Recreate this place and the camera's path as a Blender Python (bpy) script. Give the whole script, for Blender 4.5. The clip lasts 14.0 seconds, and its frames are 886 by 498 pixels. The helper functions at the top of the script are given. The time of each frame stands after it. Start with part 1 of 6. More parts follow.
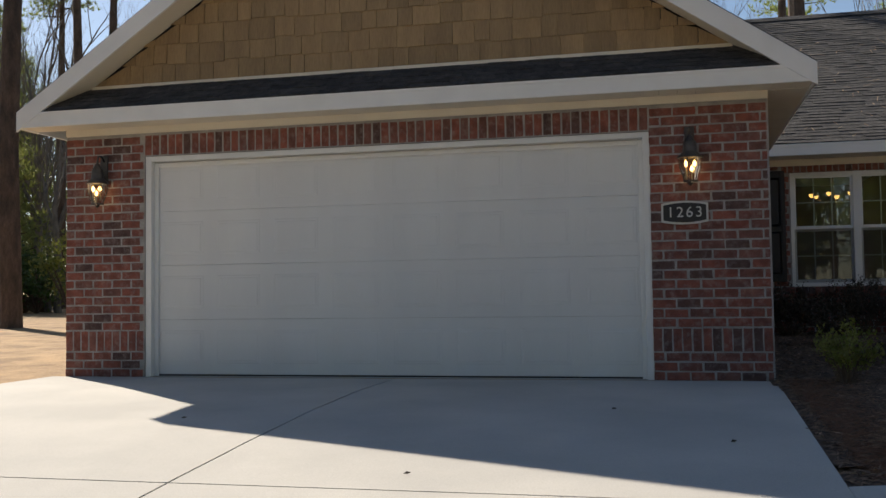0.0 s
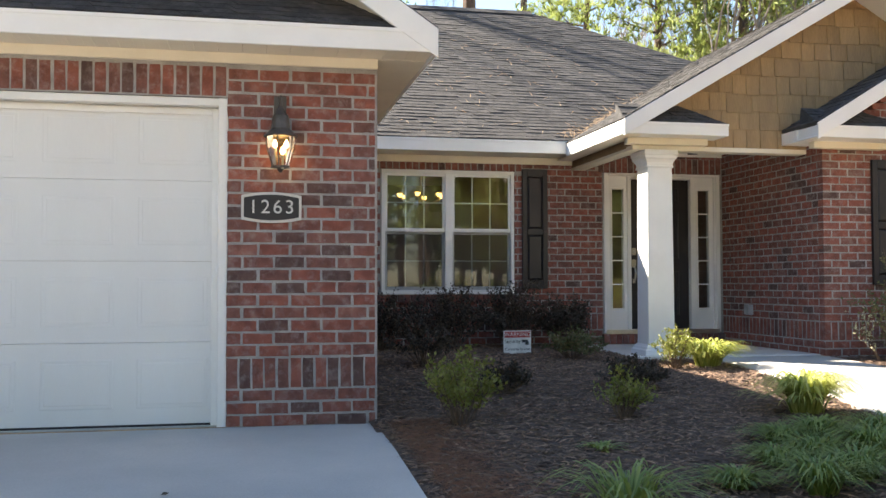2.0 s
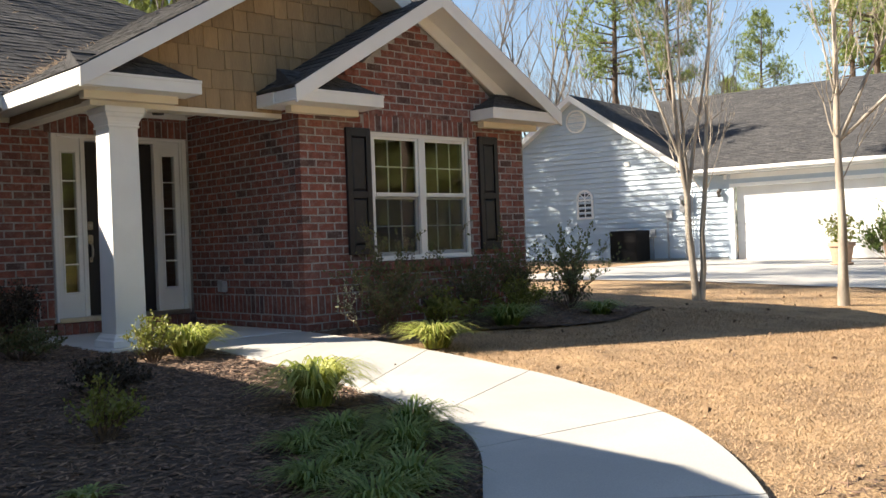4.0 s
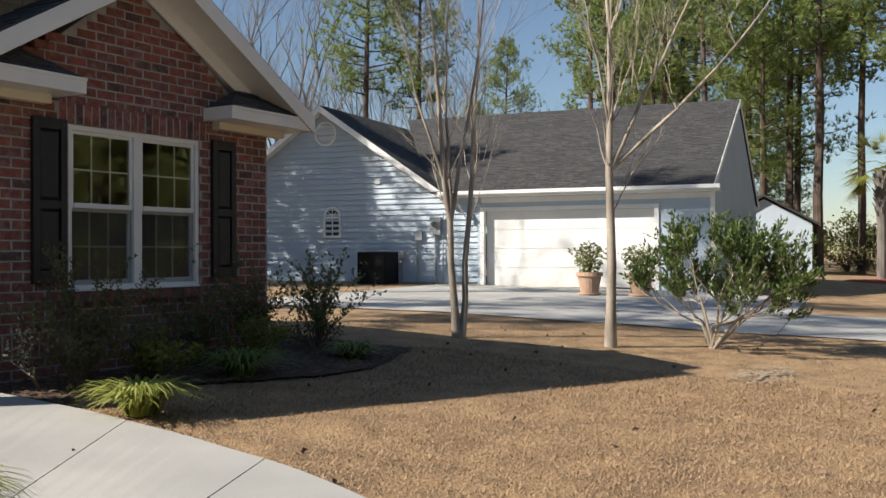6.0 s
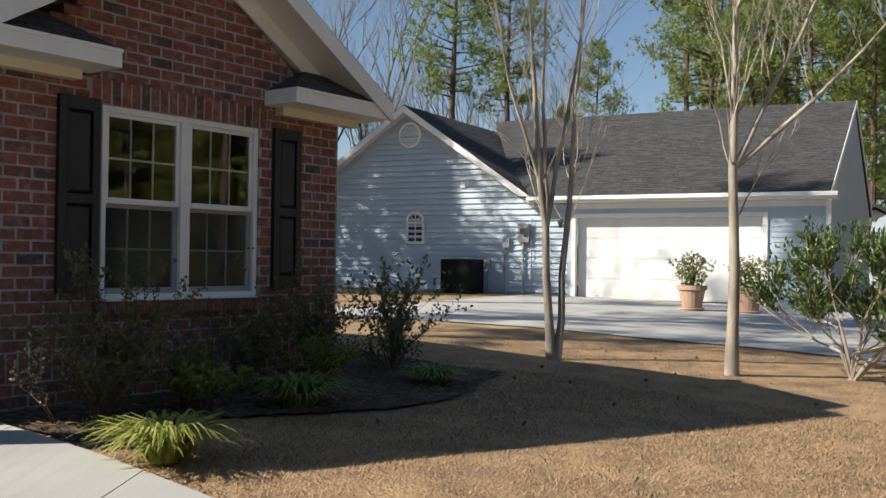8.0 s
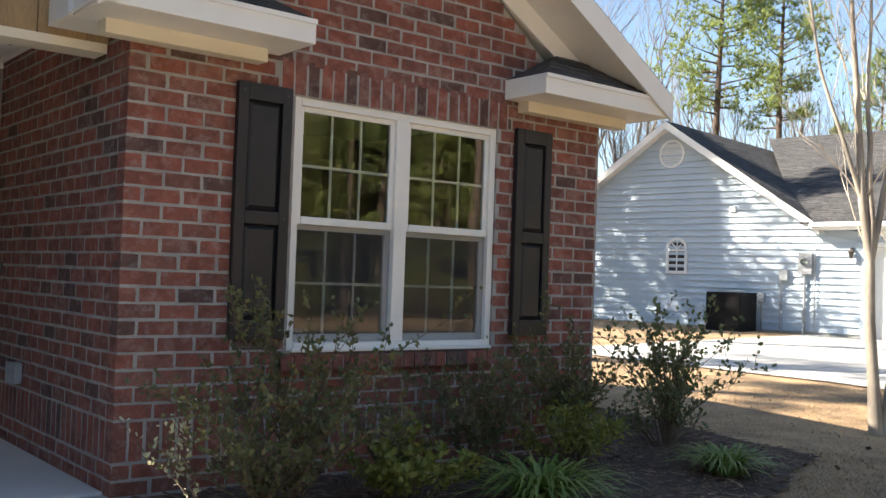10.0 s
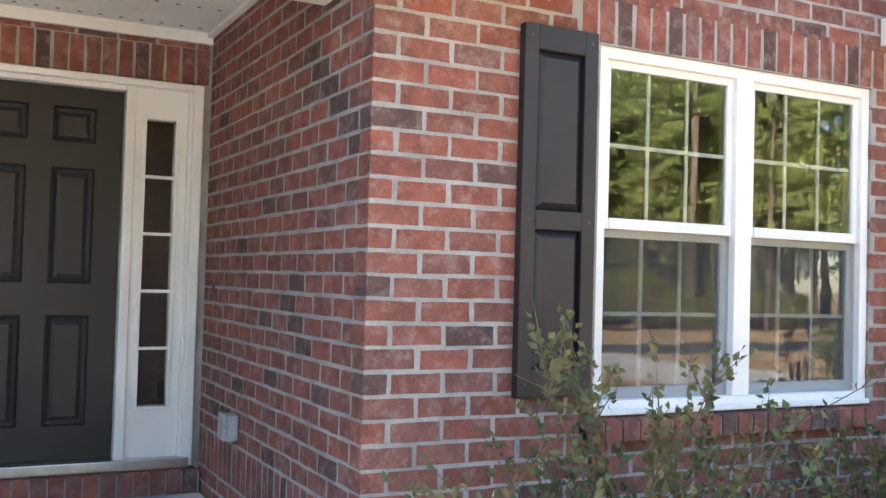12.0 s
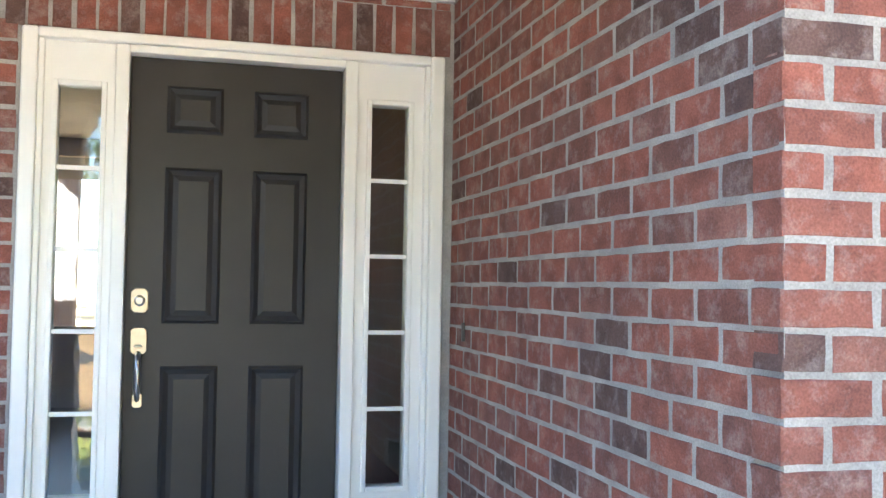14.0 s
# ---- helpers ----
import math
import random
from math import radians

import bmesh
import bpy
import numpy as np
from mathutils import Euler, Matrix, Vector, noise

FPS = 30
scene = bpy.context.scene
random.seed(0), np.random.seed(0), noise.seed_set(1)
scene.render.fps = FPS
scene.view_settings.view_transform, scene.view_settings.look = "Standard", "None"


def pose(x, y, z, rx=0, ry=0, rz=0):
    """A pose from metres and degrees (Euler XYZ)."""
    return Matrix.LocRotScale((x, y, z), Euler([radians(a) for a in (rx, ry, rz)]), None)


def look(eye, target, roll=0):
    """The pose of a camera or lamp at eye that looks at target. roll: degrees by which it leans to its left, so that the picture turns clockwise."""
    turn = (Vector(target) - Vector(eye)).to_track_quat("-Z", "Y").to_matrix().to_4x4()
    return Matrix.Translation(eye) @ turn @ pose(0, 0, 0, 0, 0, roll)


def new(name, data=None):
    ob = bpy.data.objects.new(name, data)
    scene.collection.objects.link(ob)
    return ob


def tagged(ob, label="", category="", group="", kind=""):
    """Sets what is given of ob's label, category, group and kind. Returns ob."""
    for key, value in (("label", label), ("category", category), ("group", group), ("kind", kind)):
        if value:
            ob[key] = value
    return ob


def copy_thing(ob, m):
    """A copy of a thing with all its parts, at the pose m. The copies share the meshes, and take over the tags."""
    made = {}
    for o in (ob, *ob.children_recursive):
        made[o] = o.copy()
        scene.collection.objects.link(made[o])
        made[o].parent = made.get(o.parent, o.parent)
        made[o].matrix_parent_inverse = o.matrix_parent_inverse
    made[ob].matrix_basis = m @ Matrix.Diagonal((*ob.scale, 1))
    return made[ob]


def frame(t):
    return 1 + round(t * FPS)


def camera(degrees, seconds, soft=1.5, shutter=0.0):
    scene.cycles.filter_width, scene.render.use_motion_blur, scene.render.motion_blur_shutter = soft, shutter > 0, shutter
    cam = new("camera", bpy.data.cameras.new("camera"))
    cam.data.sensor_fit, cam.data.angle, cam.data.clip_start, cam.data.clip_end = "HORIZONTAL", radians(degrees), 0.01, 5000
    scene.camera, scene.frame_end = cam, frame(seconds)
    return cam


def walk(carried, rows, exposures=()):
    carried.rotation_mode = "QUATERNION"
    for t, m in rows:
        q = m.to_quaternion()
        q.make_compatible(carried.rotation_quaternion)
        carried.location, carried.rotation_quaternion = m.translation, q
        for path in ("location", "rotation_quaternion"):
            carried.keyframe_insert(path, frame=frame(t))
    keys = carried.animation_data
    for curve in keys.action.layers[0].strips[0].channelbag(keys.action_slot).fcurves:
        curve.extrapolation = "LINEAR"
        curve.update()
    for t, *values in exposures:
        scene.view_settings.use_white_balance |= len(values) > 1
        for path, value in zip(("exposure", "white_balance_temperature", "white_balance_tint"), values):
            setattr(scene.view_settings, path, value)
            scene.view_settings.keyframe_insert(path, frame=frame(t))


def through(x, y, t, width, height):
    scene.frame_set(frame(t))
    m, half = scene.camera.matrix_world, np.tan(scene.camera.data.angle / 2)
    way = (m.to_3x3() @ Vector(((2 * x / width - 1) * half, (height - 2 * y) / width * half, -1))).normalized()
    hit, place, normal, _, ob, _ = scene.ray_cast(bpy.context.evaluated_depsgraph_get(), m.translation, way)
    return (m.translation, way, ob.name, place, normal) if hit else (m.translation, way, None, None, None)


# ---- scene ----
cam = camera(49.0, 14.0)
PATH = [
    (0, (-0.19, 0.045, 0.73), (-0.647, 1.99, 0.827), -0.75),
    (0.5, (-0.242, 0.69, 0.778), (-0.54, 2.665, 0.88), -1.4),
    (1, (-0.245, 1.287, 0.834), (-0.353, 3.282, 0.923), -0.4),
    (1.5, (-0.274, 1.68, 0.865), (-0.131, 3.673, 0.951), -0.1),
    (2, (-0.238, 2.074, 0.9), (0.161, 4.032, 0.975), -0.1),
    (2.5, (-0.268, 2.419, 0.921), (0.408, 4.301, 0.975), -0.6),
    (3, (-0.32, 2.79, 0.955), (0.634, 4.547, 0.98), -1.45),
    (3.5, (-0.19, 3.075, 0.955), (0.993, 4.688, 0.959), -2.1),
    (4, (0.047, 3.32, 0.975), (1.427, 4.768, 0.966), -2.15),
    (4.2, (0.195, 3.44, 0.99), (1.637, 4.826, 0.98), -2.05),
    (6.3, (1.612, 4.66, 1.143), (3.327, 5.69, 1.152), -0.1),
    (6.5, (1.718, 4.725, 1.146), (3.432, 5.755, 1.154), -0.1),
    (7, (1.903, 4.862, 1.145), (3.609, 5.905, 1.147), 0.2),
    (9.5, (3.84, 6.455, 1.217), (5.185, 7.935, 1.286), 1.65),
    (10, (4.03, 6.76, 1.247), (5.29, 8.312, 1.309), 2.0),
    (10.5, (4.16, 7.063, 1.245), (5.33, 8.685, 1.305), 1.9),
    (11, (4.315, 7.468, 1.273), (5.375, 9.162, 1.332), 1.95),
    (11.5, (4.36, 7.915, 1.287), (5.361, 9.644, 1.353), 1.85),
    (12, (4.53, 8.382, 1.31), (5.441, 10.161, 1.374), 1.6),
    (12.5, (4.613, 8.799, 1.335), (5.459, 10.61, 1.403), 1.5),
    (13, (4.679, 9.179, 1.358), (5.451, 11.022, 1.434), 1.3),
    (13.5, (4.683, 9.484, 1.371), (5.356, 11.365, 1.455), 0.7),
    (14, (4.746, 9.843, 1.388), (5.258, 11.775, 1.469), 0.9),
]
# the film camera's own exposure (stops) and white balance (kelvin, tint) along the walk
EXPOSURES = [(0.0, 0.82, 6850, 12), (0.5, 1.58, 6900, 11), (1.0, 1.9, 7300, 11), (1.5, 2.4, 7300, 11), (2.0, 2.6, 7100, 12), (2.5, 2.4, 7100, 12), (3.0, 2.25, 7300, 13), (3.5, 2.15, 7200, 12), (4.0, 1.65, 7000, 12), (6.5, 0.68, 6450, 11),
             (7.0, 0.68, 6450, 11), (9.5, 1.55, 6350, 10), (10.0, 2.1, 6750, 11), (10.5, 2.45, 6750, 11), (11.5, 3.4, 6500, 11), (12.5, 3.92, 6450, 11), (13.0, 4.02, 6350, 11), (13.5, 4.3, 5950, 6), (14.0, 4.42, 6050, 6)]
walk(cam, [(t, look(eye, target, roll)) for t, eye, target, roll in PATH], EXPOSURES)

# ---------------------------------------------------------------- light
SUN_EL, SUN_AZ = 35.2, -51.0
world = bpy.data.worlds.new("sky")
scene.world = world
world.use_nodes = True
wn = world.node_tree.nodes
sky = wn.new("ShaderNodeTexSky")
sky.sky_type = "NISHITA"
sky.sun_disc = False
sky.sun_elevation, sky.sun_rotation = radians(SUN_EL), radians(SUN_AZ)
sky.air_density, sky.dust_density, sky.ozone_density = 1.0, 0.3, 2.0
wn["Background"].inputs["Strength"].default_value = 0.064
world.node_tree.links.new(sky.outputs[0], wn["Background"].inputs[0])
to_sun = Vector((math.sin(radians(SUN_AZ)) * math.cos(radians(SUN_EL)), math.cos(radians(SUN_AZ)) * math.cos(radians(SUN_EL)), math.sin(radians(SUN_EL))))
sun = new("sun", bpy.data.lights.new("sun", "SUN"))
sun.data.energy, sun.data.angle, sun.data.color = 4.8, radians(0.53), (1.0, 0.92, 0.80)
sun.matrix_world = look(to_sun * 60, (0, 0, 0))


# ---------------------------------------------------------------- materials
def material(name, colour, rough=0.6, colour2=None, scale=8.0, fine=90.0, bump=0.15, depth=0.004, metal=0.0, random_hue=None, island=False, stretch=(1, 1, 1), spec=0.5, speck=0.25, smear=None):
    """Base colour with two scales of variation, a fine bump and optional variation from piece to piece."""
    m = bpy.data.materials.new(name)
    m.use_nodes = True
    n, l = m.node_tree.nodes, m.node_tree.links
    b = n["Principled BSDF"]
    b.inputs["Roughness"].default_value, b.inputs["Metallic"].default_value = rough, metal
    b.inputs["Specular IOR Level"].default_value = spec
    co = n.new("ShaderNodeTexCoord")
    mp = n.new("ShaderNodeMapping")
    mp.inputs["Scale"].default_value = stretch
    l.new(co.outputs["Object"], mp.inputs[0])
    big, small = n.new("ShaderNodeTexNoise"), n.new("ShaderNodeTexNoise")
    big.inputs["Scale"].default_value, small.inputs["Scale"].default_value = scale, fine
    big.inputs["Detail"].default_value, small.inputs["Detail"].default_value = 5, 6
    if random_hue:
        info = n.new("ShaderNodeObjectInfo")
        add = n.new("ShaderNodeVectorMath")
        mul = n.new("ShaderNodeVectorMath")
        mul.operation = "SCALE"
        mul.inputs["Scale"].default_value = 37.0
        l.new(info.outputs["Random"], mul.inputs[0])
        l.new(mp.outputs[0], add.inputs[0])
        l.new(mul.outputs[0], add.inputs[1])
        vec = add.outputs[0]
    else:
        vec = mp.outputs[0]
    l.new(vec, big.inputs["Vector"])
    l.new(vec, small.inputs["Vector"])
    c2 = colour2 or tuple(c * 0.72 for c in colour)
    mix = n.new("ShaderNodeMix")
    mix.data_type = "RGBA"
    mix.inputs[6].default_value, mix.inputs[7].default_value = (*c2, 1), (*colour, 1)
    ramp = n.new("ShaderNodeMapRange")
    ramp.inputs[1].default_value, ramp.inputs[2].default_value = 0.36, 0.64
    l.new(big.outputs[0], ramp.inputs[0])
    l.new(ramp.outputs[0], mix.inputs[0])
    out = mix.outputs[2]
    if random_hue:
        geo = n.new("ShaderNodeNewGeometry")
        fr = n.new("ShaderNodeMath")
        fr.operation = "ADD"
        l.new(info.outputs["Random"], fr.inputs[0])
        l.new(geo.outputs["Random Per Island"], fr.inputs[1])
        fc = n.new("ShaderNodeMath")
        fc.operation = "FRACT"
        l.new(fr.outputs[0], fc.inputs[0])
        cr = n.new("ShaderNodeValToRGB")
        els = cr.color_ramp.elements
        els[0].position, els[0].color = random_hue[0][0], (*random_hue[0][1], 1)
        els[1].position, els[1].color = random_hue[-1][0], (*random_hue[-1][1], 1)
        for p, c in random_hue[1:-1]:
            els.new(p).color = (*c, 1)
        l.new(fc.outputs[0], cr.inputs[0])
        mm = n.new("ShaderNodeMix")
        mm.data_type, mm.blend_type = "RGBA", "MULTIPLY"
        mm.inputs[0].default_value = 1.0
        l.new(out, mm.inputs[6])
        l.new(cr.outputs[0], mm.inputs[7])
        out = mm.outputs[2]
    if smear:
        sm, sr, sx = n.new("ShaderNodeTexNoise"), n.new("ShaderNodeMapRange"), n.new("ShaderNodeMix")
        sm.inputs["Scale"].default_value, sm.inputs["Detail"].default_value, sm.inputs["Roughness"].default_value = smear[1], 8, 0.72
        sr.inputs[1].default_value, sr.inputs[2].default_value, sr.inputs[4].default_value = 0.5, 0.72, smear[2]
        sx.data_type = "RGBA"
        sx.inputs[7].default_value = (*smear[0], 1)
        l.new(vec, sm.inputs["Vector"])
        l.new(sm.outputs[0], sr.inputs[0])
        l.new(sr.outputs[0], sx.inputs[0])
        l.new(out, sx.inputs[6])
        out = sx.outputs[2]
    sp = n.new("ShaderNodeMix")
    sp.data_type, sp.blend_type = "RGBA", "OVERLAY"
    sp.inputs[0].default_value = speck
    l.new(out, sp.inputs[6])
    l.new(small.outputs[0], sp.inputs[7])
    l.new(sp.outputs[2], b.inputs["Base Color"])
    bp = n.new("ShaderNodeBump")
    bp.inputs["Strength"].default_value, bp.inputs["Distance"].default_value = bump, depth
    l.new(small.outputs[0], bp.inputs["Height"])
    l.new(bp.outputs[0], b.inputs["Normal"])
    return m


def glow(name, colour, strength):
    m = bpy.data.materials.new(name)
    m.use_nodes = True
    b = m.node_tree.nodes["Principled BSDF"]
    b.inputs["Emission Color"].default_value, b.inputs["Emission Strength"].default_value = (*colour, 1), strength
    return m


def pane_glass(name, gloss=1.6, tint=(0.9, 0.95, 0.93)):
    m = bpy.data.materials.new(name)
    m.use_nodes = True
    n, l = m.node_tree.nodes, m.node_tree.links
    n.remove(n["Principled BSDF"])
    tr, gl, mx, fr, mt = (n.new("ShaderNode" + k) for k in ("BsdfTransparent", "BsdfGlossy", "MixShader", "Fresnel", "Math"))
    tr.inputs[0].default_value = (*tint, 1)
    gl.inputs["Roughness"].default_value = 0.0
    fr.inputs["IOR"].default_value = 1.52
    mt.operation = "MULTIPLY"
    mt.use_clamp = True
    mt.inputs[1].default_value = gloss
    wv, bp = n.new("ShaderNodeTexNoise"), n.new("ShaderNodeBump")
    wv.inputs["Scale"].default_value = 1.6
    bp.inputs["Strength"].default_value, bp.inputs["Distance"].default_value = 0.03, 0.02
    l.new(wv.outputs[0], bp.inputs["Height"])
    l.new(bp.outputs[0], gl.inputs["Normal"])
    l.new(fr.outputs[0], mt.inputs[0])
    l.new(mt.outputs[0], mx.inputs[0])
    l.new(tr.outputs[0], mx.inputs[1])
    l.new(gl.outputs[0], mx.inputs[2])
    l.new(mx.outputs[0], n["Material Output"].inputs[0])
    return m


def leafy(name, colour, colour2, rough=0.5, through=0.3):
    """Leaves: colour varies from leaf to leaf, and some light comes through."""
    m = bpy.data.materials.new(name)
    m.use_nodes = True
    n, l = m.node_tree.nodes, m.node_tree.links
    b = n["Principled BSDF"]
    geo, mix, tl, mx = n.new("ShaderNodeNewGeometry"), n.new("ShaderNodeMix"), n.new("ShaderNodeBsdfTranslucent"), n.new("ShaderNodeMixShader")
    mix.data_type = "RGBA"
    mix.inputs[6].default_value, mix.inputs[7].default_value = (*colour, 1), (*colour2, 1)
    l.new(geo.outputs["Random Per Island"], mix.inputs[0])
    l.new(mix.outputs[2], b.inputs["Base Color"])
    l.new(mix.outputs[2], tl.inputs[0])
    b.inputs["Roughness"].default_value = rough
    mx.inputs[0].default_value = through
    l.new(b.outputs[0], mx.inputs[1])
    l.new(tl.outputs[0], mx.inputs[2])
    l.new(mx.outputs[0], n["Material Output"].inputs[0])
    return m


BRICK = material("brick", (0.275, 0.108, 0.083), 0.92, (0.185, 0.072, 0.058), 11, 190, 0.7, 0.005,
                 random_hue=[(0.0, (0.42, 0.66, 0.78)), (0.08, (0.5, 0.75, 0.85)), (0.12, (0.8, 0.88, 0.92)), (0.4, (0.95, 0.92, 0.9)), (0.72, (1.1, 1.0, 0.95)), (0.86, (0.72, 0.88, 0.95)), (0.95, (0.92, 1.05, 1.08)), (1.0, (1.05, 1.18, 1.2))], speck=0.55, spec=0.25, smear=((0.40, 0.35, 0.33), 17, 0.42))
MORTAR = material("mortar", (0.375, 0.36, 0.345), 0.97, (0.265, 0.255, 0.247), 7, 220, 0.7, 0.004, spec=0.2, speck=0.45)
TRIM = material("white_trim", (0.80, 0.80, 0.78), 0.45, (0.75, 0.75, 0.73), 3, 60, 0.05, 0.001, speck=0.05)
CREAM = material("cream_trim", (0.74, 0.69, 0.57), 0.5, (0.69, 0.64, 0.53), 3, 60, 0.05, 0.001, speck=0.05)
DOORWHITE = material("garage_door_paint", (0.74, 0.745, 0.73), 0.55, (0.70, 0.705, 0.695), 2.5, 120, 0.25, 0.0012, stretch=(1, 1, 0.25), speck=0.06)
SHAKE = material("tan_shake", (0.34, 0.235, 0.125), 0.8, (0.27, 0.185, 0.10), 5, 70, 0.5, 0.004, stretch=(1.5, 1.5, 0.2),
                 random_hue=[(0.0, (0.82, 0.82, 0.82)), (0.5, (1, 1, 1)), (1.0, (1.15, 1.13, 1.1))], speck=0.3)
SHINGLE = material("asphalt_shingle", (0.066, 0.065, 0.065), 0.97, (0.038, 0.038, 0.04), 14, 220, 0.8, 0.004,
                   random_hue=[(0.0, (0.72, 0.72, 0.74)), (0.4, (0.92, 0.92, 0.92)), (0.75, (1.08, 1.07, 1.05)), (1.0, (1.3, 1.28, 1.24))], speck=0.8)
SHUTTER = material("black_shutter", (0.021, 0.017, 0.020), 0.5, (0.012, 0.012, 0.014), 6, 140, 0.15, 0.001, speck=0.1)
BLACKDOOR = material("black_door_paint", (0.026, 0.025, 0.026), 0.45, (0.02, 0.019, 0.02), 3, 120, 0.08, 0.0008, speck=0.1, spec=0.35)
BRASS = material("brass", (0.52, 0.48, 0.40), 0.32, (0.40, 0.37, 0.31), 12, 90, 0.05, 0.001, metal=1.0, speck=0.1)
NICKEL = material("nickel", (0.6, 0.58, 0.54), 0.3, (0.5, 0.48, 0.45), 12, 90, 0.05, 0.001, metal=1.0, speck=0.1)
BRONZE = material("dark_bronze", (0.10, 0.088, 0.08), 0.5, (0.06, 0.053, 0.048), 12, 90, 0.1, 0.001, metal=0.3, speck=0.1)
CONCRETE = material("concrete", (0.45, 0.44, 0.41), 0.9, (0.37, 0.365, 0.345), 0.9, 130, 0.35, 0.003, speck=0.22)
PORCHSLAB = material("porch_concrete", (0.60, 0.60, 0.585), 0.75, (0.53, 0.53, 0.515), 1.2, 140, 0.25, 0.002, speck=0.15)
VARIEGATED = leafy("variegated_leaf", (0.42, 0.42, 0.24), (0.72, 0.70, 0.52), 0.5, 0.35)
MULCHSOIL = material("mulch_soil", (0.11, 0.072, 0.05), 0.95, (0.058, 0.038, 0.028), 4, 60, 1.0, 0.02, speck=0.7)
CHIP = material("pine_mulch_chip", (0.21, 0.138, 0.096), 0.9, (0.11, 0.072, 0.052), 30, 200, 0.4, 0.002,
                random_hue=[(0.0, (0.45, 0.45, 0.45)), (0.5, (0.9, 0.88, 0.85)), (0.9, (1.3, 1.25, 1.2)), (1.0, (2.0, 1.9, 1.8))])
STRAW = leafy("dormant_grass", (0.62, 0.43, 0.255), (0.17, 0.11, 0.06), 0.8, 0.15)
LAWN = material("dormant_lawn", (0.42, 0.28, 0.148), 0.95, (0.25, 0.165, 0.092), 2.3, 60, 1.0, 0.02, speck=1.0)
BARK = material("pine_bark", (0.13, 0.092, 0.07), 0.95, (0.065, 0.048, 0.038), 6, 40, 1.0, 0.03, stretch=(1, 1, 0.35), speck=0.5)
GREYBARK = material("grey_bark", (0.20, 0.18, 0.155), 0.9, (0.12, 0.105, 0.09), 5, 60, 0.6, 0.01, stretch=(1, 1, 0.4), speck=0.4)
MYRTLE = material("crape_myrtle_bark", (0.44, 0.385, 0.31), 0.65, (0.22, 0.185, 0.15), 5, 60, 0.3, 0.004, stretch=(1, 1, 0.3), speck=0.25)
NEEDLE = leafy("pine_needles", (0.175, 0.235, 0.06), (0.31, 0.37, 0.12), 0.55, 0.48)
NEEDLE2 = leafy("pine_needles_yellow", (0.155, 0.195, 0.05), (0.28, 0.30, 0.10), 0.55, 0.38)
LEAF = leafy("evergreen_leaf", (0.05, 0.095, 0.02), (0.11, 0.15, 0.04), 0.4, 0.25)
YLEAF = leafy("yellow_green_leaf", (0.16, 0.19, 0.03), (0.26, 0.26, 0.07), 0.45, 0.35)
BLADE = leafy("striped_blade", (0.22, 0.28, 0.05), (0.55, 0.55, 0.18), 0.45, 0.42)
DARKBLADE = leafy("green_blade", (0.10, 0.175, 0.03), (0.28, 0.33, 0.085), 0.45, 0.35)
DULL = leafy("dull_leaf", (0.07, 0.10, 0.035), (0.17, 0.15, 0.065), 0.55, 0.25)
NANDINA = leafy("nandina_leaf", (0.09, 0.13, 0.05), (0.2, 0.22, 0.1), 0.45, 0.4)
DARKLEAF = leafy("bronze_leaf", (0.035, 0.03, 0.02), (0.07, 0.05, 0.035), 0.6, 0.15)
TWIG = material("twig", (0.16, 0.11, 0.075), 0.9, (0.10, 0.07, 0.05), 20, 90, 0.2, 0.002)
GLASS = pane_glass("window_glass", 4.0)
LAMPGLASS = pane_glass("lantern_glass", 0.6, (0.92, 0.86, 0.74))
BULB = glow("candle_bulb", (1.0, 0.66, 0.28), 2.6)
CHANDELIER_BULB = glow("chandelier_bulb", (1.0, 0.55, 0.14), 1.0)
INTERIOR = material("interior_wall_paint", (0.34, 0.28, 0.21), 0.9, (0.31, 0.25, 0.19), 1, 40, 0.05, 0.001)
WOODFLOOR = material("interior_wood_floor", (0.12, 0.065, 0.035), 0.35, (0.08, 0.04, 0.022), 3, 60, 0.1, 0.001, stretch=(8, 1, 1))
DARKFELT = material("screen_mesh", (0.03, 0.03, 0.032), 0.9)
SIDING = material("pale_siding", (0.44, 0.525, 0.60), 0.6, (0.41, 0.49, 0.565), 1.5, 80, 0.1, 0.001, speck=0.08)
TERRACOTTA = material("terracotta", (0.46, 0.31, 0.22), 0.85, (0.38, 0.25, 0.17), 6, 90, 0.2, 0.002)
REDMULCH = material("red_mulch", (0.30, 0.055, 0.035), 0.95, (0.2, 0.04, 0.025), 8, 60, 0.8, 0.02)
ASPHALT = material("asphalt", (0.06, 0.06, 0.062), 0.95, (0.045, 0.045, 0.047), 2, 120, 0.6, 0.006)
SILVER = material("silver_paint", (0.60, 0.60, 0.58), 0.4, (0.52, 0.52, 0.5), speck=0.05)
SANDY = material("pale_sand", (0.50, 0.43, 0.33), 0.95, (0.40, 0.34, 0.26), 10, 90, 0.3, 0.004)
PINESTRAW = leafy("fallen_pine_straw", (0.55, 0.40, 0.24), (0.36, 0.22, 0.12), 0.8, 0.1)
REDSTRAW = leafy("red_pine_straw", (0.30, 0.13, 0.06), (0.19, 0.085, 0.045), 0.8, 0.1)
PLAQUE = material("plaque_black", (0.02, 0.02, 0.024), 0.45)
INK = material("sign_ink", (0.03, 0.035, 0.04), 0.6)
REDINK = material("sign_red", (0.5, 0.03, 0.03), 0.6)
SIGNWHITE = material("sign_white", (0.85, 0.85, 0.83), 0.5, speck=0.05)
GREYBOX = material("grey_plastic", (0.36, 0.38, 0.40), 0.55)
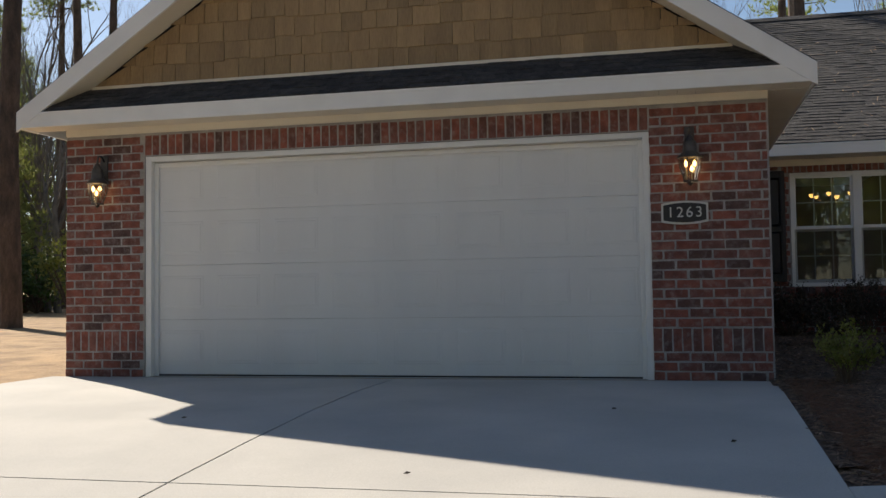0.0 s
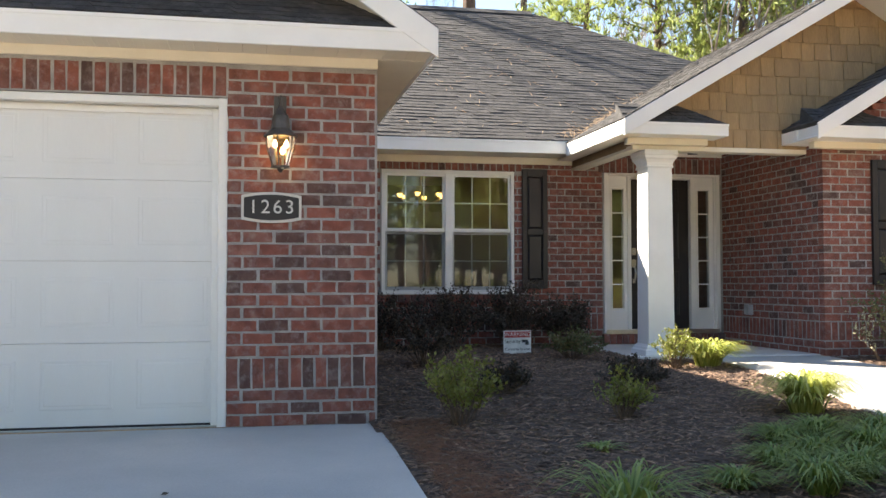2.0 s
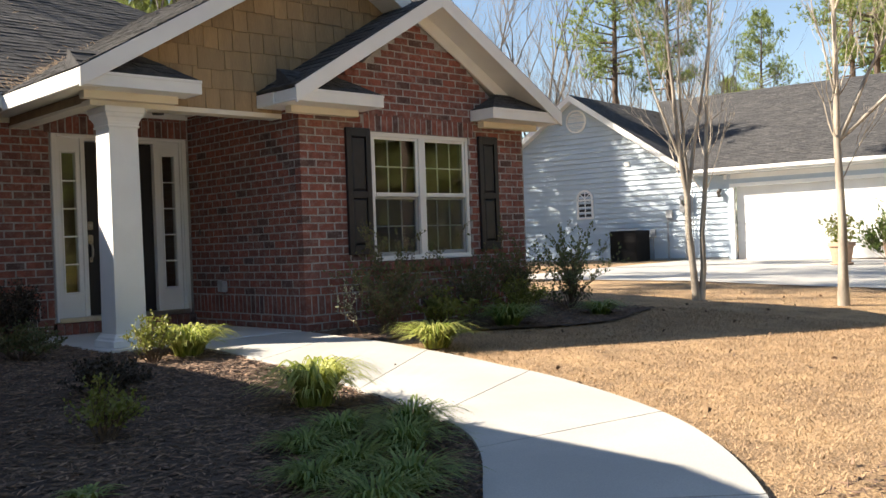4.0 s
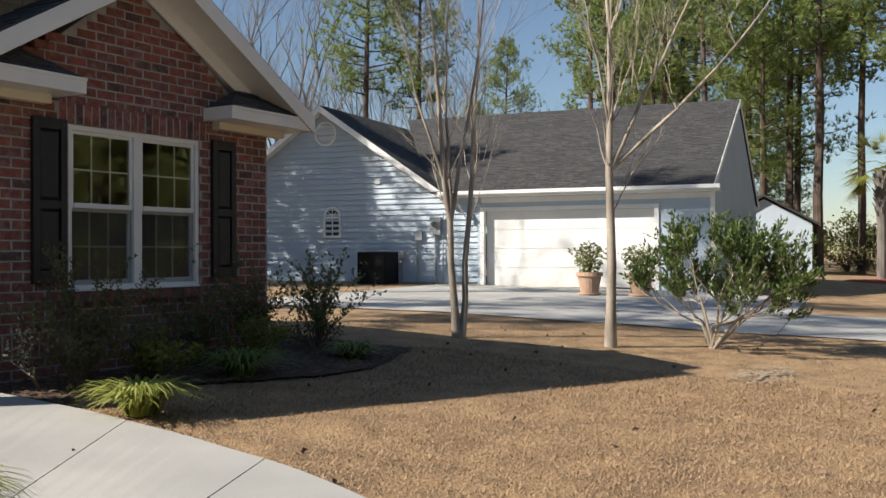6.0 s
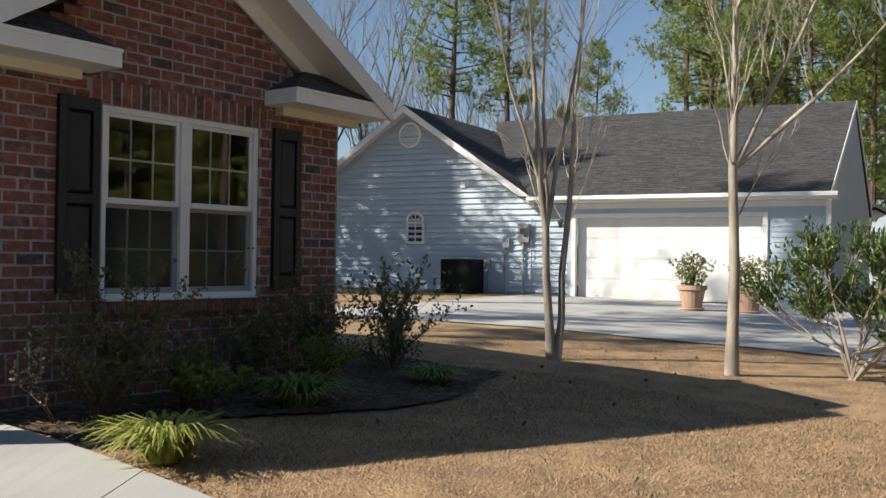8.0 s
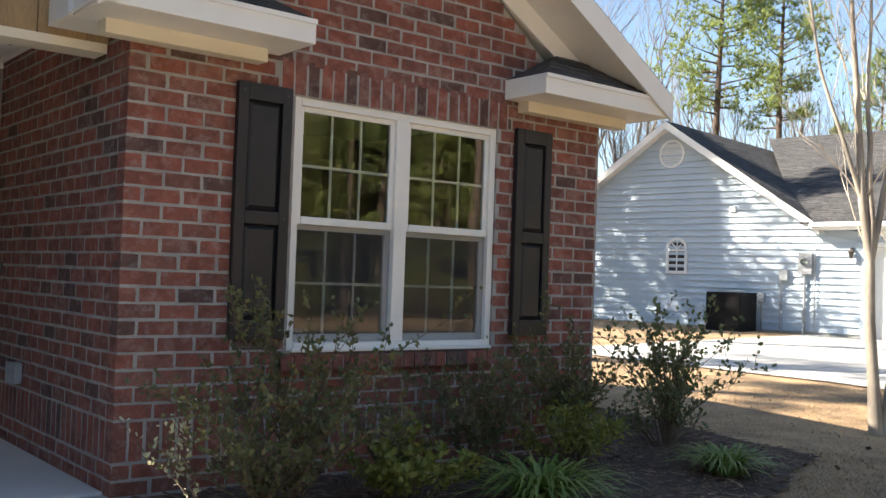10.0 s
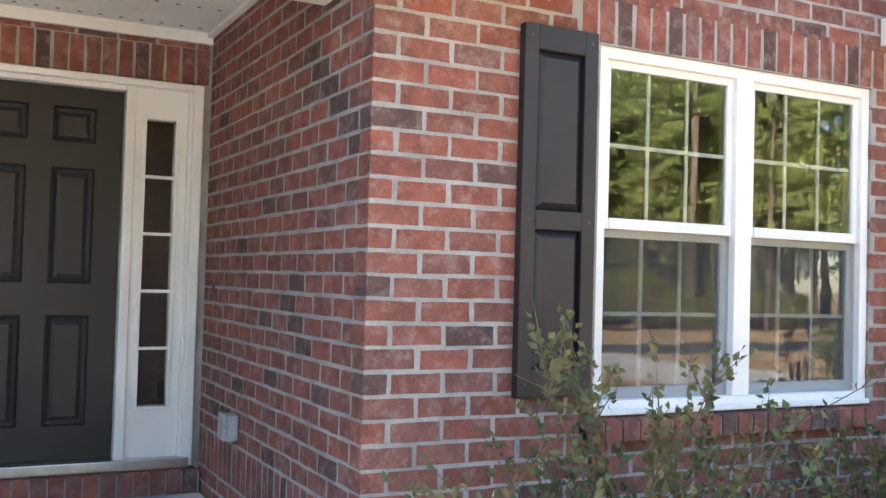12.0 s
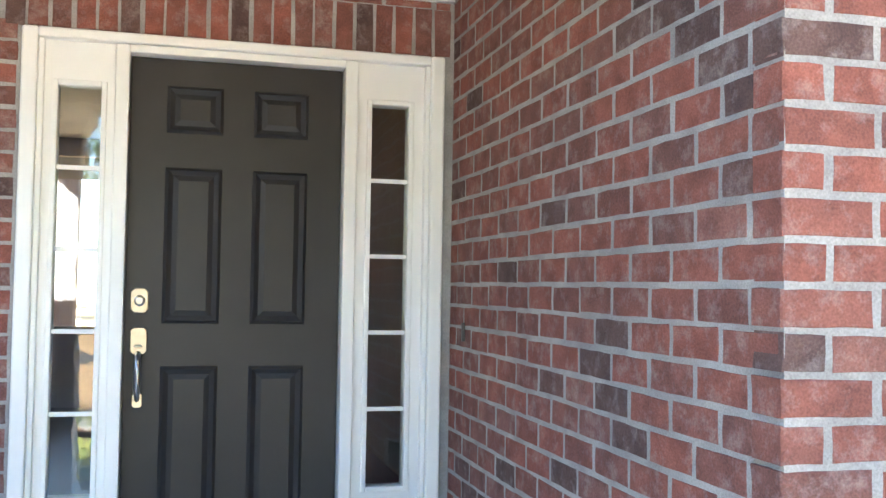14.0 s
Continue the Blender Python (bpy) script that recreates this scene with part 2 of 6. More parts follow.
BLACKMETAL = material("black_louvre", (0.010, 0.010, 0.011), 0.75, spec=0.2)
SOIL = material("pot_soil", (0.04, 0.03, 0.02), 0.95)


# ---------------------------------------------------------------- mesh helpers
class Mesh:
    """Collects vertices and faces."""

    def __init__(self):
        self.v, self.f = [], []

    def add(self, verts, faces):
        k = len(self.v)
        self.v.extend(tuple(p) for p in verts)
        self.f.extend(tuple(i + k for i in f) for f in faces)
        return self

    def box(self, x0, x1, y0, y1, z0, z1):
        return self.add([(x0, y0, z0), (x1, y0, z0), (x1, y1, z0), (x0, y1, z0), (x0, y0, z1), (x1, y0, z1), (x1, y1, z1), (x0, y1, z1)],
                        [(0, 3, 2, 1), (4, 5, 6, 7), (0, 1, 5, 4), (1, 2, 6, 5), (2, 3, 7, 6), (3, 0, 4, 7)])

    def prism(self, poly, a, b):
        """The polygon (a list of 3D points) pushed from offset a to offset b."""
        a, b, n = Vector(a), Vector(b), len(poly)
        pts = [Vector(p) + a for p in poly] + [Vector(p) + b for p in poly]
        return self.add(pts, [tuple(reversed(range(n))), tuple(range(n, 2 * n))] + [(i, (i + 1) % n, n + (i + 1) % n, n + i) for i in range(n)])

    def tube(self, pts, radii, sides=6, caps=True):
        pts = [Vector(p) for p in pts]
        k, rings = len(self.v), len(pts)
        for i, p in enumerate(pts):
            d = (pts[min(i + 1, rings - 1)] - pts[max(i - 1, 0)])
            d = d.normalized() if d.length else Vector((0, 0, 1))
            u = d.cross(Vector((0.31, 0.17, 0.93)) if abs(d.z) < 0.9 else Vector((1, 0.2, 0))).normalized()
            w = d.cross(u)
            for j in range(sides):
                a = 2 * math.pi * j / sides
                self.v.append(tuple(p + (u * math.cos(a) + w * math.sin(a)) * radii[i]))
        for i in range(rings - 1):
            for j in range(sides):
                a, b = k + i * sides + j, k + i * sides + (j + 1) % sides
                self.f.append((a, b, b + sides, a + sides))
        if caps:
            self.f.append(tuple(k + j for j in reversed(range(sides))))
            self.f.append(tuple(k + (rings - 1) * sides + j for j in range(sides)))
        return self

    def lathe(self, profile, centre=(0, 0, 0), sides=16):
        """Profile: (radius, z) from below up."""
        k, n = len(self.v), len(profile)
        for r, z in profile:
            for j in range(sides):
                a = 2 * math.pi * j / sides
                self.v.append((centre[0] + r * math.cos(a), centre[1] + r * math.sin(a), centre[2] + z))
        for i in range(n - 1):
            for j in range(sides):
                a, b = k + i * sides + j, k + i * sides + (j + 1) % sides
                self.f.append((a, b, b + sides, a + sides))
        self.f.append(tuple(k + j for j in reversed(range(sides))))
        self.f.append(tuple(k + (n - 1) * sides + j for j in range(sides)))
        return self

    def data(self, name, mat, smooth=False):
        me = bpy.data.meshes.new(name)
        me.from_pydata(self.v, [], self.f)
        me.materials.append(mat)
        if smooth:
            me.shade_smooth()
        me.update()
        return me


def part(name, m, mat, parent=None, label="", bevel=0.0, smooth=False):
    """Links a Mesh as one object, under a thing or a part where a parent is given."""
    ob = new(name, m.data(name, mat, smooth))
    if parent:
        ob.parent = parent
    if label:
        ob["label"] = label
    if bevel:
        mod = ob.modifiers.new("bevel", "BEVEL")
        mod.width, mod.segments, mod.limit_method = bevel, 2, "ANGLE"
    return ob


def thing(name, label, category, at=None, group="", kind=""):
    ob = new(name)
    if at is not None:
        ob.matrix_basis = at if isinstance(at, Matrix) else Matrix.Translation(at)
    return tagged(ob, label, category, group, kind)


def solid(name, m, mat, label, category, kind="structure", bevel=0.0):
    return tagged(part(name, m, mat, bevel=bevel), label, category, kind=kind)


def words(name, text, size, mat, parent, m, depth=0.002):
    cu = bpy.data.curves.new(name, "FONT")
    cu.body, cu.size, cu.extrude = text, size, depth
    cu.align_x, cu.align_y = "CENTER", "CENTER"
    tmp = bpy.data.objects.new(name, cu)
    scene.collection.objects.link(tmp)
    me = bpy.data.meshes.new_from_object(tmp.evaluated_get(bpy.context.evaluated_depsgraph_get()))
    bpy.data.objects.remove(tmp)
    me.materials.clear()
    me.materials.append(mat)
    ob = new(name, me)
    ob.parent, ob.matrix_basis = parent, m
    return ob


GY = [-400, -20, 0, 2, 3.35, 5, 6.4, 8.45, 9.85, 12, 20, 60, 400]
GZ = [-1.3, -1.05, -0.6, -0.38, -0.28, -0.15, -0.07, 0.0, 0.08, 0.14, 0.28, 0.5, 0.5]


def ground_z(x, y):
    return float(np.interp(y, GY, GZ)) - 0.05 * min(1.0, max(0.0, (x - 7) / 4)) * (1 if y < 11 else max(0.0, 1 - (y - 11) / 2))


# ---------------------------------------------------------------- brickwork
COURSE, LONG, JOINT, HEAD, DEEP = 0.0813, 0.203, 0.0138, 0.0175, 0.095
brick_meshes = {}


brick_rnd = random.Random(4)


def brick_mesh(w, h):
    """One of four worn bricks of this size: chamfered, with slightly uneven edges."""
    key = (round(w, 3), round(h, 3), brick_rnd.randrange(4))
    if key not in brick_meshes:
        c, m = 0.0035, Mesh()
        a, b = key[0] / 2, key[1] / 2
        ring = [(-a, -b), (-a * 0.3, -b), (a * 0.4, -b), (a, -b), (a, 0.0), (a, b), (a * 0.3, b), (-a * 0.4, b), (-a, b), (-a, 0.0)]
        n = len(ring)
        off = [(brick_rnd.uniform(-0.004, 0.0022), brick_rnd.uniform(-0.0035, 0.002)) for _ in ring]
        out = [(x + math.copysign(o[0], x) if abs(x) > a * 0.9 else x, z + math.copysign(o[1], z) if abs(z) > b * 0.9 else z) for (x, z), o in zip(ring, off)]
        m.v = [(x, DEEP, z) for x, z in out] + [(x, c + brick_rnd.uniform(0, 0.001), z) for x, z in out] + [(x - math.copysign(c, x), brick_rnd.uniform(0, 0.0012), z - (math.copysign(c, z) if z else 0)) for x, z in out]
        m.f = [tuple(range(2 * n, 3 * n))] + [(k + q, k + (q + 1) % n, k + n + (q + 1) % n, k + n + q) for k in (0, n) for q in range(n)]
        brick_meshes[key] = m.data("brick", BRICK)
    return brick_meshes[key]


def cut(u0, u1, z0, z1, holes):
    """The runs of u0..u1 that no hole (u0, u1, z0, z1) covers at this height."""
    runs = [(u0, u1)]
    for h in holes:
        if min(z1, h[3]) - max(z0, h[2]) > (z1 - z0) * 0.5:
            runs = [r for a, b in runs for r in ((a, min(b, h[0])), (max(a, h[1]), b)) if r[1] - r[0] > 0.03]
    return runs


def lay_bricks(wall, m, u0, u1, z0, z1, parity=0, holes=(), soldiers=(), roof=None, near=None, limit=300):
    """Lays running bond on the plane y = 0 of the pose m (face towards -y), with bands of soldiers (u0, u1, z).
    The first `limit` bricks round `near` are parts of their own, the rest is one joined part."""
    rects = []
    zs, row = z0, 0
    levels = []
    while zs < z1 - 0.02:
        levels.append((zs, min(zs + COURSE, z1), row))
        zs, row = zs + COURSE, row + 1
    bands = [(a, b, z, z + LONG) for a, b, z in soldiers]
    for lo, hi, r in levels:
        start = u0 if (r + parity) % 2 == 0 else u0 - LONG / 2
        k = 0
        while start + k * LONG < u1:
            a, b = max(u0, start + k * LONG), min(u1, start + (k + 1) * LONG)
            k += 1
            for p, q in cut(a, b, lo, hi, list(holes) + bands):
                if roof and hi > min(roof(p), roof(q)) - 0.01:
                    continue
                if q - p > 0.04 and hi - lo > 0.035:
                    rects.append((p, q - HEAD, lo, hi - JOINT))
    for a, b, z, _ in bands:
        n = max(1, round((b - a) / COURSE))
        w = (b - a) / n
        for i in range(n):
            for p, q in cut(a + i * w, a + (i + 1) * w, z + 0.06, z + LONG - 0.06, holes):
                rects.append((p, q - JOINT, z, z + LONG - JOINT))
    if near:
        rects.sort(key=lambda r: ((r[0] + r[1]) / 2 - near[0]) ** 2 + ((r[2] + r[3]) / 2 - near[1]) ** 2)
    rest = Mesh()
    rnd = random.Random(len(rects))
    for i, (p, q, lo, hi) in enumerate(rects):
        jit = Matrix.Translation(((p + q) / 2 + rnd.uniform(-0.003, 0.003), rnd.uniform(-0.0008, 0.0002), (lo + hi) / 2 + rnd.uniform(-0.002, 0.002))) @ Matrix.Rotation(rnd.uniform(-0.011, 0.011), 4, "Y")
        me = brick_mesh(q - p, hi - lo)
        if i < limit:
            ob = new("brick", me)
            ob.parent = wall
            ob.matrix_basis = m @ jit
        else:
            mm = m @ jit
            rest.add([mm @ v.co for v in me.vertices], [tuple(f.vertices) for f in me.polygons])
    if rest.v:
        tagged(part("brickwork", rest, BRICK, wall), kind="stuff")


# ---------------------------------------------------------------- roofs and boards
def roof_slope(name, a, b, c, d, label, parent=None, exposure=0.14, thick=0.03, seed=1, tabs=True, singles=0):
    """A shingled slope: eave a to b, ridge d to c above it. Courses of tabs with uneven widths lie on a deck."""
    a, b, c, d = (Vector(p) for p in (a, b, c, d))
    nrm = (b - a).cross(d - a).normalized()
    if nrm.z < 0:
        nrm.negate()
    deck = Mesh().prism([a, b, c, d], nrm * -thick, nrm * 0.0)
    ob = part(name, deck, SHINGLE, parent, label)
    if not tabs:
        return ob
    rnd = random.Random(seed)
    m = Mesh()
    rise = max((d - a).length, (c - b).length)
    rows = int(rise / exposure)
    for r in range(rows):
        t0, t1 = r / rows, min(1.0, (r + 1.25) / rows)
        p0, p1, q0, q1 = a.lerp(d, t0), b.lerp(c, t0), a.lerp(d, t1), b.lerp(c, t1)
        length = (p1 - p0).length
        if length < 0.1:
            continue
        s = -rnd.uniform(0, 0.2)
        while s < length:
            w = rnd.choice((0.12, 0.16, 0.2, 0.24, 0.3))
            f0, f1 = max(0, s + 0.003) / length, min(length, s + w - 0.003) / length
            s += w
            if f1 - f0 < 0.004:
                continue
            lift = nrm * (rnd.choice((0.005, 0.007, 0.011)))
            drop = (p0 - q0).normalized() * rnd.choice((0, 0.004, 0.012))
            m.add([p0.lerp(p1, f0) + lift + drop, p0.lerp(p1, f1) + lift + drop, q0.lerp(q1, f1) + nrm * 0.001, q0.lerp(q1, f0) + nrm * 0.001,
                   p0.lerp(p1, f0) + drop, p0.lerp(p1, f1) + drop],
                  [(0, 1, 2, 3), (4, 5, 1, 0), (4, 0, 3), (5, 2, 1)])
    tagged(part("shingles", m, SHINGLE, ob), kind="stuff")
    return ob


def sheet(name, a, b, c, d, thick, mat, parent, label=""):
    a, b, c, d = (Vector(p) for p in (a, b, c, d))
    n = (b - a).cross(d - a).normalized()
    return part(name, Mesh().prism([a, b, c, d], n * 0, n * thick), mat, parent, label)


def shakes(parent, y, x0, x1, z0, roof, exposure=0.19, seed=3, limit=300, wide=(0.14, 0.2, 0.26)):
    """Staggered shakes on the plane y, facing -y, up to the roof line."""
    rnd = random.Random(seed)
    rest, n, row = Mesh(), 0, 0
    z = z0
    while z < max(roof((x0 + x1) / 2), roof(x0), roof(x1)):
        x = x0 - rnd.uniform(0, 0.15)
        while x < x1:
            w = rnd.choice(wide)
            p, q = max(x0, x + 0.003), min(x1, x + w - 0.003)
            x += w
            if q - p < 0.02:
                continue
            lo, hi = z - rnd.choice((0, 0.004, 0.012, 0.02)), z + exposure + 0.02
            if roof(p) < lo + 0.02 and roof(q) < lo + 0.02:
                continue
            ha, hb = min(hi, max(lo + 0.01, roof(p))), min(hi, max(lo + 0.01, roof(q)))
            t = rnd.uniform(0.012, 0.018)
            vs = [(p, y - t, lo), (q, y - t, lo), (q, y - 0.003, hb), (p, y - 0.003, ha), (p, y, lo), (q, y, lo), (q, y, hb), (p, y, ha)]
            fs = [(0, 1, 2, 3), (4, 5, 1, 0), (1, 5, 6, 2), (4, 0, 3, 7), (3, 2, 6, 7)]
            if n < limit:
                part("shake", Mesh().add(vs, fs), SHAKE, parent)
            else:
                rest.add(vs, fs)
            n += 1
        z += exposure
        row += 1
    if rest.v:
        tagged(part("shakework", rest, SHAKE, parent), kind="stuff")

# ---------------------------------------------------------------- ground
def ground_grid(name, xs, ys, dz, mat, label, category, kind="structure", keep=None):
    m = Mesh()
    nx = len(xs)
    for y in ys:
        for x in xs:
            m.v.append((x, y, ground_z(x, y) + dz))
    for j in range(len(ys) - 1):
        for i in range(nx - 1):
            if keep is None or keep((xs[i] + xs[i + 1]) / 2, (ys[j] + ys[j + 1]) / 2):
                m.f.append((j * nx + i, j * nx + i + 1, (j + 1) * nx + i + 1, (j + 1) * nx + i))
    return solid(name, m, mat, label, category, kind)


def steps(a, b, d):
    n = max(1, round((b - a) / d))
    return [a + (b - a) * i / n for i in range(n + 1)]


gx = [-900, -300, -120, -60, -40] + steps(-30, 50, 1.0) + [60, 80, 140, 400, 900]
gy = [-900, -400, -120, -60, -40, -30] + steps(-24, 60, 1.0) + [80, 140, 300, 900]
ground_grid("ground", gx, gy, -0.012, LAWN, "dry tan dormant lawn around the house", "ground")

# edge of the mulch bed and walk: inner and outer edges of the curved walk, from the drive to the porch
WALK_IN = [(0.55, 4.72), (1.5, 5.0), (2.3, 5.53), (2.88, 6.11), (3.38, 6.61), (3.72, 7.1), (3.95, 7.8), (4.15, 8.6), (4.3, 9.6), (4.4, 10.7), (4.42, 11.42)]
WALK_OUT = [(0.55, 3.35), (1.8, 3.9), (2.9, 4.75), (3.9, 5.45), (4.7, 6.35), (5.3, 7.6), (5.55, 8.6), (5.66, 9.6), (5.74, 10.6), (5.765, 11.1), (5.765, 11.42)]


def smooth_line(pts, n):
    out = []
    for k in range(n + 1):
        f = k / n * (len(pts) - 1)
        i = min(int(f), len(pts) - 2)
        t = f - i
        p0, p1, p2, p3 = (Vector(pts[max(0, min(len(pts) - 1, i + o))]) for o in (-1, 0, 1, 2))
        out.append(0.5 * (2 * p1 + (p2 - p0) * t + (2 * p0 - 5 * p1 + 4 * p2 - p3) * t * t + (3 * p1 - p0 - 3 * p2 + p3) * t ** 3))
    return out


wi, wo = smooth_line(WALK_IN, 60), smooth_line(WALK_OUT, 60)
walk_ob = thing("pavement_walk", "pale curved concrete garden walk with tooled joints", "walkway", kind="structure")
# slabs between tooled joints
cuts = [0, 9, 17, 25, 33, 41, 50, 60]
for a, b in zip(cuts, cuts[1:]):
    m = Mesh()
    n = b - a
    for k in range(a, b + 1):
        sh = 0.006 if k == a else (-0.006 if k == b else 0)
        d = (wi[min(k + 1, 60)] - wi[max(k - 1, 0)]).normalized() * sh
        for p in (wi[k] + d, wo[k] + d):
            z = ground_z(*p)
            m.v += [(p.x, p.y, z + 0.03), (p.x, p.y, z - 0.09)]
    for k in range(n):
        i = k * 4
        m.f += [(i, i + 2, i + 6, i + 4), (i, i + 4, i + 5, i + 1), (i + 2, i + 3, i + 7, i + 6)]
    m.f += [(0, 1, 3, 2), (n * 4, n * 4 + 2, n * 4 + 3, n * 4 + 1)]
    part("slab", m, CONCRETE, walk_ob)

drive = thing("pavement_drive", "pale concrete driveway slabs sloping up to the garage", "driveway", kind="structure")
dx, dy = [-6.1, -2.62, 0.56], [-11.0, -7.9, -3.7, 0.3, 4.42, 8.44]
for i in range(2):
    for j in range(5):
        ys = steps(dy[j] + 0.007, dy[j + 1] - 0.007, 1.0)
        m = Mesh()
        for y in ys:
            for x, dz in ((dx[i] + 0.007, -0.09), (dx[i] + 0.007, 0.03), (dx[i + 1] - 0.007 + (0.05 * max(0, y - 6) / 2.4 if i else 0), 0.03), (dx[i + 1] - 0.007 + (0.05 * max(0, y - 6) / 2.4 if i else 0), -0.09)):
                z = ground_z(x, y) + dz - (0.03 if y > 8 else 0.0) * (y - 8) / 0.44
                m.v.append((x, y, z))
        for k in range(len(ys) - 1):
            q = k * 4
            m.f += [(q + a, q + a + 1, q + a + 5, q + a + 4) for a in range(3)]
        e = (len(ys) - 1) * 4
        m.f += [(3, 2, 1, 0), (e, e + 1, e + 2, e + 3)]
        part("slab", m, CONCRETE, drive)
ground_grid("road", steps(-80, 80, 10), [-17, -14, -11], 0.01, ASPHALT, "dark asphalt street beyond the lawn", "road")


def in_bed(x, y):
    """Mulch bed between drive, walk, porch and house, and the strip before the bay."""
    if 0.56 < x < 4.8 and 4.7 < y < 13.55:
        k = min(range(61), key=lambda q: abs(wi[q].y - y) if y > 5 else abs(wi[q].x - x))
        if y > 11.4 and x > 3.72:
            return False
        return x < wi[k].x - 0.01 if y > 5.2 else y > wi[k].y
    if 5.77 < x < 10.6 and y < 11.35:
        return y > 10.15 + 0.35 * math.sin(x * 1.3) - 0.25 * max(0, 6.6 - x) and x > 5.8
    if 9.13 < x < 10.6 and 11.35 <= y < 14:
        return True
    return False


ground_grid("mulch_bed", steps(0.56, 10.7, 0.08), steps(4.7, 14.0, 0.08), 0.012, MULCHSOIL, "dark pine bark mulch bed before the house", "mulch", keep=in_bed)

# ---------------------------------------------------------------- garage wing
GF = 8.45
GX0, GX1, OX0, OX1, OZ = -5.95, 0.62, -5.10, -0.35, 2.11
wall_garage = solid("wall_garage", Mesh().box(GX0 + 0.002, OX0 - 0.002, GF + 0.002, GF + 0.2, -0.3, 2.34).box(OX1 + 0.002, GX1 - 0.002, GF + 0.002, GF + 0.2, -0.3, 2.34).box(OX0 - 0.002, OX1 + 0.002, GF + 0.002, GF + 0.2, OZ + 0.002, 2.34), MORTAR,
                    "red brick garage front with grey mortar joints", "wall")
lay_bricks(wall_garage, Matrix.Translation((0, GF, 0)), OX1, GX1, 0.0, 0.244, 1)
lay_bricks(wall_garage, Matrix.Translation((0, GF, 0)), OX1, GX1, 0.447, 2.33, 0, soldiers=[(OX1, GX1, 0.244)])
lay_bricks(wall_garage, Matrix.Translation((0, GF, 0)), GX0, OX0, 0.0, 0.244, 1, limit=0)
lay_bricks(wall_garage, Matrix.Translation((0, GF, 0)), GX0, OX0, 0.447, 2.33, 0, soldiers=[(GX0, OX0, 0.244)], limit=0)
lay_bricks(wall_garage, Matrix.Translation((0, GF, 0)), OX0, OX1, 2.2, 2.21, 0, soldiers=[(OX0, OX1, OZ + 0.012)], limit=70)
wall_garage_side = solid("wall_garage_side", Mesh().box(GX1 - 0.2, GX1 - 0.002, GF + 0.2, 13.6, -0.3, 2.34), MORTAR, "red brick side wall of the garage", "wall")
lay_bricks(wall_garage_side, Matrix.Translation((GX1, 0, 0)) @ Matrix.Rotation(radians(90), 4, "Z"), GF + 0.1, 13.58, 0.0, 2.33, 0, limit=0)
solid("wall_garage_left", Mesh().box(GX0 + 0.002, GX0 + 0.2, GF + 0.2, 19.5, -0.3, 2.4), MORTAR, "brick side wall of the garage", "wall")
solid("wall_garage_back", Mesh().box(GX0, GX1, 15.0, 15.2, -0.3, 2.4), INTERIOR, "plain wall behind the garage", "wall")
solid("garage_floor", Mesh().box(GX0 + 0.2, GX1 - 0.2, GF + 0.06, 15.0, -0.2, 0.005), CONCRETE, "concrete floor inside the garage", "floor")

gd = thing("garage_door", "white sectional two-car garage door, closed", "garage door", (0, 0, 0))
gy0 = GF + 0.10
for r in range(4):
    z0 = 0.02 + r * 0.52
    z1 = z0 + 0.5175
    m = Mesh().box(OX0 + 0.05, OX1 - 0.05, gy0, gy0 + 0.05, z0, z1)
    w = (OX1 - OX0 - 0.1) / 8
    for c in range(8):
        a, b = OX0 + 0.05 + c * w + 0.07, OX0 + 0.05 + (c + 1) * w - 0.07
        lo, hi, s = z0 + 0.1, z1 - 0.1, 0.022
        # a stamped panel: a sunk groove with a raised field
        for (p, q, e, f, y0) in ((a, b, lo, hi, gy0 - 0.0022), (a + s, b - s, lo + s, hi - s, gy0 - 0.0042)):
            m.add([(p, gy0, e), (q, gy0, e), (q, gy0, f), (p, gy0, f), (p + 0.009, y0, e + 0.009), (q - 0.009, y0, e + 0.009), (q - 0.009, y0, f - 0.009), (p + 0.009, y0, f - 0.009)],
                  [(4, 5, 6, 7), (0, 1, 5, 4), (1, 2, 6, 5), (2, 3, 7, 6), (3, 0, 4, 7)])
    part("door_section", m, DOORWHITE, gd)
part("bottom_seal", Mesh().box(OX0 + 0.05, OX1 - 0.05, gy0 + 0.002, gy0 + 0.045, 0.0, 0.018), SHUTTER, gd, "black rubber bottom seal")
gt = thing("garage_door_trim", "white painted jamb and head trim of the garage opening", "door trim", kind="structure")
part("jamb", Mesh().box(OX0, OX0 + 0.06, GF + 0.012, GF + 0.16, 0, OZ), TRIM, gt, bevel=0.004)
part("jamb", Mesh().box(OX1 - 0.06, OX1, GF + 0.012, GF + 0.16, 0, OZ), TRIM, gt, bevel=0.004)
part("stop", Mesh().box(OX0 + 0.06, OX0 + 0.1, GF + 0.075, GF + 0.097, 0, OZ - 0.06), TRIM, gt, bevel=0.003)
part("stop", Mesh().box(OX1 - 0.1, OX1 - 0.06, GF + 0.075, GF + 0.097, 0, OZ - 0.06), TRIM, gt, bevel=0.003)
part("head", Mesh().box(OX0 + 0.06, OX1 - 0.06, GF + 0.014, GF + 0.158, OZ - 0.05, OZ - 0.001), TRIM, gt, bevel=0.004)
part("head_stop", Mesh().box(OX0 + 0.102, OX1 - 0.102, GF + 0.075, GF + 0.097, OZ - 0.1, OZ - 0.062), TRIM, gt, bevel=0.003)

# roof of the garage: gable to the front with a shingled pent strip
GM, GP, GE = (GX0 + GX1) / 2, 0.675, 2.56
GL, GR, GFRONT = GX0 - 0.34, GX1 + 0.35, 8.14
GPEAK = GE + GP * (GR - GM)
groof = thing("garage_roof", "dark grey shingled gable roof of the garage with white trim", "roof", kind="structure")


